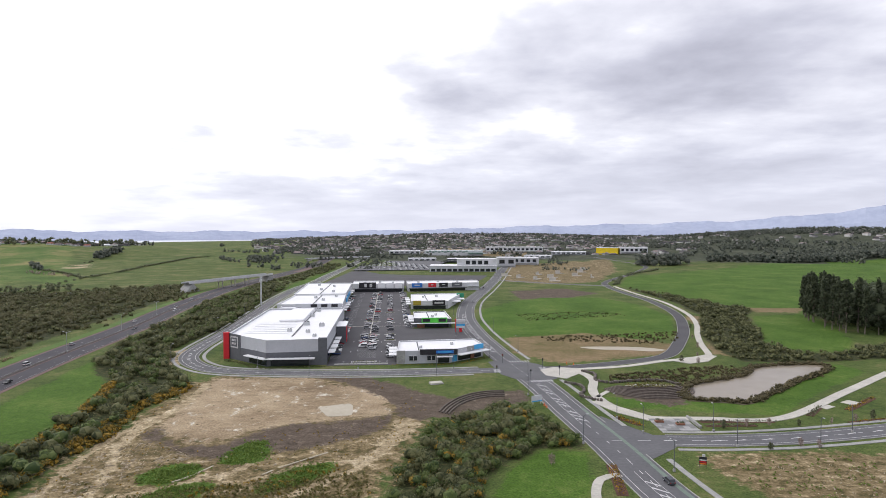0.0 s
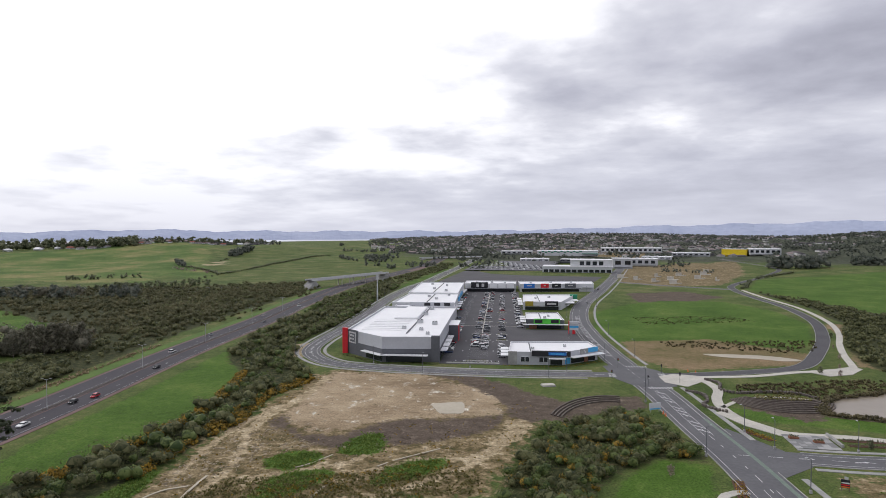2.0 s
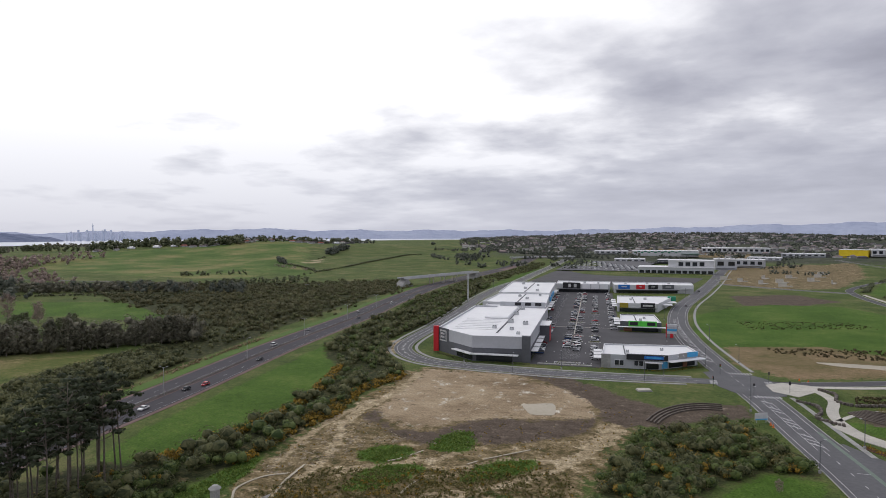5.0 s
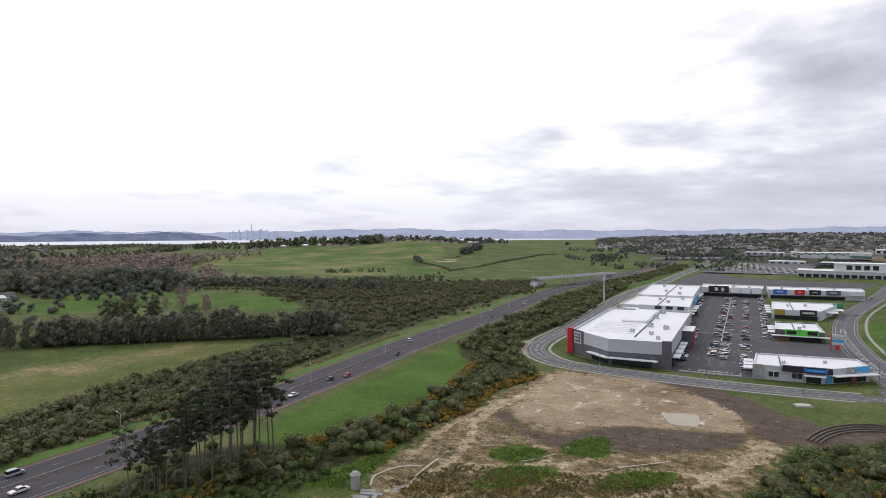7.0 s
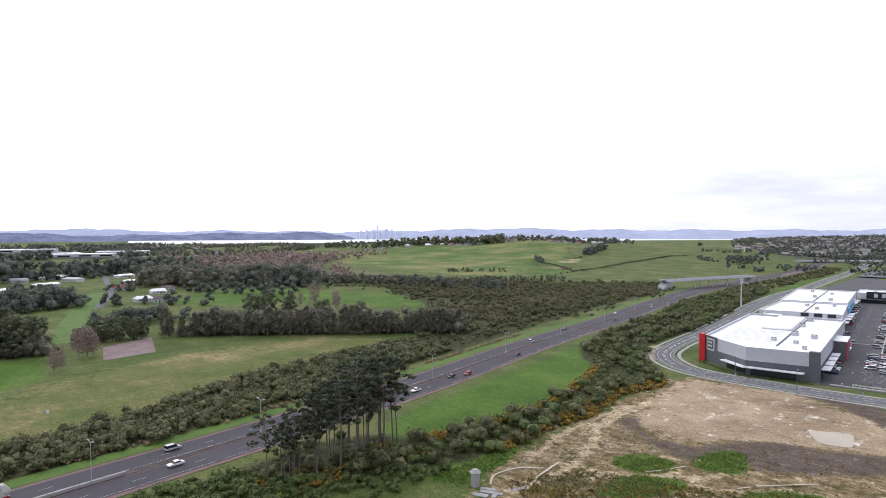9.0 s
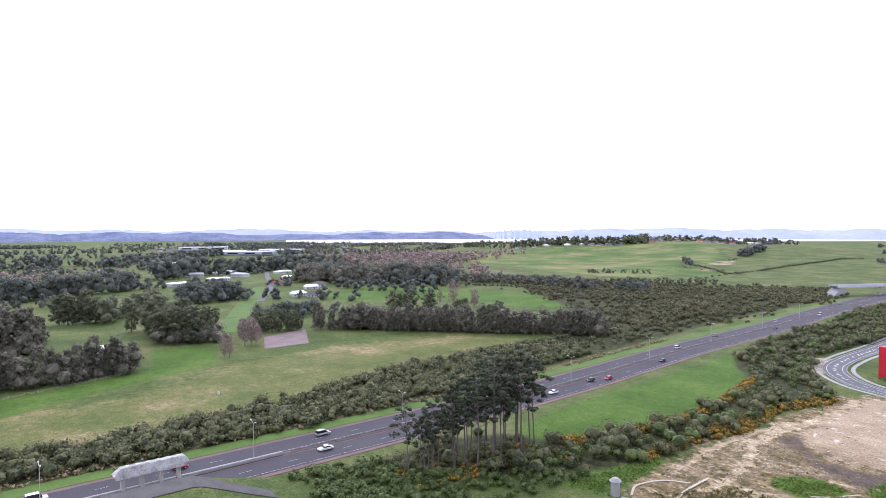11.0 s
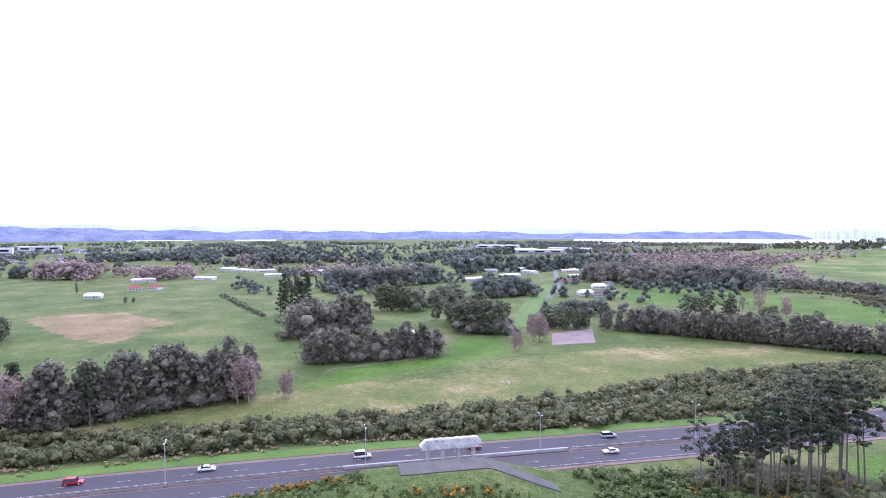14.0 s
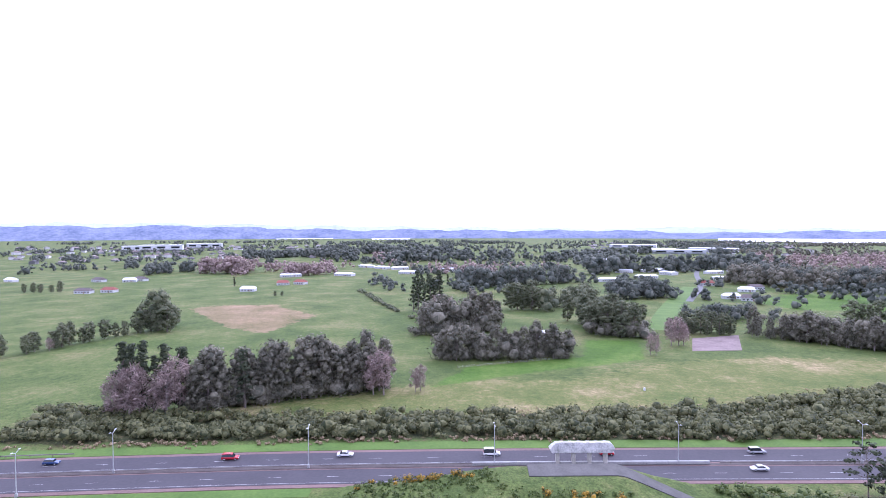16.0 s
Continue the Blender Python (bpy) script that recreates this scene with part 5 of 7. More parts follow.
# ---- trees and scrub ----
def clump_points(rs, centres, radii, per, flat=0.8, fill=0.55):
    """Leaf points over several ellipsoid clumps, most of them near the surface, and the ways out."""
    pts, nrm = [], []
    for c, r in zip(centres, radii):
        d = rs.normal(0, 1, (per, 3))
        d /= np.linalg.norm(d, axis=1)[:, None]
        rad = r * (fill + (1.08 - fill) * rs.uniform(0, 1, per) ** 0.6)[:, None]
        pts.append(np.array(c) + d * rad * np.array([1, 1, flat]))
        nrm.append(d + np.array([0, 0, 0.35]))
    return np.concatenate(pts), np.concatenate(nrm)


def make_tree(kind, h, seed, leaf, bark):
    """A tapered trunk with limbs, and a crown of many small leaf pieces."""
    rs = np.random.RandomState(seed)
    t = new("tree")
    bm = bmesh.new()
    lean = rs.uniform(-0.04, 0.04, 2) * h
    tip = np.array([lean[0], lean[1], h * (0.9 if kind != "bare" else 0.75)])
    r0 = h * {"gum": 0.015, "pine": 0.0105, "plantation": 0.012}.get(kind, 0.020)
    mid = tip * 0.5 + np.array([rs.uniform(-0.3, 0.3), rs.uniform(-0.3, 0.3), 0])
    tube(bm, (0, 0, -0.3), mid, r0, r0 * 0.65, 7)
    tube(bm, mid, tip, r0 * 0.65, r0 * 0.15, 6)
    cen, rad = [], []
    if kind == "gum":          # tall shelter tree, trunk bare low down, narrow uneven crown
        n, lo, hi, w, cr = 34, 0.14, 0.99, 0.135, 0.078
    elif kind == "pine":       # old pine: high, ragged crown in layers
        n, lo, hi, w, cr = 19, 0.50, 0.99, 0.19, 0.055
    elif kind == "plantation":  # close-grown forest pine
        n, lo, hi, w, cr = 40, 0.20, 0.99, 0.105, 0.042
    elif kind == "broad":
        n, lo, hi, w, cr = 38, 0.12, 0.96, 0.25, 0.092
    elif kind == "round":
        n, lo, hi, w, cr = 26, 0.15, 0.95, 0.36, 0.15
    elif kind == "conifer":
        n, lo, hi, w, cr = 24, 0.10, 0.98, 0.17, 0.07
    else:
        n, lo, hi, w, cr = 16, 0.22, 0.92, 0.24, 0.12
    for i in range(n):
        f = lo + (hi - lo) * ((i + rs.uniform(0, 0.9)) / n)
        if kind == "plantation":
            spread = w * (1.0 - 0.92 * ((f - lo) / (hi - lo)) ** 1.5)
        elif kind == "conifer":
            spread = w * (1.05 - f)
        elif kind in ("gum", "pine", "plantation"):
            spread = w * (0.55 + 0.75 * math.sin(math.pi * min(1, (f - lo) / (hi - lo) * 0.9 + 0.1)))
        else:
            spread = w * math.sin(math.pi * (0.16 + 0.76 * (f - lo) / (hi - lo))) ** 0.6 * (0.75 + 0.5 * math.sin(i * 1.7 + seed) ** 2)
        a = i * 2.4 + rs.uniform(-0.6, 0.6)
        d = spread * h * rs.uniform(0.45, 1.05)
        c = np.array([lean[0] * f + math.cos(a) * d, lean[1] * f + math.sin(a) * d, f * h])
        cen.append(c)
        rad.append(h * cr * rs.uniform(0.55, 1.35))
        if d > 0.3:
            root = np.array([lean[0] * f * 0.8, lean[1] * f * 0.8, max(0.05, f - 0.10) * h])
            tube(bm, root, c, r0 * 0.28, r0 * 0.08, 4)
            if kind == "bare":
                for _ in range(4):
                    tube(bm, root * 0.35 + c * 0.65, c + rs.normal(0, 1, 3) * h * 0.07 + np.array([0, 0, h * 0.06]), r0 * 0.10, r0 * 0.03, 3)
    part("trunk", bm, bark, t)
    if kind == "bare":
        pts, nrm = clump_points(rs, cen, rad, 55, 1.0, 0.2)
        part("crown", card_mesh("crown", pts, h * 0.075, rs, leaf, None, 0.10), None, t, "bare twigs")
    else:
        per = {"plantation": 28, "gum": 36, "pine": 28, "broad": 38, "round": 56, "conifer": 34}[kind]
        flat = {"pine": 0.42, "conifer": 0.5, "gum": 1.25, "plantation": 1.1}.get(kind, 0.85)
        pts, nrm = clump_points(rs, cen, rad, per, flat, 0.74)
        per_core = (cen, np.array(rad) * 0.72, flat)
        part("crown", card_mesh("crown", pts, max(0.3, h * {"pine": 0.030, "gum": 0.038, "broad": 0.041, "round": 0.042, "plantation": 0.036, "conifer": 0.040}[kind]), rs, leaf, nrm, 0.6, cores=per_core), None, t)
    return t


TREE_LABEL = {"plantation": "tall dark plantation pine with a bare lower trunk", "gum": "tall grey-green shelterbelt tree in a close row", "pine": "tall old pine with a bare trunk and ragged crown", "broad": "dark evergreen tree with a dense uneven crown",
              "round": "large dark spreading evergreen tree in pasture", "conifer": "dark pointed conifer with layered branches", "bare": "leafless pale brown winter tree"}
PROTO = {}
for kind, leaf, bark, hs in (("gum", LEAF_GREY, TRUNK_PALE, (21, 23, 22, 20)), ("pine", LEAF_PINE, TRUNK, (25, 27, 24)), ("plantation", LEAF_PINE, TRUNK, (32, 34)), ("broad", LEAF_DARK, TRUNK, (20, 22, 21)), ("round", LEAF_DARK, TRUNK, (24,)),
                             ("conifer", LEAF_PINE, TRUNK, (21, 23)), ("bare", TWIG, TRUNK_PALE, (18, 20))):
    PROTO[kind] = [(make_tree(kind, h, 40 + i * 7 + len(kind), leaf, bark), h, [False]) for i, h in enumerate(hs)]


def plant(kind, x, y, h, rs, group):
    proto, ph, used = PROTO[kind][rs.randrange(len(PROTO[kind]))]
    m = pose(x, y, height(x, y) - 0.1, 0, 0, rs.uniform(0, 360))
    s = h / ph
    wide = s * (rs.uniform(0.85, 1.1) if kind in ("plantation", "pine", "conifer", "bare") else rs.uniform(0.95, 1.35))
    if not used[0]:
        ob = proto
        ob.matrix_basis = m
        used[0] = True
    else:
        ob = copy_thing(proto, m)
    ob.scale = (wide, wide, s)
    return tagged(ob, TREE_LABEL[kind], "tree", group)


# each stand: from x, y to x, y, how many, how deep, how high, kind
STANDS_NEAR = ((-212, -102, -246, -38, 42, 12, 20, "gum"), (-207, -126, -214, -102, 9, 9, 23, "conifer"), (-202, -127, -210, -104, 9, 5, 18, "bare"), (-220, -84, -220, -83, 1, 0, 22, "conifer"),
               (-302, -18, -312, 48, 18, 8, 16, "gum"), (-372, -38, -392, 14, 15, 22, 22, "gum"), (-400, -10, -440, -22, 3, 10, 18, "bare"), (-440, 10, -452, 12, 2, 4, 14, "conifer"), (-486, -50, -484, -25, 6, 20, 29, "conifer"))
STANDS_MID = ((-419, 66, -415, 96, 6, 24, 22, "broad"), (-376, 74, -366, 100, 10, 26, 19, "broad"), (-498, 28, -490, 56, 6, 16, 22, "broad"), (-378, 114, -384, 158, 12, 12, 13, "broad"), (-405, 73, -408, 94, 3, 8, 15, "broad"),
              (-321, 89, -321, 94, 2, 3, 15, "bare"), (-345, 107, -347, 116, 3, 6, 18, "bare"), (-388, 234, -388, 269, 5, 18, 18, "broad"), (-452, 298, -404, 312, 4, 18, 19, "bare"),
              (-403, 274, -348, 288, 7, 20, 13, "broad"), (-380, 166, -252, 298, 36, 5, 16.5, "gum"), (-448, 97, -436, 121, 5, 12, 12, "broad"))
STANDS_FIELD = ((-300, -236, -405, -197, 16, 7, 13, "broad"), (-377, -211, -378, -192, 3, 10, 23, "round"), (-319, -228, -319, -227, 1, 0, 7, "bare"),
                (-687, -276, -691, -266, 1, 0, 15, "conifer"), (-589, -197, -590, -186, 2, 4, 5, "broad"), (-609, -467, -609, -420, 5, 16, 11, "broad"), (-239, -41, -239, -34, 2, 2, 22, "bare"),
                (-244, -26, -244, -20, 2, 2, 12, "bare"), (-243, -37, -243, -36, 1, 0, 20, "conifer"), (-620, -71, -719, -46, 6, 24, 19, "conifer"))
STANDS_FAR = ((-446, 150, -436, 205, 9, 20, 13, "broad"), (-567, 123, -582, 178, 12, 26, 20, "broad"), (-752, 316, -593, 428, 20, 40, 26, "broad"), (-638, 469, -392, 538, 20, 36, 13, "broad"), (-1083, 404, -1058, 426, 3, 12, 36, "round"), (-672, -19, -747, 118, 20, 18, 24, "conifer"),
              (-874, 157, -931, 249, 7, 50, 31, "broad"), (-902, 233, -1011, 491, 15, 50, 28, "broad"), (-879, -392, -875, -320, 16, 26, 28, "bare"), (-826, -262, -871, -200, 14, 26, 20, "bare"))
STANDS_EAST = ((345, 1095, 439, 1117, 13, 36, 24, "broad"), (499, 1175, 856, 1198, 70, 14, 18, "broad"),
               (-658, 1180, -690, 1320, 16, 24, 17, "round"), (-655, 985, -600, 925, 12, 16, 10, "broad"), (-366, 1134, -332, 1282, 8, 50, 15, "broad"), (-600, 890, -512, 850, 9, 16, 5, "bare"))
tree_rs = random.Random(5)
for name, stands in (("trees of the near shelterbelts", STANDS_NEAR), ("trees round the farm", STANDS_MID), ("trees in the open fields", STANDS_FIELD)):
    for x0, y0, x1, y1, n, dep, h, kind in stands:
        d = Vector((x1 - x0, y1 - y0)).normalized() if n > 1 else Vector((1, 0))
        for i in range(n):
            f = (i + tree_rs.uniform(0.2, 0.8)) / n
            o = tree_rs.uniform(0, dep)
            out = Vector((-abs(d.y), d.x if d.y < 0 else -d.x))
            if out.dot(Vector(((x0 + x1) / 2, (y0 + y1) / 2))) < 0:
                out = -out
            plant(kind, x0 + (x1 - x0) * f + out.x * o, y0 + (y1 - y0) * f + out.y * o, h * tree_rs.uniform(0.68, 1.16), tree_rs, name)

# square block of forest pines behind the pond park
block_rs = random.Random(12)
for i in range(9):
    for j in range(13):
        f = j / 12
        x = 255 + 20 * f * f + i * 8.0 + block_rs.uniform(-2.4, 2.4)
        y = 390 + 82 * f - i * 6.5 + block_rs.uniform(-3, 3)
        if i < 2 or (j < 2 and i < 7):
            plant("plantation", x, y, block_rs.uniform(29, 36), block_rs, "forest pines of the block")
plant("plantation", 276, 474, 29, block_rs, "forest pines of the block")

# the stand of old pines between the motorway and the earthworks
pine_rs = random.Random(21)
for i in range(30):
    f = i / 29
    x, y = -134.8 - 3.0 * f + pine_rs.uniform(-6.5, 5.5), 86 + 46 * f + pine_rs.uniform(-2, 2)
    plant("pine", x, y, (17 + 10.5 * math.sin(math.pi * (0.05 + 0.62 * f))) * pine_rs.uniform(0.72, 1.12), pine_rs, "pines beside the motorway")


def scatter(poly, n, rs, keep=None):
    xs, ys = [p[0] for p in poly], [p[1] for p in poly]
    px, py = rs.uniform(min(xs), max(xs), n * 6), rs.uniform(min(ys), max(ys), n * 6)
    ok = signed_distance(px, py, poly) > 1.0
    return list(zip(px[ok][:n], py[ok][:n]))


def scrub_cover(name, spots, lo, hi, per, size, leaf, rs, label):
    """Many low bushes as one cover; each bush is a few uneven clumps of leaves."""
    pts, nrm, mid, rad = [], [], [], []
    for x, y in spots:
        h = rs.uniform(lo, hi) * (1.25 if rs.uniform() < 0.1 else 1)
        z = height(x, y)
        k = rs.randint(2, 4)
        cen = [(x + rs.uniform(-0.5, 0.5) * h, y + rs.uniform(-0.5, 0.5) * h, z + h * rs.uniform(0.3, 0.62)) for _ in range(k)]
        size_of = [h * rs.uniform(0.38, 0.62) for _ in range(k)]
        p, q = clump_points(rs, cen, size_of, max(4, int(per * 0.85) // k), 0.85, 0.74)
        pts.append(p)
        nrm.append(q)
        mid += cen
        rad += [r * 0.72 for r in size_of]
    me = card_mesh(name, np.concatenate(pts), size, rs, leaf, np.concatenate(nrm), 0.65, cores=(mid, rad, 0.85) if hi > 1.25 else None)
    return tagged(part(name, me, None), label, "scrub", kind="stuff")


LEAF_BROWN = material("brown_green_scrub_leaves", (0.046, 0.054, 0.024), (0.180, 0.164, 0.080), 0.10, 0.8, fine=0.02, per="ISLAND", spread=0.2, leaf=True)
LEAF_BROOM = material("yellow_green_broom", (0.070, 0.075, 0.022), (0.250, 0.215, 0.080), 0.2, 0.8, per="ISLAND", spread=0.5, leaf=True)
STRAW = material("straw_coloured_grass", (0.18, 0.135, 0.075), (0.42, 0.33, 0.20), 0.2, 0.85, per="ISLAND", spread=0.5, leaf=True)
LEAF_WEED = material("bright_weed_leaves", (0.085, 0.140, 0.022), (0.210, 0.300, 0.062), 0.2, 0.8, per="ISLAND", spread=0.4, leaf=True)
srs = np.random.RandomState(17)
scrub_cover("scrub", scatter(SCRUB_NEAR, 470, srs), 2.4, 6.4, 190, 0.52, LEAF_SCRUB, srs, "dense dark green scrub between the motorway and the earthworks")
scrub_cover("scrub", scatter(SCRUB_FAR, 900, srs), 1.6, 4.8, 70, 0.66, LEAF_SCRUB, srs, "dense mixed scrub along the far side of the motorway")
scrub_cover("scrub", [(x + srs.normal(0, 10), y + srs.normal(0, 10)) for x, y in scatter(SCRUB_MOOR, 2300, srs) if math.sin(x / 31 + 1) * math.sin(y / 37) > -0.45 or srs.uniform() < 0.25], 1.6, 5.0, 38, 1.1, LEAF_BROWN, srs, "brownish scrub on rough ground")
SCRUB_BAND = [(-178, -150), (-183, -91), (-189, -10), (-190, 85), (-203, 152), (-218, 250), (-262, 250), (-250, 150), (-228, 98), (-216, 20), (-209, -90), (-213, -150)]
scrub_cover("scrub", scatter(SCRUB_BAND, 1150, srs), 2.0, 5.0, 84, 0.62, LEAF_SCRUB, srs, "thick grey-green bushes on the bank above the motorway")
scrub_cover("dry_grass", [(p[0] + srs.normal(0, 1.6), p[1] + srs.normal(0, 1.2)) for p in offset_line(span(MOTORWAY, -160, 330), 21.5) for _ in range(4) if math.sin(p[1] / 9) + srs.uniform() > -0.1], 0.5, 1.3, 20, 0.5, STRAW, srs, "straw-coloured long grass along the foot of the scrub")
scrub_cover("dry_grass", [(p[0] + srs.normal(0, 3.0), p[1] + srs.normal(0, 2)) for p in span(smooth_line([(-214, -150), (-210, -90), (-217, 20), (-230, 98), (-252, 150), (-264, 250)], 2.5), -150, 250) for _ in range(3)], 0.4, 1.0, 14, 0.5, STRAW, srs, "tufts of dry grass along the edge of the pasture")
scrub_cover("weeds", scatter([(-84, 122), (-96, 126), (-84, 150), (-52, 158), (-20, 166), (-16, 150), (-40, 143), (-60, 134)], 1500, srs), 0.3, 1.0, 18, 0.34, LEAF_BROOM, srs, "olive weeds spreading over the rough earth")
STRIP_FAR = [(-190, 640), (-180, 860), (-181, 1020), (-186, 1150), (-216, 1150), (-216, 900), (-226, 760), (-214, 640)]
scrub_cover("scrub", scatter(STRIP_FAR, 320, srs), 2.0, 5.0, 36, 1.0, LEAF_SCRUB, srs, "dark scrub between the motorway and the far street")
scrub_cover("scrub", scatter(BUSH, 84, srs), 2.4, 5.2, 300, 0.40, LEAF_SCRUB, srs, "thick green bushes on the bank beside the street")
scrub_cover("scrub", scatter(GULLY, 560, srs), 1.4, 4.2, 60, 0.6, LEAF_SCRUB, srs, "scrub filling the gully beyond the pond")
front = smooth_line([rp(-52, 14), rp(-44, 8), rp(-29, -7), rp(-14, -5.5), rp(-1, -5)], 1.0)
scrub_cover("hedge", [(p[0] + srs.normal(0, 0.4), p[1] + srs.normal(0, 0.4)) for p in front for _ in range(2)], 0.5, 1.0, 26, 0.26, LEAF_SCRUB, srs, "low clipped hedge along the big store's front")
bank_ = smooth_line([rp(32, -5), rp(60, -5.5), rp(80, 8)], 1.0)
scrub_cover("hedge", [(p[0] + srs.normal(0, 0.3), p[1] + srs.normal(0, 0.3)) for p in bank_], 0.4, 0.8, 20, 0.26, LEAF_GORSE, srs, "low rusty planting in front of the corner shop")
GORSE_EDGE = [(-106, 262), (-102, 250), (-108, 225), (-103, 195), (-107, 170), (-106, 145), (-112, 140), (-114, 176), (-117, 225), (-112, 258), (-122, 276)]
GORSE_VERGE = [(-134, 138), (-127, 176), (-129, 212), (-142, 258), (-137, 262), (-123, 214), (-121, 177), (-127, 136)]
scrub_cover("gorse", scatter(GORSE_EDGE, 330, srs), 0.9, 2.0, 50, 0.4, LEAF_GORSE, srs, "yellow flowering gorse along the edge of the earthworks")
scrub_cover("gorse", scatter(GORSE_VERGE, 230, srs), 1.2, 2.6, 56, 0.45, LEAF_GORSE, srs, "rusty gorse along the grass slope")
scrub_cover("gorse", scatter(BUSH, 60, srs), 1.4, 3.0, 80, 0.4, LEAF_GORSE, srs, "gorse among the bushes")
scrub_cover("gorse", scatter([(-128, 80), (-146, 78), (-140, 128), (-120, 128)], 70, srs) + scatter([(-154, -30), (-153, 4), (-148, 6), (-148, -30)], 16, srs) + scatter([(-142, 12), (-136, 12), (-136, 36), (-141, 36)], 12, srs), 1.0, 2.0, 50, 0.4, LEAF_GORSE, srs, "gorse in flower under the pines")
scrub_cover("scrub", scatter([(-118, 60), (-158, 58), (-154, 84), (-128, 100), (-112, 130), (-106, 120)], 260, srs), 1.2, 3.0, 60, 0.5, LEAF_GREEN, srs, "fresh green bushes below the pines")
for poly in WEED_PATCHES:
    scrub_cover("weeds", [(x + srs.normal(0, 1.2), y + srs.normal(0, 1.2)) for x, y in scatter(poly, 460, srs)], 0.25, 0.6, 22, 0.3, LEAF_WEED, srs, "bright green weeds growing over the earthworks")
scrub_cover("gorse", scatter([(-78, 140), (-58, 158), (-30, 172), (-22, 164), (-40, 148), (-62, 134)], 90, srs) + scatter([(-92, 122), (-80, 124), (-70, 136), (-84, 136)], 40, srs), 0.5, 1.2, 40, 0.32, LEAF_GORSE, srs, "rusty gorse clumps on the earthworks")
scrub_cover("scrub", scatter([(14, 205), (28, 226), (33, 214), (40, 196), (41, 186), (30, 186)], 150, srs), 1.0, 2.2, 80, 0.32, LEAF_BROOM, srs, "yellow-green broom on the bank beside the street")
scrub_cover("weeds", [p for p in scatter(DIRT, 620, srs) if float(signed_distance(np.array([p[0]]), np.array([p[1]]), PAD)[0]) < -4], 0.25, 0.7, 14, 0.3, LEAF_GORSE, srs, "sparse rusty tussocks on bare earth")
scrub_cover("weeds", scatter([(-154, -30), (-154, 5), (-142, 9), (-142, 36), (-134, 50), (-124, 46), (-124, 0), (-140, -34)], 640, srs), 0.4, 1.2, 36, 0.34, LEAF_GREEN, srs, "green weeds on the bank of the bridge approach")
scrub_cover("rushes", scatter([(57, 375), (150, 395), (140, 362), (120, 352), (60, 362)], 240, srs), 0.5, 1.3, 20, 0.6, REED, srs, "rushes along the wet edge of the paddock")
scrub_cover("rushes", scatter([(60, 440), (140, 470), (130, 500), (55, 480)], 220, srs), 0.3, 0.8, 14, 0.7, LEAF_SCRUB, srs, "dark rushes in the paddock")
for x0, y0, x1, y1, n_, lo_, hi_ in ((-378, 174, -256, 302, 58, 7, 12), (-215, -102, -250, -42, 26, 7, 13), (-304, -16, -314, 46, 22, 5, 10), (-374, -36, -396, 12, 22, 9, 15), (-380, 76, -372, 104, 14, 8, 14)):
    scrub_cover("undergrowth", [(x0 + (x1 - x0) * (k + 0.5) / n_ + srs.normal(0, 2), y0 + (y1 - y0) * (k + 0.5) / n_ + srs.normal(0, 2)) for k in range(n_)], lo_ * 0.6, hi_ * 0.75, 420, 0.62, LEAF_GREY, srs, "tall brown-green undergrowth closing the row of trees")
scrub_cover("scrub", scatter(BUSH, 90, srs), 1.8, 4.6, 260, 0.40, LEAF_GREEN, srs, "fresh green bushes on the bank beside the street")
scrub_cover("scrub", scatter(SCRUB_NEAR, 300, srs), 1.8, 5.2, 130, 0.50, LEAF_GREEN, srs, "greener bushes among the dark scrub")


def rubble(poly, n, rs, big, label):
    """Pale flat lumps of clay lying about, longer than they are wide."""
    verts, faces = [], []
    for x, y in scatter(poly, n, rs):
        l, w, h, t = big * rs.uniform(0.2, 1.0) ** 2 + 0.2, rs.uniform(0.10, 0.30), rs.uniform(0.05, 0.2), rs.normal(0.9, 0.6)
        z, k = height(x, y), len(verts)
        for a in range(6):
            q, j = a * math.pi / 3, rs.uniform(0.7, 1.2)
            u, v = math.cos(q) * l * j, math.sin(q) * w * j
            verts.append((x + u * math.cos(t) - v * math.sin(t), y + u * math.sin(t) + v * math.cos(t), z - 0.25))
        verts.append((x + rs.normal(0, 0.1), y + rs.normal(0, 0.1), z + h + 0.12))
        faces += [(k + a, k + (a + 1) % 6, k + 6) for a in range(6)]
    me = bpy.data.meshes.new("rubble")
    me.from_pydata(verts, [], faces)
    me.materials.append(PALE_CLAY)
    return tagged(part("rubble", me, None), label, "rubble", kind="stuff")


PALE_CLAY = material("pale_dry_clay", (0.26, 0.210, 0.140), (0.54, 0.465, 0.35), 0.3, 0.9, per="ISLAND", spread=0.5)
rubble([(-104, 150), (-100, 190), (-86, 188), (-70, 178), (-82, 160), (-92, 140), (-102, 138)], 520, srs, 1.6, "pale clay lumps scattered over churned earth")
rubble(PAD, 120, srs, 3.2, "pale clay smears left on the levelled pad")
rubble([(-64, 180), (-30, 190), (-12, 205), (-20, 180), (-45, 155), (-62, 160)], 130, srs, 1.2, "pale clay lumps on rough earth")
rubble([(84, 170), (108, 172), (128, 166), (140, 148), (118, 130), (92, 145)], 320, srs, 1.4, "broken pale clay and stones on bare earth")
scrub_cover("weeds", scatter([(76, 174), (112, 178), (165, 150), (120, 112), (82, 136)], 500, srs), 0.25, 0.7, 18, 0.3, LEAF_WEED, srs, "patchy green weeds on the bare plot")
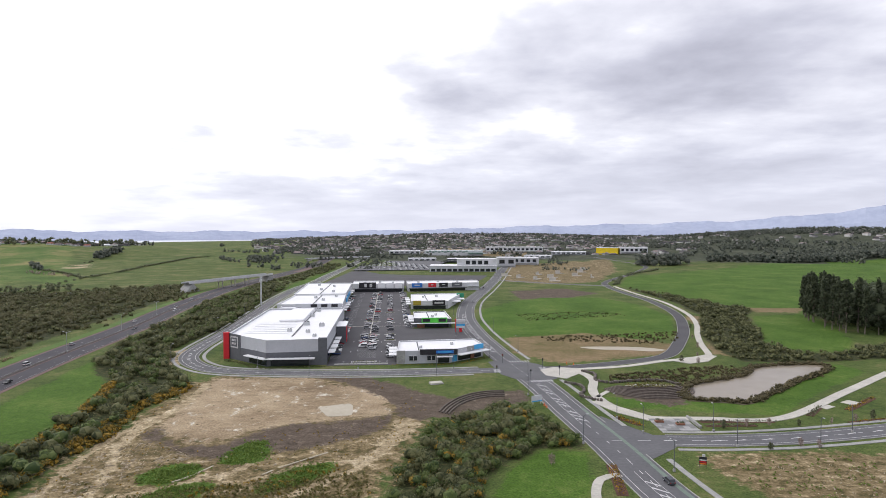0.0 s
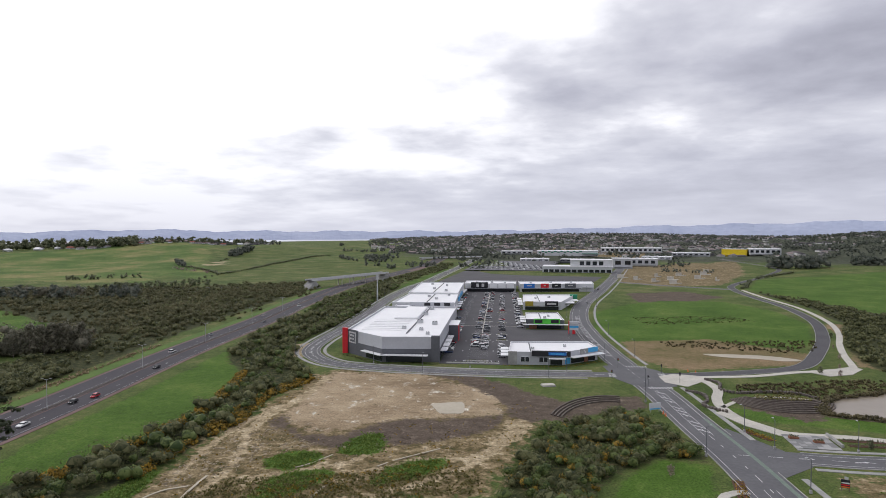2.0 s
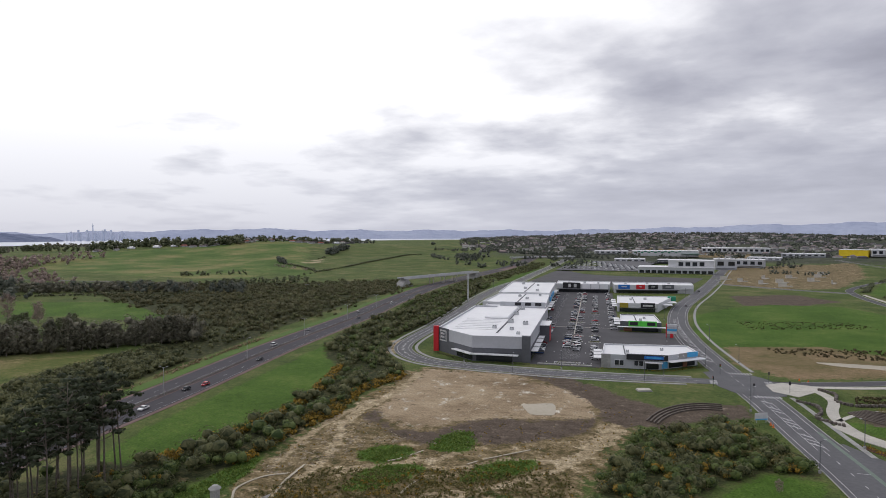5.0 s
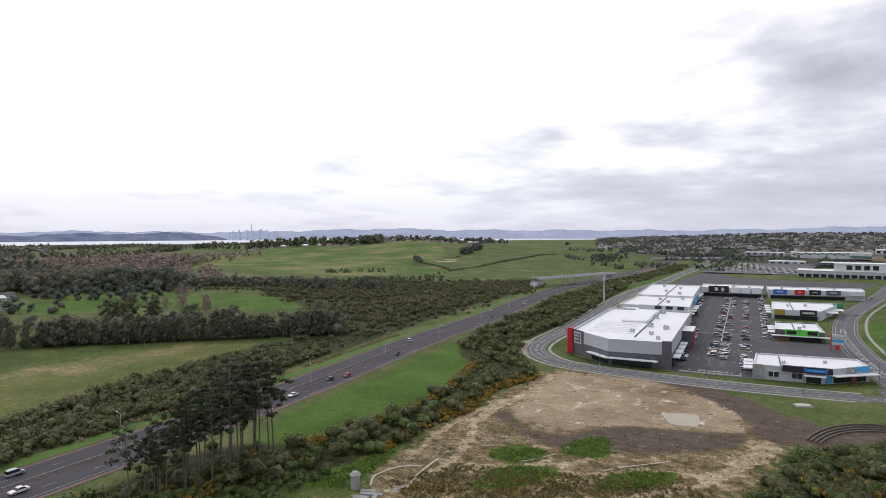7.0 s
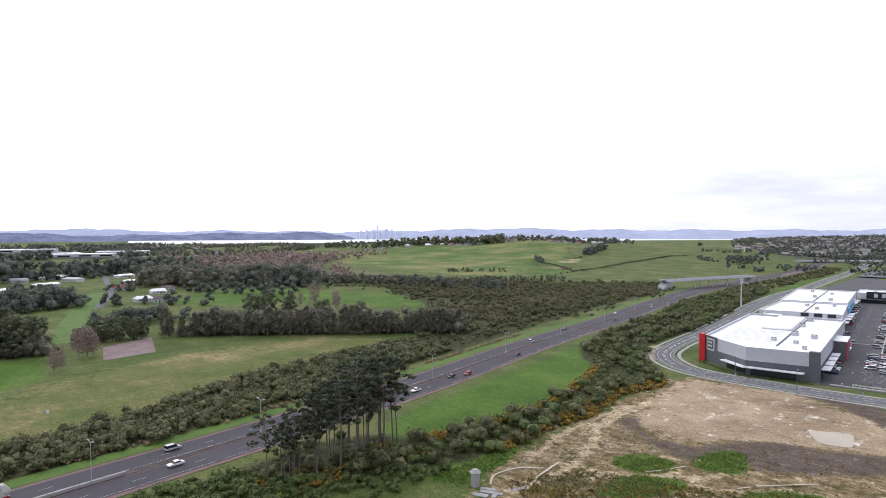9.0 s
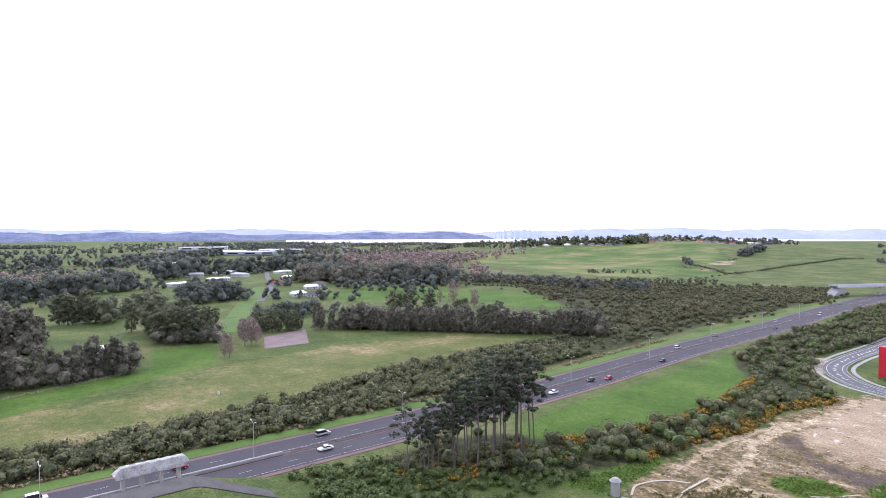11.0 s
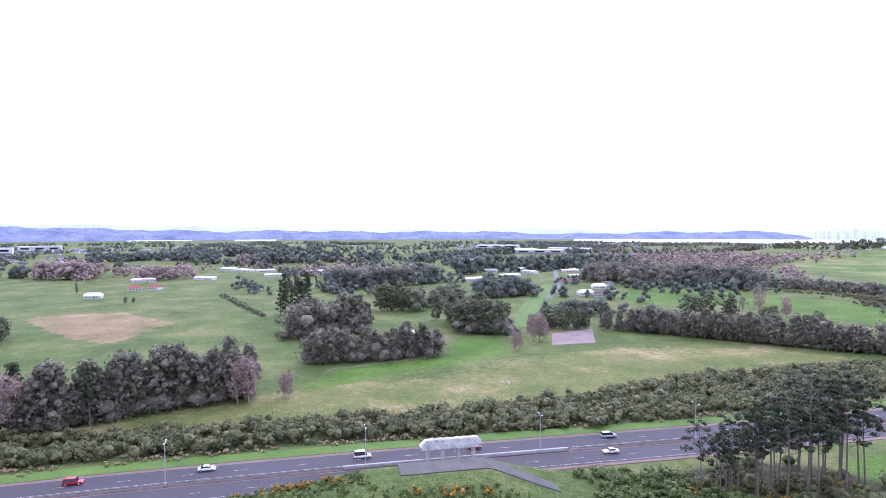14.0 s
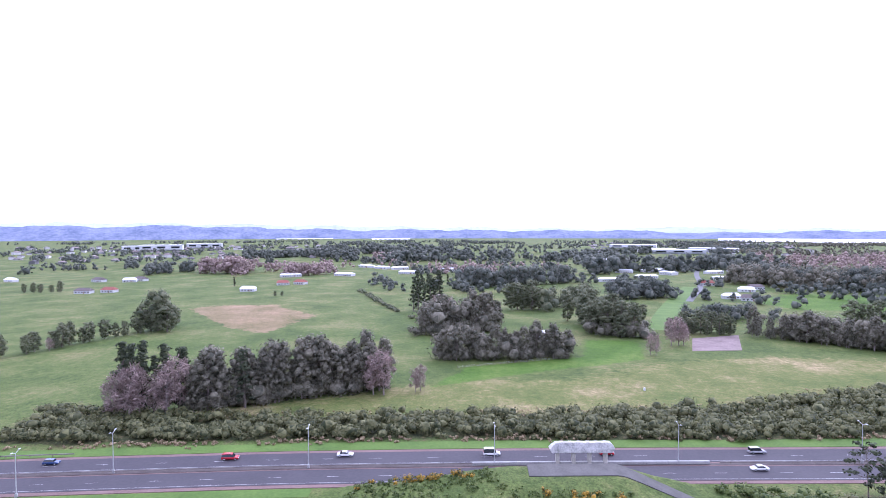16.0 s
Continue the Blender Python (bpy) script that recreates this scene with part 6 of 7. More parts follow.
# hedges and bushes on the green hills
HEDGES = (((-485, 839), (-488, 915), (-504, 1038), (-504, 1143), (-508, 1247), (-494, 1309)), ((-449, 627), (-470, 700), (-474, 760), (-485, 839)), ((-648, 980), (-600, 930), (-560, 905), (-500, 852)), ((-612, 1042), (-637, 1130)),
          ((205, 735), (260, 880), (345, 1000)), ((-640, -120), (-480, -60), (-400, -20)), ((-700, 380), (-560, 460), (-440, 520)))
for hedge in HEDGES:
    pts_ = smooth_line(hedge, 2.4)
    scrub_cover("hedge", [(p[0] + srs.normal(0, 1.3), p[1] + srs.normal(0, 1.3)) for p in pts_ if math.sin(p[0] / 23) + srs.uniform() > -0.2], 1.8, 4.5, 22, 0.9, LEAF_DARK, srs, "straggling dark field hedge")


# ---- pond park ----
POND = [(99, 251), (105, 260), (133, 275), (147, 292), (179, 298), (178, 286), (147, 260), (117, 233), (110, 233), (94, 238)]
bank = tagged(part("pond_bank", sheet(smooth_line([(p[0] + (p[0] - 130) * 0.06, p[1] + (p[1] - 264) * 0.08) for p in POND], 4, True), 0.09, 0.3), material("muddy_bank", (0.06, 0.055, 0.03), (0.13, 0.11, 0.065), 0.3, 0.9, 0.4)),
              "muddy bank round the pond", "bank", kind="structure")
tagged(part("water", sheet(smooth_line(POND, 4, True), 0.13, 0.1), WATER), "still brown stormwater pond", "water", kind="structure")
tagged(part("water", sheet(smooth_line([(76, 344), (92, 345), (109, 343), (121, 335), (112, 331), (100, 335), (88, 336), (80, 339)], 4, True), 0.08, 0.1), PUDDLE), "shallow muddy pool in the paddock", "water", kind="structure")
tagged(part("water", sheet(smooth_line([(-45.6, 226.3), (-41, 229), (-35, 231.4), (-33, 225), (-32.4, 217.1), (-36, 215.6), (-40.4, 215.2), (-43, 220)], 3, True), 0.12, 0.1), PUDDLE), "pale puddle on the earth pad", "water", kind="structure")
prs = np.random.RandomState(8)
edge = smooth_line(POND, 1.2, True)
scrub_cover("reeds", [(p[0] + prs.normal(0.0, 0.9), p[1] + prs.normal(-0.4, 0.9)) for p in edge for _ in range(4)], 0.9, 1.9, 24, 0.42, REED, prs, "dark reeds fringing the pond")
scrub_cover("reeds", scatter([(70, 262), (100, 262), (133, 277), (146, 292), (130, 296), (100, 286), (72, 276)], 330, prs), 0.6, 1.4, 24, 0.5, REED, prs, "brown rushes on the wet slope by the pond")


def footpath(line, width, label):
    ob = thing("pavement", 0, 0, 0, 0)
    part("slab", ribbon(line, width, 0.20, 0.35), CONCRETE, ob)
    bm = bmesh.new()
    L = smooth_line([tuple(p) for p in line], 3.0)
    for i in range(1, len(L) - 1, 2):
        d = Vector(L[i + 1]) - Vector(L[i - 1])
        nrm_ = Vector((-d.y, d.x)).normalized() * width / 2
        a, b = Vector(L[i]) + nrm_, Vector(L[i]) - nrm_
        tube(bm, (a.x, a.y, 0.19), (b.x, b.y, 0.19), 0.03, 0.03, 4)
    part("joint", bm, KERB, ob)["kind"] = "stuff"
    return tagged(ob, label, "path", kind="structure")


footpath(smooth_line([(52, 280), (62, 282), (65, 268), (61, 252), (60, 240), (63, 225), (71, 213.5), (90, 212), (117, 212.5), (160, 246), (203, 281)], 3), 3.8, "wide pale concrete path round the pond")
footpath(smooth_line([(56, 287), (85, 294), (111, 307), (128, 310), (137, 318), (147, 352), (158, 384), (176, 430), (190, 483), (199, 560), (197, 640), (198, 715)], 4), 3.4, "pale concrete path beside the new street")
footpath(smooth_line([(60, 240), (68, 250), (80, 258), (95, 257), (97, 247)], 3), 1.8, "narrow curved concrete path on the terrace")
footpath(smooth_line([(36, 130), (37, 148), (41, 160), (47, 163)], 3), 2.4, "grey footpath below the mown knoll")
tagged(part("pavement", sheet([(46, 276), (45, 287), (52, 293), (66, 290), (62, 280), (54, 270)], 0.17, 0.4), CONCRETE), "pale concrete corner pavement at the crossroads", "pavement", kind="structure")
tagged(part("pavement", sheet([(60, 236), (65, 226), (74, 213), (70, 210), (62, 219), (56, 233)], 0.205, 0.4), CONCRETE), "pale concrete forecourt of the pond park", "pavement", kind="structure")
tagged(part("pavement", sheet([(120, 300), (131, 305), (141, 318), (137, 322), (128, 316), (112, 309)], 0.205, 0.4), CONCRETE), "pale concrete bend of the path", "pavement", kind="structure")
# terraced timber steps of the lookout
def tiers(cx, cy, arcs, a0, a1, label, parent_name="retaining_terrace"):
    """Curved timber edges stepping down a bank; arcs: half widths and top height."""
    o = thing(parent_name, cx, cy, 0, 0)
    for ax, ay, top in arcs:
        n = 36
        line = [(ax * math.cos(radians(a0 + (a1 - a0) * i / n)), ay * math.sin(radians(a0 + (a1 - a0) * i / n))) for i in range(n + 1)]
        part("timber_edge", ribbon(line, 0.55, top, top), TRUNK_DARK, o)
    return tagged(o, label, "retaining wall")


TRUNK_DARK = material("dark_weathered_timber", (0.07, 0.058, 0.050), (0.17, 0.14, 0.12), 0.6, 0.9, 0.4)
look_out = tiers(84, 254, [(12.5 + k * 0.8, 3 + k * 2.0, 1.3 - k * 0.12) for k in range(8)], 186, 352, "curved tiers of dark timber retaining edges by the pond")
leaf_ = part("planting", card_mesh("planting", [(prs.uniform(-9, 10), prs.uniform(-3.5, 2.5), prs.uniform(0.9, 1.7)) for _ in range(700)], 0.5, prs, LEAF_BROOM), None, look_out)
leaf_["kind"] = "stuff"
tiers(22, 205, [(25 - k * 1.2, 44 - k * 2.6, 0.5) for k in range(4)], 160, 84, "stepped dark retaining edges curving round the bank")
# low stone walls
STONE = material("dark_stone_blocks", (0.07, 0.06, 0.055), (0.20, 0.175, 0.155), 0.7, 0.9, 0.5, fine=3)
for line_, lab in ((smooth_line([(66, 266), (71, 262), (82, 265), (94, 265), (99, 258)], 1.2), "low dark stone wall beside the curved path"),
                   (smooth_line([(52, 262), (57, 258), (57, 249), (54, 241), (60, 234)], 1.2), "low dark stone wall at the park entrance"),
                   (smooth_line([(64, 284), (68, 278), (66, 268)], 1.2), "low dark stone wall at the path's bend")):
    w_ = thing("stone_wall", line_[0][0], line_[0][1])
    for i, p in enumerate(line_):
        a_ = prs.uniform(0, 90)
        ob = part("stone", boxes((-0.62, -0.45, 0, 0.62, 0.45, 0.95 + prs.uniform(-0.15, 0.2)), bevel=0.12), STONE, w_)
        ob.location = (p[0] - line_[0][0], p[1] - line_[0][1], 0)
        ob.rotation_euler = (0, 0, radians(a_))
    tagged(w_, lab, "stone wall")
plaza = thing("pavement", 77, 206, 0, 0)
tagged(plaza, "paved plaza with grey slabs beside the side street", "pavement", kind="structure")
slab = boxes((-1.05, -1.05, 0, 1.05, 1.05, 0.2), bevel=0.03)
slab_me = bpy.data.meshes.new("paver")
slab.to_mesh(slab_me)
slab.free()
slab_me.materials.append(material("grey_pavers", (0.20, 0.20, 0.20), (0.36, 0.355, 0.35), 0.3, 0.85, per="OBJECT", spread=0.6))
for i in range(6):
    for j in range(6):
        o = part("paver", slab_me, None, plaza)
        o.location = (-5.5 + i * 2.15, -6 + j * 2.15, 0.02)
for x_, y_, c_ in ((73, 208, 1.2), (79, 205, 1.2)):
    p_ = thing("planter_box", x_, y_)
    part("box", boxes((-1.4, -0.8, 0.2, 1.4, 0.8, 0.8), bevel=0.05), BROWN, p_)
    part("planting", card_mesh("planting", [(prs.uniform(-1.3, 1.3), prs.uniform(-0.7, 0.7), prs.uniform(0.8, 1.3)) for _ in range(50)], 0.4, prs, LEAF_DARK), None, p_)
    tagged(p_, "brown timber planter with low shrubs on the plaza", "planter")
wall_ = tagged(part("low_wall", boxes((84, 201.5, 0, 84.7, 213, 1.0), bevel=0.04), CONCRETE_GREY), "low grey concrete wall at the plaza's edge", "low wall")
BED = material("bark_mulch_bed", (0.06, 0.03, 0.022), (0.14, 0.07, 0.05), 0.6, 0.95, 0.5)
for x0, y0, x1, y1, w_ in ((87, 208.5, 112, 208.5, 2.2), (87, 204, 104, 204.5, 2.0), (128, 215, 138, 226, 2.4), (146, 222, 166, 238, 2.6), (44, 150, 46.5, 170, 3.0), (137, 207, 175, 217, 2.6), (60, 214, 66, 205, 2.6)):
    b_ = thing("planting_bed", x0, y0)
    part("mulch", ribbon([(0, 0), ((x1 - x0) * 0.5, (y1 - y0) * 0.5), (x1 - x0, y1 - y0)], w_, 0.1, 0.2), BED, b_)
    part("planting", card_mesh("planting", [(f * (x1 - x0) + prs.uniform(-w_, w_) * 0.4, f * (y1 - y0) + prs.uniform(-w_, w_) * 0.4, prs.uniform(0.12, 0.75)) for f in prs.uniform(0, 1, 260)], 0.4, prs, LEAF_GORSE if w_ > 2.5 else LEAF_DARK), None, b_)["kind"] = "stuff"
    tagged(b_, "mulched bed with rusty low planting", "planting bed", "planting beds of the park")
for x_, y_ in ((139, 223), (152, 228)):
    tagged(part("pavement", sheet([(x_, y_), (x_ + 5, y_ + 3), (x_ + 2.5, y_ + 7), (x_ - 2.5, y_ + 4)], 0.14, 0.3), CONCRETE), "small pale paved square in the lawn", "pavement", kind="structure")
small_rs = random.Random(3)
for x_, y_ in ((92, 202), (100, 203), (108, 204), (118, 204), (130, 206), (140, 209), (148, 212), (97, 182), (107, 184), (112, 183), (124, 300), (118, 306), (131, 318), (140, 340), (150, 372), (164, 410), (30, 170)):
    plant("broad" if small_rs.random() < 0.4 else "bare", x_, y_, small_rs.uniform(2.2, 3.6), small_rs, "young street trees")

# painted markings of the wide street
mark = tagged(thing("road_marking", 0, 0, 0, 0), "white painted median hatching and arrows on the street", "road marking", kind="structure")
for lo_, hi_, off in ((206, 262, 0.0), (132, 166, 0.2), (330, 480, 1.0)):
    for s in (-1.5, 1.5):
        part("median_line", ribbon(offset_line(span(MAIN, lo_, hi_), off + s), 0.16, 0.10), PAINT, mark)
    for y in np.arange(lo_ + 3, hi_ - 2, 6.0):
        x_, y_, h_ = along(MAIN, y, off)
        bm = bmesh.new()
        box(bm, -2.3, -0.28, 0.095, 2.3, 0.28, 0.105)
        bm.transform(Matrix.Translation((x_, y_, 0)) @ pose(0, 0, 0, 0, 0, h_ + 38))
        part("hatch_bar", bm, PAINT, mark)
part("cycle_lane", ribbon(offset_line(span(MAIN, 140, 226), -5.3), 1.3, 0.10), PAINT_GREEN, mark, "faded green cycle lane")
for x_ in np.arange(72, 150, 9.5):
    i_ = min(range(len(CROSS) - 1), key=lambda k: abs(CROSS[k][0] - x_))
    d_ = CROSS[i_ + 1] - CROSS[i_]
    bm = bmesh.new()
    box(bm, -1.7, -0.22, 0.095, 1.2, 0.22, 0.105)
    v_ = [bm.verts.new(p) for p in ((1.2, -0.6, 0.105), (2.4, 0, 0.105), (1.2, 0.6, 0.105))]
    bm.faces.new(v_)
    bm.transform(Matrix.Translation((*CROSS[i_], 0)) @ pose(0, 0, 0, 0, 0, math.degrees(math.atan2(d_[1], d_[0])) + 8))
    part("arrow", bm, PAINT, mark)
for y in np.arange(292, 470, 6):
    x_, y_, h_ = along(LOOP, y, 0)
    if x_ < -112:
        bm = boxes((-1.6, -0.3, 0.095, 1.6, 0.3, 0.105))
        bm.transform(Matrix.Translation((x_, y_, 0)) @ pose(0, 0, 0, 0, 0, h_ + 30))
        part("hatch_bar", bm, PAINT, mark)

for cx, cy, turn, n_ in ((25, 286, 90, 6), (38, 306, 10, 8), (47, 290, 95, 5), (43, 266, 12, 8)):
    for k in range(n_):
        bm = boxes((k * 1.3 - n_ * 0.65, -1.5, 0.10, k * 1.3 - n_ * 0.65 + 0.55, 1.5, 0.112))
        bm.transform(Matrix.Translation((cx, cy, 0)) @ pose(0, 0, 0, 0, 0, turn))
        part("crossing_bar", bm, PAINT, mark)
for u, v in ((8, 4), (12, 4), (26, 4), (29.5, 4), (10, 30), (26.5, 30), (10, 60), (26, 58), (38, 130), (10, 150), (26.5, 170), (38, 200)):
    x_, y_ = rp(u, v)
    bm = boxes((-0.12, -1.4, 0.112, 0.12, 0.6, 0.124))
    v_ = [bm.verts.new(p) for p in ((-0.5, 0.6, 0.124), (0.5, 0.6, 0.124), (0, 1.6, 0.124))]
    bm.faces.new(v_)
    bm.transform(Matrix.Translation((x_, y_, 0)) @ pose(0, 0, 0, 0, 0, 4.85))
    part("lane_arrow", bm, PAINT, mark)

# traffic signals, boards, cones
sig0 = None
for x_, y_, turn in ((29, 302, 10), (38, 268, 190), (47, 292, 100), (24, 276, 280), (52, 276, 150)):
    if sig0 is None:
        sig0 = thing("traffic_signal", x_, y_, turn, 0.1)
        bm = bmesh.new()
        tube(bm, (0, 0, 0), (0, 0, 4.4), 0.09, 0.08, 8)
        part("pole", bm, WALL_DARK, sig0)
        head_ = part("signal_head", boxes((-0.3, -0.25, 3.2, 0.3, 0.2, 4.6), bevel=0.04), BLACK, sig0)
        for k, m_ in enumerate((LAMP_RED, ORANGE, GREEN_SIGN)):
            bm = bmesh.new()
            tube(bm, (0, -0.26, 4.35 - k * 0.42), (0, -0.34, 4.35 - k * 0.42), 0.15, 0.15, 10)
            part("lens", bm, m_, head_)
        tagged(sig0, "black traffic signal on a slim pole", "traffic signal", "signals of the crossroads")
    else:
        copy_thing(sig0, pose(x_, y_, 0.1, 0, 0, turn))
board = thing("notice_board", 35, 230.5, 25)
part("panel", boxes((-2.3, -0.12, 0.9, 2.3, 0.12, 3.3), bevel=0.04), WALL_WHITE, board)
part("stripe", boxes((-2.2, -0.16, 1.0, 2.2, -0.121, 1.4)), CYAN, board)
for s in (-1.7, 1.7):
    part("post", boxes((s - 0.1, -0.1, 0, s + 0.1, 0.1, 0.9)), STEEL_PALE, board)
tagged(board, "white roadside notice board seen from behind", "sign")
board = thing("advertising_board", 71, 168, -15)
part("panel", boxes((-1.0, -0.1, 0.9, 1.0, 0.1, 3.0), bevel=0.03), BLACK, board)
for k, m_ in enumerate((ORANGE, RED, PAINT)):
    part("panel_band", boxes((-0.9, -0.14, 1.0 + k * 0.5, 0.9, -0.105, 1.3 + k * 0.5)), m_, board)
part("peak", boxes((-0.2, -0.1, 3.0, 0.6, 0.1, 3.7)), PAINT, board)
for s in (-0.8, 0.8):
    part("post", boxes((s - 0.08, -0.08, 0, s + 0.08, 0.08, 0.9)), TRUNK, board)
tagged(board, "dark advertising board with coloured bands on two posts", "sign")
for x_, y_ in ((38, 226), (60, 300), (63, 298), (37.6, 228.5)):
    c_ = thing("traffic_cone", x_, y_)
    bm = bmesh.new()
    tube(bm, (0, 0, 0.05), (0, 0, 1.15), 0.32, 0.06, 10)
    part("cone", bm, ORANGE, c_)
    part("base", boxes((-0.4, -0.4, 0, 0.4, 0.4, 0.06)), ORANGE, c_)
    tagged(c_, "bright orange road works cone beside the kerb", "traffic cone", "road works cones")
slabp = thing("concrete_slab", -3, 262, 20)
part("slab", boxes((-2.6, -1.6, 0, 2.6, 1.6, 0.7), bevel=0.08), CONCRETE, slabp)
part("rim", boxes((-2.9, -1.9, 0, 2.9, 1.9, 0.25), bevel=0.05), CONCRETE_GREY, slabp)
tagged(slabp, "pale concrete chamber slab in rough grass", "slab")

# pump house and culvert at the edge of the earthworks
pump = thing("pump_chamber", -98.5, 121, 15)
bm = bmesh.new()
tube(bm, (0, 0, 0), (0, 0, 3.6), 1.15, 1.15, 14)
part("shaft", bm, CONCRETE_GREY, pump)
bm = bmesh.new()
tube(bm, (0, 0, 3.6), (0, 0, 4.3), 1.5, 0.7, 14)
part("cover", bm, KERB, pump, "grey conical cover")
tagged(pump, "grey concrete pump chamber with a conical cover", "pump chamber")
cul = thing("culvert_apron", -93, 120, 20)
for k, d_ in enumerate(((-2.6, -0.7, 0, 3.2, 0.7, 0.4), (-3, 1.1, 0, 1, 2.4, 0.35), (1.2, -3, 0, 2.3, -1.1, 0.6), (-3.6, -3, 0, 0.2, -1.3, 0.3))):
    part("slab", boxes(d_, bevel=0.06), CONCRETE_GREY, cul)
for k in range(3):
    bm = bmesh.new()
    tube(bm, (4.6, 1.4 + k * 0.7, 0.5), (7.8, 3.6 + k * 0.7, 1.1), 0.09, 0.09, 6)
    part("pipe", bm, PAINT, cul)
tagged(cul, "broken pale concrete culvert apron with pipes", "culvert")
tagged(part("track", ribbon(smooth_line([(-96, 124), (-99, 130), (-97, 138), (-92, 142)], 1.5), 0.6, 0.22, 0.2), PUDDLE), "pale worn drain running to the culvert", "drain", kind="structure")
tagged(part("track", ribbon(smooth_line([(-88, 130), (-90, 138), (-91, 149)], 1.5), 0.7, 0.22, 0.2), PUDDLE), "pale trench across the earthworks", "trench", kind="structure")
for line_ in ([(-33.8, 179.9), (-44.1, 169.1), (-48.3, 163.3)], [(-63.5, 169.6), (-67.7, 161.5), (-70.2, 158.6)], [(-57.8, 147.9), (-58.6, 140)]):
    tagged(part("track", ribbon(smooth_line(line_, 1.5), 0.5, 0.22, 0.2), PUDDLE), "pale washed-out channel across the earthworks", "channel", kind="structure")
trough = thing("water_trough", -251, 68, 0)
bm = bmesh.new()
tube(bm, (0, 0, 0), (0, 0, 1.1), 0.45, 0.40, 12)
part("tank", bm, WALL_WHITE, trough)
part("lid", boxes((-0.3, -0.3, 1.1, 0.3, 0.3, 1.2)), CONCRETE, trough)
tagged(trough, "small white water tank in the pasture", "water tank")

# mud arena beside the farm, and the farm lane
tagged(part("riding_arena", sheet([(-371, 128), (-384, 160), (-336, 142), (-333, 115)], 0.10, 0.3), material("churned_mud", (0.13, 0.095, 0.09), (0.27, 0.21, 0.20), 0.12, 0.9, 0.5)), "churned muddy yard beside the trees", "yard", kind="structure")
make_street(smooth_line([(-560, 190), (-720, 257), (-943, 331), (-1338, 489), (-2042, 763)], 10), 6.5, "straight country lane between fields", centre=False, kerb=False)
tagged(part("grass_lane", ribbon(smooth_line([(-400, 120), (-470, 143), (-600, 196), (-700, 240)], 6), 18, 0.07, 0.2), VERGE_GRASS), "bright green grassed lane between trees", "lane", kind="structure")

# fences: posts along fields
frs = np.random.RandomState(4)
for line_ in (smooth_line([(-287, -8), (-299, 19), (-310, 45)], 3.5),):
    f_ = thing("post_fence", line_[0][0], line_[0][1], 0)
    for i, p in enumerate(line_):
        o = part("post", boxes((-0.09, -0.09, 0, 0.09, 0.09, 1.25)) if i == 0 else post_me, TRUNK if i == 0 else None, f_)
        post_me = o.data
        o.location = (p[0] - line_[0][0], p[1] - line_[0][1], 0)
    for z in (0.5, 0.85, 1.15):
        bm = ribbon([(p[0] - line_[0][0], p[1] - line_[0][1]) for p in line_], 0.03, z, 0.03)
        part("wire", bm, STEEL_PALE, f_)
    tagged(f_, "post and wire farm fence", "fence")


def woods(spots, lo, hi, leaf, label, rs, cards=26, size=0.16):
    """Distant woods: ragged clumps of leaves as one cover."""
    X, Y = np.array([p[0] for p in spots]), np.array([p[1] for p in spots])
    Z = terrain(X, Y)
    pts, nrm, mid, rad = [], [], [], []
    for x, y, z in zip(X, Y, Z):
        h = rs.uniform(lo, hi)
        cen = [(x + rs.normal(0, 0.2) * h, y + rs.normal(0, 0.2) * h, z + h * q) for q in (0.26, 0.52, 0.76)]
        size_of = [h * rs.uniform(0.30, 0.42), h * rs.uniform(0.28, 0.40), h * rs.uniform(0.20, 0.28)]
        p, q = clump_points(rs, cen, size_of, max(3, int(cards * (0.5 if cards < 120 else 0.85)) // 3), 0.9, 0.72)
        pts.append(p)
        nrm.append(q)
        mid += cen
        rad += [r * (0.80 if cards < 120 else 0.70) for r in size_of]
    me = card_mesh("far_woods", np.concatenate(pts), hi * size, rs, leaf, np.concatenate(nrm), 0.7, cores=(mid, np.array(rad) * (0.75 if leaf is TWIG else 1.0), 0.9))
    return tagged(part("far_woods", me, None), label, "woods", kind="stuff")


def far_trees(n, seed, a0, a1, r0, r1, lo, hi, leaf, label, cards=24, belt=9):
    """Trees in short belts and clumps over a sector of the country."""
    rs = np.random.RandomState(seed)
    spots = []
    for _ in range(n // belt):
        a, r = radians(1) * rs.uniform(a0, a1), math.sqrt(rs.uniform(r0 ** 2, r1 ** 2))
        x, y = -math.sin(a) * r, math.cos(a) * r
        t = rs.choice((0.35, 0.35, 1.9, 0.9)) + rs.normal(0, 0.15)
        step = rs.uniform(0.45, 0.75) * hi
        for k in range(int(belt * rs.uniform(0.4, 1.6)) + 1):
            spots.append((x + math.cos(t) * step * k + rs.normal(0, 0.3) * hi, y + math.sin(t) * step * k + rs.normal(0, 0.3) * hi))
    return woods(spots, lo, hi, leaf, label, rs, cards)


def far_stand(x0, y0, x1, y1, n, dep, h, leaf, seed, label):
    rs = np.random.RandomState(seed)
    out = np.array([(x0 + x1) / 2, (y0 + y1) / 2])
    out = out / np.linalg.norm(out)
    spots = []
    for i in range(int(n * 2.3)):
        f, o = rs.uniform(0, 1), rs.uniform(0, dep)
        spots.append((x0 + (x1 - x0) * f + out[0] * o, y0 + (y1 - y0) * f + out[1] * o))
    if math.hypot((x0 + x1) / 2, (y0 + y1) / 2) < 850:
        return woods(spots, h * 0.7, h * 1.1, leaf, label, rs, 230, 0.062)
    return woods(spots, h * 0.75, h * 1.05, leaf, label, rs, 90, 0.10)


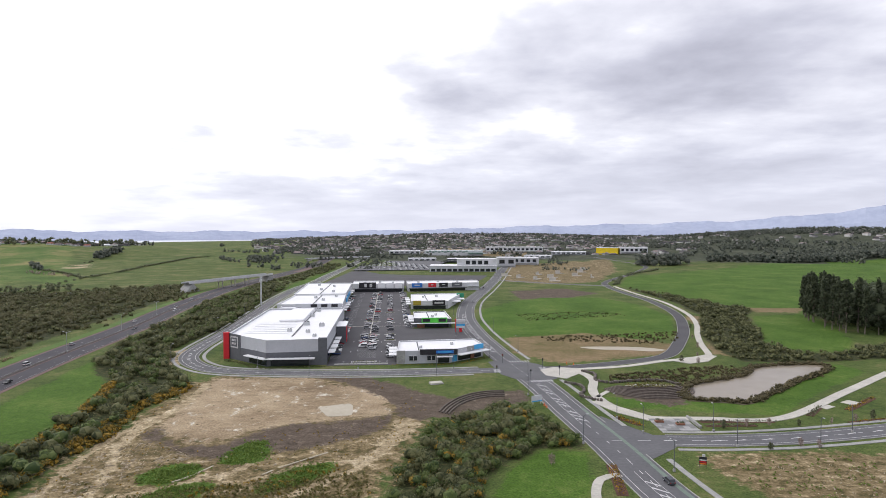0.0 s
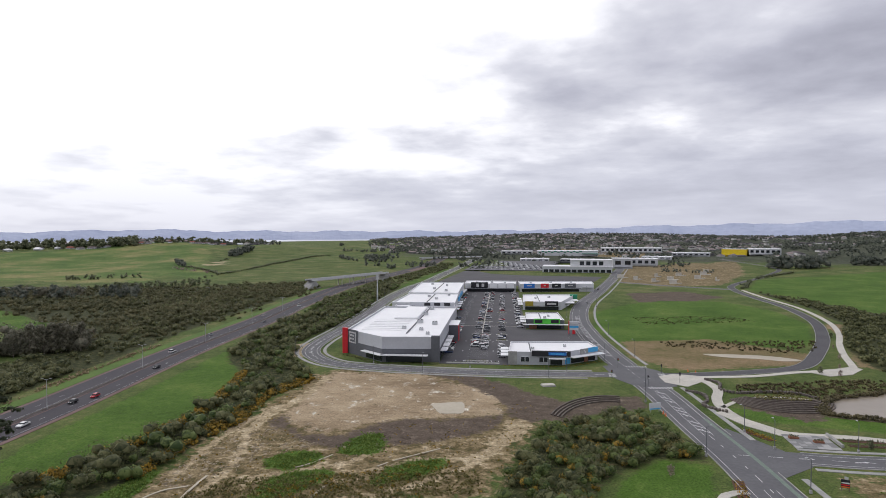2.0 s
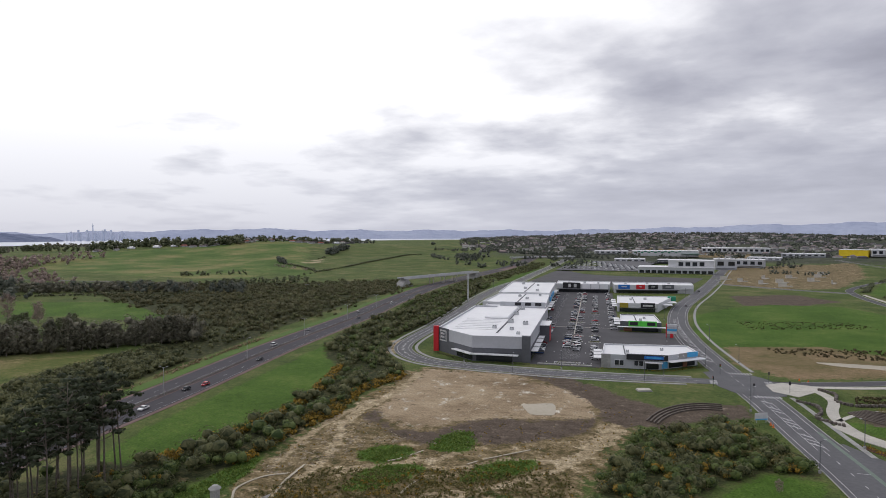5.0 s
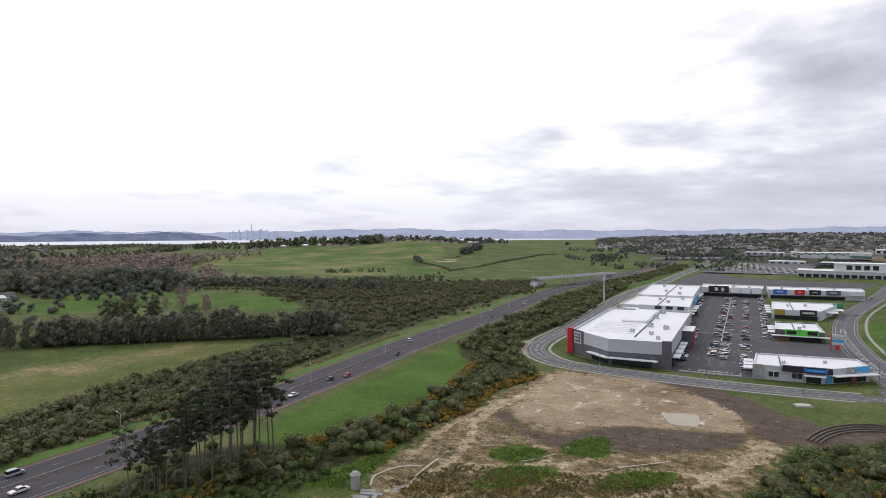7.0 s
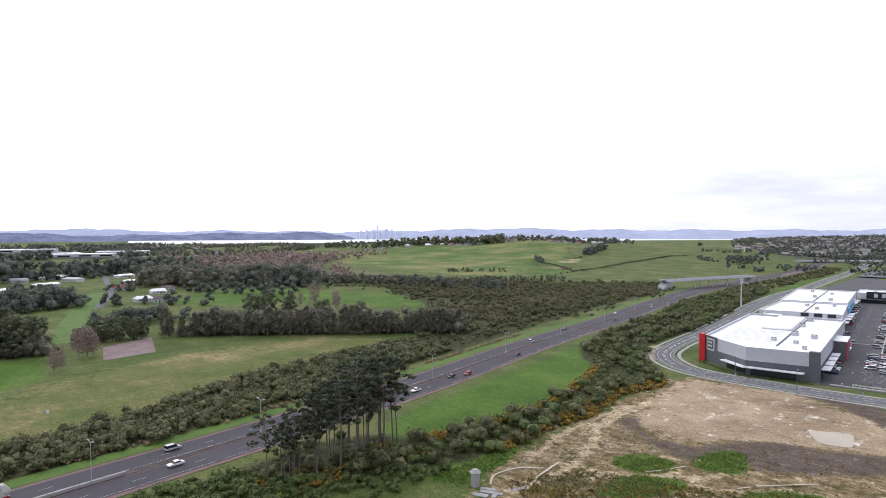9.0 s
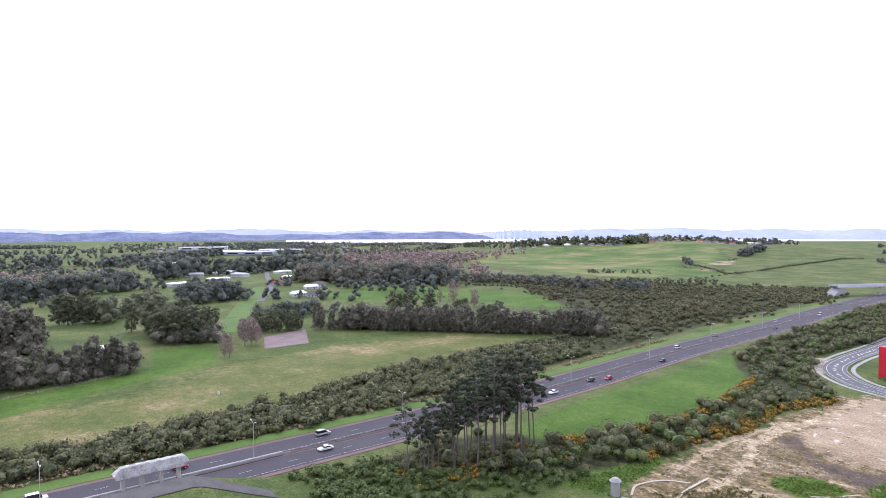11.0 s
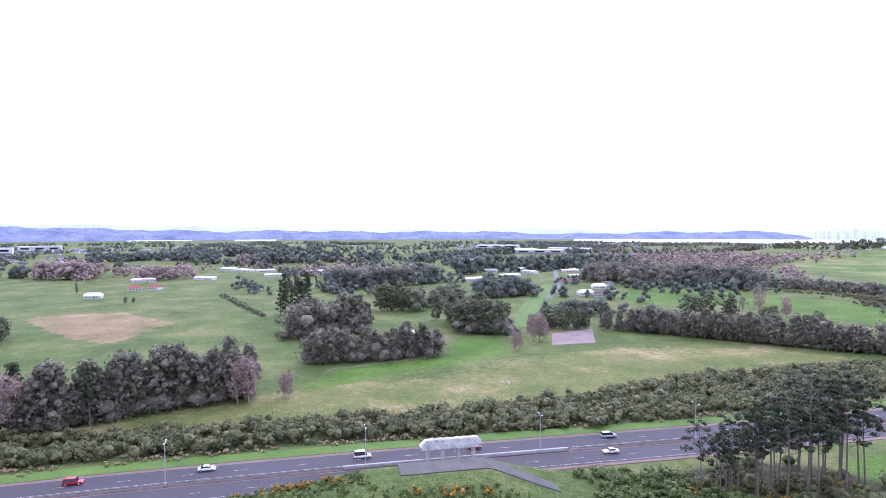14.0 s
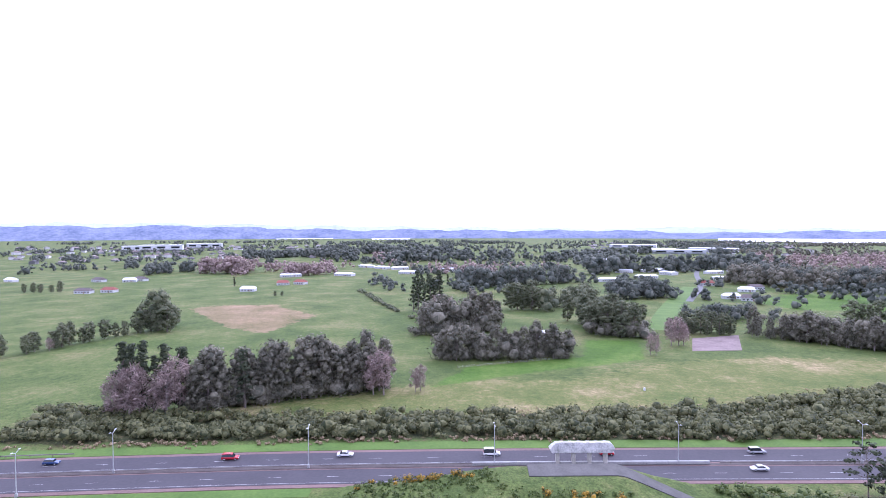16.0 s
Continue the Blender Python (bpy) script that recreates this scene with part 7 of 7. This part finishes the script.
# ---- houses, sheds and far town ----
def make_house(w, d, h, roof, wall, label, pitch=0.32, name="house"):
    o = new(name)
    part("wall", boxes((-w / 2, -d / 2, 0, w / 2, d / 2, h)), wall, o)
    bm = bmesh.new()
    k, r = 0.5, h + d * pitch
    v = [bm.verts.new(p) for p in ((-w / 2 - k, -d / 2 - k, h), (w / 2 + k, -d / 2 - k, h), (w / 2 + k, d / 2 + k, h), (-w / 2 - k, d / 2 + k, h), (-w / 2 + d * 0.18, 0, r), (w / 2 - d * 0.18, 0, r))]
    for f in ((0, 1, 5, 4), (1, 2, 5), (2, 3, 4, 5), (3, 0, 4), (3, 2, 1, 0)):
        bm.faces.new([v[i] for i in f])
    part("roof", bm, roof, o)
    for x in np.arange(-w / 2 + 1.6, w / 2 - 1.2, 3.2):
        wn = part("window", boxes((x, -d / 2 - 0.08, 0.9, x + 1.6, -d / 2 - 0.02, 2.1)), PAINT, o)
        part("pane", boxes((x + 0.1, -d / 2 - 0.12, 1.0, x + 1.5, -d / 2 - 0.085, 2.0)), GLASS, wn)
    part("door", boxes((w * 0.12, -d / 2 - 0.1, 0.1, w * 0.12 + 0.9, -d / 2 - 0.03, 2.1)), BROWN, o)
    return tagged(o, label, "house" if name == "house" else "shed")


ROOF_DARK = material("dark_house_roof", (0.07, 0.06, 0.06), (0.16, 0.13, 0.125), 0.2, 0.8)
ROOF_RED = material("red_tile_roof", (0.20, 0.065, 0.05), (0.30, 0.11, 0.085), 0.2, 0.8)
hrs = random.Random(9)
H_PROTO = [make_house(16, 9, 2.9, ROOF_DARK, WALL_WHITE, "single-storey pale farmhouse with a dark roof"), make_house(14, 9, 2.9, ROOF_RED, WALL_WHITE, "single-storey house with a red tiled roof"),
           make_house(15, 8, 3.0, ROOF_WHITE, WALL_WHITE, "white house with a pale metal roof")]
S_PROTO = [make_house(27, 11, 3.6, ROOF_WHITE, WALL_WHITE, "long low white farm shed among trees", 0.12, "farm_shed"), make_house(24, 12, 4.0, WALL_LIGHT, WALL_WHITE, "grey farm shed with a low roof", 0.14, "farm_shed")]
placed = set()


def put(proto, x, y, turn, group):
    m = pose(x, y, height(x, y) - 0.05, 0, 0, turn)
    if id(proto) not in placed:
        placed.add(id(proto))
        proto.matrix_basis = m
        ob = proto
    else:
        ob = copy_thing(proto, m)
    ob["group"] = group
    return ob


for x, y, k in ((-610, -397, 0), (-621, -377, 1), (-743, -464, 0), (-743, -425, 2), (-760, -420, 0), (-637, -237, 2), (-710, -223, 1), (-720, -205, 1), (-365, 42, 2), (-584, 236, 2), (-568, 247, 0), (-647, 277, 2), (-673, 297, 0), (-721, 265, 1), (-1059, 483, 2), (-739, -574, 2)):
    put(H_PROTO[k], x, y, 90 + hrs.uniform(-25, 25), "farmhouses in the fields")
for x, y, k, tn in ((-1032, -181, 0, 80), (-1000, -150, 0, 80), (-891, -96, 0, 88), (-943, -41, 1, 85), (-900, 5, 0, 100), (-771, 163, 0, 95), (-822, 224, 0, 110), (-950, 273, 1, 100), (-883, 271, 1, 60), (-800, 315, 0, 110),
                    (-902, 340, 0, 100), (-932, 383, 1, 100), (-944, 263, 0, 105), (-1002, 308, 0, 100), (-926, 220, 1, 90), (-1239, 251, 0, 100), (-1281, 319, 0, 100), (-830, -250, 0, 95), (-850, -180, 0, 95), (-990, -120, 0, 80)):
    put(S_PROTO[k], x, y, tn + hrs.uniform(-40, 40), "farm sheds and glasshouses")

# second shopping block beyond the empty lot, and big far sheds
FAR_SHED = (((112, 1110), 32, 30, 17, WALL_LIGHT, "grey tilt-slab block beside the building site"), ((156, 1160), 44, 30, 13, WALL_LIGHT, "grey block building beside the earth site"), ((-95, 1540), 76, 30, 8, WALL_WHITE, "pale row of shops beyond the car yards"),
            ((190, 1660), 150, 40, 13, WALL_WHITE, "long white retail shed"), ((215, 1400), 60, 34, 7, WALL_WHITE, "pale retail shed near the building site"), ((300, 1480), 80, 34, 8, WALL_LIGHT, "grey retail shed behind the building site"),
            ((478, 1560), 66, 44, 15, WALL_WHITE, "white warehouse beside the yellow store"), ((418, 1575), 54, 34, 17, YELLOW, "bright yellow store on the far rise"), ((-45, 1330), 60, 30, 7, WALL_WHITE, "white car showroom beside its yard"), ((50, 1290), 80, 34, 7, WALL_DARK, "dark-fronted retail shed behind the white store"),
            ((-1523, 491), 120, 50, 9, WALL_LIGHT, "long grey warehouse on the plain"), ((-1607, 462), 90, 40, 9, WALL_WHITE, "white warehouse on the plain"), ((-1990, 500), 140, 50, 10, WALL_WHITE, "white warehouse far across the plain"),
            ((-1700, 640), 120, 50, 9, WALL_LIGHT, "grey warehouse far across the plain"), ((-1860, -960), 120, 50, 16, WALL_WHITE, "white hangar on the airfield"), ((-1850, -1030), 90, 40, 14, WALL_WHITE, "white hangar beside the airfield"), ((-2040, -905), 110, 40, 16, WALL_LIGHT, "grey hangar beside the airfield"))
for (x, y), w, d, h, wl, lab in FAR_SHED:
    b = thing("retail_building" if y > 800 else "warehouse", x, y, math.degrees(math.atan2(y, x)) - 90 + hrs.uniform(-8, 8))
    part("wall", boxes((-w / 2, -d / 2, 0, w / 2, d / 2, h)), wl, b)
    part("roof", boxes((-w / 2 - 0.4, -d / 2 - 0.4, h, w / 2 + 0.4, d / 2 + 0.4, h + 0.5), bevel=0.15), ROOF_WHITE, b)
    for k in range(3):
        part("roof_unit", boxes((-w * 0.3 + k * w * 0.3 - 1.6, -2, h + 0.5, -w * 0.3 + k * w * 0.3 + 1.6, 2, h + 2.2)), STEEL_PALE, b)
    n_ = 0 if wl is YELLOW else int(w // 11) if y > 800 else 3
    for k in range(n_):
        x0 = -w / 2 + w * (k + 0.2) / n_
        wn = part("window", boxes((x0, -d / 2 - 0.25, h * 0.38, x0 + w / n_ * 0.6, -d / 2 - 0.02, h * 0.8)), WALL_LIGHT if y < 800 else WALL_DARK, b)
        part("pane", boxes((x0 + 0.3, -d / 2 - 0.32, h * 0.42, x0 + w / n_ * 0.6 - 0.3, -d / 2 - 0.26, h * 0.76)), GLASS, wn)
    part("canopy", boxes((-w / 2 + 2, -d / 2 - 3.5, 3.2, w / 2 - 2, -d / 2 - 0.35, 3.6)), WALL_LIGHT, b)
    tagged(b, lab, "building")
# white store on its long grey base, and the store with a chequered green front
store = thing("retail_building", 32, 982, -2)
part("base_wall", boxes((-52, -20, 0, 52, 20, 9)), WALL_LIGHT, store, "long grey ground floor")
part("base_roof", boxes((-52.4, -20.4, 9, 52.4, 20.4, 9.4)), ROOF_WHITE, store)
part("upper_wall", boxes((-10, -14, 9.4, 52, 16, 19)), WALL_WHITE, store, "white upper storey")
part("upper_roof", boxes((-10.4, -14.4, 19, 52.4, 16.4, 19.4)), ROOF_WHITE, store)
for k in range(4):
    wn = part("window", boxes((4 + k * 9.5, -14.3, 11, 10.5 + k * 9.5, -14.02, 17)), WALL_DARK, store)
    part("pane", boxes((4.4 + k * 9.5, -14.4, 11.4, 10.1 + k * 9.5, -14.31, 16.6)), GLASS, wn)
for k in range(12):
    part("shopfront", boxes((-50 + k * 8.5, -20.3, 0.4, -43.5 + k * 8.5, -20.02, 4.6)), GLASS, store)
tagged(store, "white two-storey store on a long grey base with dark windows", "building")
GREEN_DARK = material("deep_green_panel", (0.03, 0.16, 0.10), (0.05, 0.22, 0.14), 0.3, 0.5)
store = thing("retail_building", 26, 1500, -1)
part("wall", boxes((-70, -22, 0, 70, 22, 12)), WALL_WHITE, store)
part("roof", boxes((-70.4, -22.4, 12, 70.4, 22.4, 12.5)), ROOF_WHITE, store)
for k in range(14):
    part("green_panel", boxes((-66 + k * 7.2, -22.4, 7.5 + (k % 2) * 2.2, -60.5 + k * 7.2, -22.05, 9.7 + (k % 2) * 2.2)), GREEN_DARK, store)
part("green_canopy", boxes((34, -30, 5.5, 74, -22.5, 6.6)), GREEN_DARK, store)
tagged(store, "wide store with a chequered green and white front", "building")
rest = np.random.RandomState(44)
woods([(-382 + 128 * f + rest.uniform(-12, 2), 172 + 130 * f + rest.uniform(-2, 12)) for f in rest.uniform(0, 1, 74)], 12, 17, LEAF_GREY, "close grey-green shelterbelt behind the field", rest, 240, 0.055)
woods([(-376 - 20 * f + rest.uniform(-20, 0), -36 + 50 * f) for f in rest.uniform(0, 1, 16)], 15, 22, LEAF_GREY, "grey-green trees behind the paddock", rest, 240, 0.055)
woods([(-304 - 10 * f + rest.uniform(-10, 0), -16 + 62 * f) for f in rest.uniform(0, 1, 18)], 11, 16, LEAF_GREY, "close row of trees along the paddock", rest, 240, 0.055)
woods([(-470 - 76 * f + rest.uniform(-24, 0), 52 + 53 * f) for f in rest.uniform(0, 1, 20)], 15, 21, LEAF_DARK, "dark evergreen trees round the farm", rest, 220, 0.055)
woods([(276 + 14 * f + rest.uniform(0, 46), 374 + 90 * f + rest.uniform(-4, 4)) for f in rest.uniform(0, 1, 60)], 24, 31, LEAF_PINE, "inner trees of the pine block", rest, 190, 0.032)
far_stand(-1170, 1050, -920, 1240, 40, 90, 24, LEAF_DARK, 91, "dark trees round the houses on the hill crest")
far_stand(-900, 1280, -780, 1560, 22, 60, 18, LEAF_DARK, 92, "dark trees along the hill crest")
far_stand(-720, 290, -600, 430, 60, 110, 23, LEAF_GREY, 94, "brown-green woods behind the field")
far_stand(-640, 455, -459, 534, 34, 26, 12, LEAF_GREY, 95, "low brown-green trees below the green hill")
far_stand(-501, 598, -405, 681, 22, 14, 8, LEAF_DARK, 96, "dark bushes along the country road")
far_stand(-640, 700, -560, 760, 10, 30, 7, LEAF_DARK, 97, "dark bushes in the hill hollow")
far_stand(-1500, 1000, -1150, 1040, 20, 60, 17, LEAF_DARK, 93, "dark trees on the hill's shoulder")
for k in range(26):
    x, y = -1120 + k * 13 + hrs.uniform(-20, 20), 1030 + k * 18 + hrs.uniform(-30, 30)
    put(H_PROTO[hrs.randrange(3)], x, y, hrs.uniform(0, 180), "houses on the hill crest")
# cars in the far car yards
yard_rs = random.Random(31)


def yard_cars(paint, share, seed):
    rs = random.Random(seed)
    bm = bmesh.new()
    for r_ in range(17):
        for k in range(20):
            if (r_ * 20 + k) % 3 != share or rs.random() < 0.2:
                continue
            x, y = -140 + k * 6.0 + r_ * 1.5 + rs.uniform(-0.5, 0.5), 1004 + r_ * 17
            z = height(x, y) + 0.35
            box(bm, x - 2.1, y - 0.9, z, x + 2.1, y + 0.9, z + 0.6, bevel=0.12)
            box(bm, x - 1.2, y - 0.75, z + 0.6, x + 0.9, y + 0.75, z + 1.15, bevel=0.15)
    return tagged(part("parked_cars", bm, paint), "rows of cars in the far car yards", "cars", kind="stuff")


for i_, col in enumerate(("white", "silver", "dark grey")):
    yard_cars(PAINT_OF[col], i_, 70 + i_)
tagged(part("car_park_surface", sheet([(-146, 992), (-24, 992), (10, 1300), (-150, 1300)], 0.09, 0.3), ASPHALT_GREY), "grey asphalt car yards", "car park", kind="structure")
# heaps and pale footings of the earth site
for x, y in ((106, 850), (143, 792), (150, 850), (125, 822), (190, 880), (140, 905), (90, 880), (205, 850), (175, 930), (215, 960), (230, 1010)):
    h_ = thing("concrete_footing", x, y, hrs.uniform(0, 90))
    part("slab", boxes((-7, -2, 0, 7, 2, 0.9), bevel=0.1), CONCRETE, h_)
    part("upstand", boxes((-7, 1.2, 0.9, 2, 2, 4.6), bevel=0.1), CONCRETE, h_)
    tagged(h_, "pale concrete footing on bare earth", "footing", "footings of the building site")


def far_houses(n, seed, a0, a1, r0, r1, label):
    """Suburb too far to count: small hipped houses as one cover."""
    rs = np.random.RandomState(seed)
    V, F, M = [], [], []
    a, r = radians(1) * rs.uniform(a0, a1, n), np.sqrt(rs.uniform(r0 ** 2, r1 ** 2, n))
    X, Y = -np.sin(a) * r, np.cos(a) * r
    Z = terrain(X, Y)
    for x, y, z in zip(X, Y, Z):
        w, d, h, t = rs.uniform(5, 9), rs.uniform(4, 6), rs.choice((2.8, 3.2, 5.4)), rs.uniform(0, 3.14)
        c, s = math.cos(t), math.sin(t)
        i = len(V)
        for lx, ly, lz in ((-w, -d, -1), (w, -d, -1), (w, d, -1), (-w, d, -1), (-w, -d, h), (w, -d, h), (w, d, h), (-w, d, h)):
            V.append((x + lx * c - ly * s, y + lx * s + ly * c, z + lz))
        j = len(V)
        for lx, ly, lz in ((-w - .5, -d - .5, h), (w + .5, -d - .5, h), (w + .5, d + .5, h), (-w - .5, d + .5, h), (-w * .55, 0, h + d * .5), (w * .55, 0, h + d * .5)):
            V.append((x + lx * c - ly * s, y + lx * s + ly * c, z + lz))
        F += [(i, i + 1, i + 5, i + 4), (i + 1, i + 2, i + 6, i + 5), (i + 2, i + 3, i + 7, i + 6), (i + 3, i, i + 4, i + 7)]
        M += [0] * 4
        F += [(j, j + 1, j + 5, j + 4), (j + 1, j + 2, j + 5), (j + 2, j + 3, j + 4, j + 5), (j + 3, j, j + 4)]
        M += [1] * 4
    me = bpy.data.meshes.new("suburb_houses")
    me.from_pydata(V, [], F)
    me.materials.append(HOUSE_WALL)
    me.materials.append(TILE_ROOF)
    me.polygons.foreach_set("material_index", M)
    return tagged(new("suburb_houses", me), label, "houses", kind="stuff")


STANDS_PLAIN = ((-1159, -172, -1213, 79, 22, 90, 26, "broad"), (-1193, 127, -1231, 227, 9, 60, 20, "broad"), (-1428, -543, -1259, -232, 44, 80, 22, "conifer"), (-1436, -264, -1595, -59, 34, 80, 25, "broad"),
                (-1259, -208, -1308, -144, 9, 40, 22, "bare"), (-833, -460, -875, -441, 7, 40, 17, "broad"), (-875, -475, -899, -410, 8, 40, 19, "broad"), (-1165, 500, -928, 683, 26, 120, 23, "bare"), (-1300, 180, -1500, 420, 26, 60, 22, "broad"))
# evergreen leaves greyed and lightened: distance haze put into the base colour
LEAF_HAZED = material("hazed_evergreen_leaves", (0.060, 0.074, 0.060), (0.165, 0.176, 0.138), 0.02, 0.8, per="ISLAND", spread=0.5, leaf=True)
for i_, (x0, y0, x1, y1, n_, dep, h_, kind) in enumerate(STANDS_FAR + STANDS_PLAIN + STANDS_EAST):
    far_stand(x0, y0, x1, y1, n_, dep, h_, TWIG if kind == "bare" else LEAF_HAZED, 60 + i_, "leafless brown trees far off" if kind == "bare" else "distant stand of dark evergreen trees")
far_houses(1300, 1, -22, 17, 1500, 3400, "distant suburb of low houses with brown and grey roofs")
far_houses(260, 6, -37, -22, 1900, 3400, "suburb of pale houses among dark trees")
far_houses(420, 2, -14, 14, 1750, 2700, "new brown-roofed housing estate on the rise")
far_houses(230, 3, 26, 47, 1650, 1980, "houses along the crest of the green hill")
far_houses(170, 4, 102, 128, 1350, 2400, "scattered houses across the plain")
far_houses(120, 5, 62, 80, 1500, 3000, "scattered buildings beyond the farms")
far_trees(4200, 11, -38, 17, 1400, 3500, 7, 14, LEAF_HAZED, "distant garden trees between the houses", 15, 6)
far_trees(900, 12, -38, -20, 1350, 2600, 9, 17, LEAF_HAZED, "dark woods on the far rise", 24, 20)
far_trees(240, 13, 26, 48, 1650, 1950, 7, 14, LEAF_HAZED, "trees along the crest of the green hill", 24, 7)
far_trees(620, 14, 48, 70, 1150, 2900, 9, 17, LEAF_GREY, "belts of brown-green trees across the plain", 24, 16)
far_trees(1100, 15, 66, 104, 1150, 3000, 10, 18, LEAF_HAZED, "dark shelterbelts across the plain", 24, 18)
far_trees(1100, 16, 96, 130, 1000, 3200, 7, 15, LEAF_HAZED, "scattered trees across the plain", 24, 9)
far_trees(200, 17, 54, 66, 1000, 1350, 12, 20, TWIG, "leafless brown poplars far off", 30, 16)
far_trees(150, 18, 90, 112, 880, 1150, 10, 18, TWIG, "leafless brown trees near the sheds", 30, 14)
far_trees(320, 19, 5, 20, 1000, 2000, 6, 11, LEAF_HAZED, "trees along the far motorway", 24, 8)
far_trees(160, 20, -12, 8, 1000, 1450, 4, 8, LEAF_HAZED, "small trees among the far shops", 24, 5)
far_trees(300, 21, 62, 100, 640, 1150, 8, 15, LEAF_HAZED, "shelterbelts between the near farms", 40, 10)

# city towers beyond the estuary; pale blue haze is put into their base colour
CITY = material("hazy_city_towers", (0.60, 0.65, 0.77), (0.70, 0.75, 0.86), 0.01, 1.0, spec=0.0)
city = thing("city_skyline", -3180, 2890, 0, 0)
crs = random.Random(77)
for k in range(16):
    d_, w_, h_ = (k - 8) * 15 + crs.uniform(-6, 6), crs.uniform(6, 10), crs.uniform(48, 74)
    part("tower_block", boxes((d_ - w_ / 2, d_ - w_ / 2, 0, d_ + w_ / 2, d_ + w_ / 2, h_)), CITY, city)
bm = bmesh.new()
tube(bm, (-20, -20, 0), (-20, -20, 92), 4, 3, 8)
tube(bm, (-20, -20, 92), (-20, -20, 97), 7, 5, 10)
tube(bm, (-20, -20, 97), (-20, -20, 112), 2, 1, 8)
part("needle_tower", bm, CITY, city)
tagged(city, "hazy city towers and a needle tower on the horizon", "skyline")
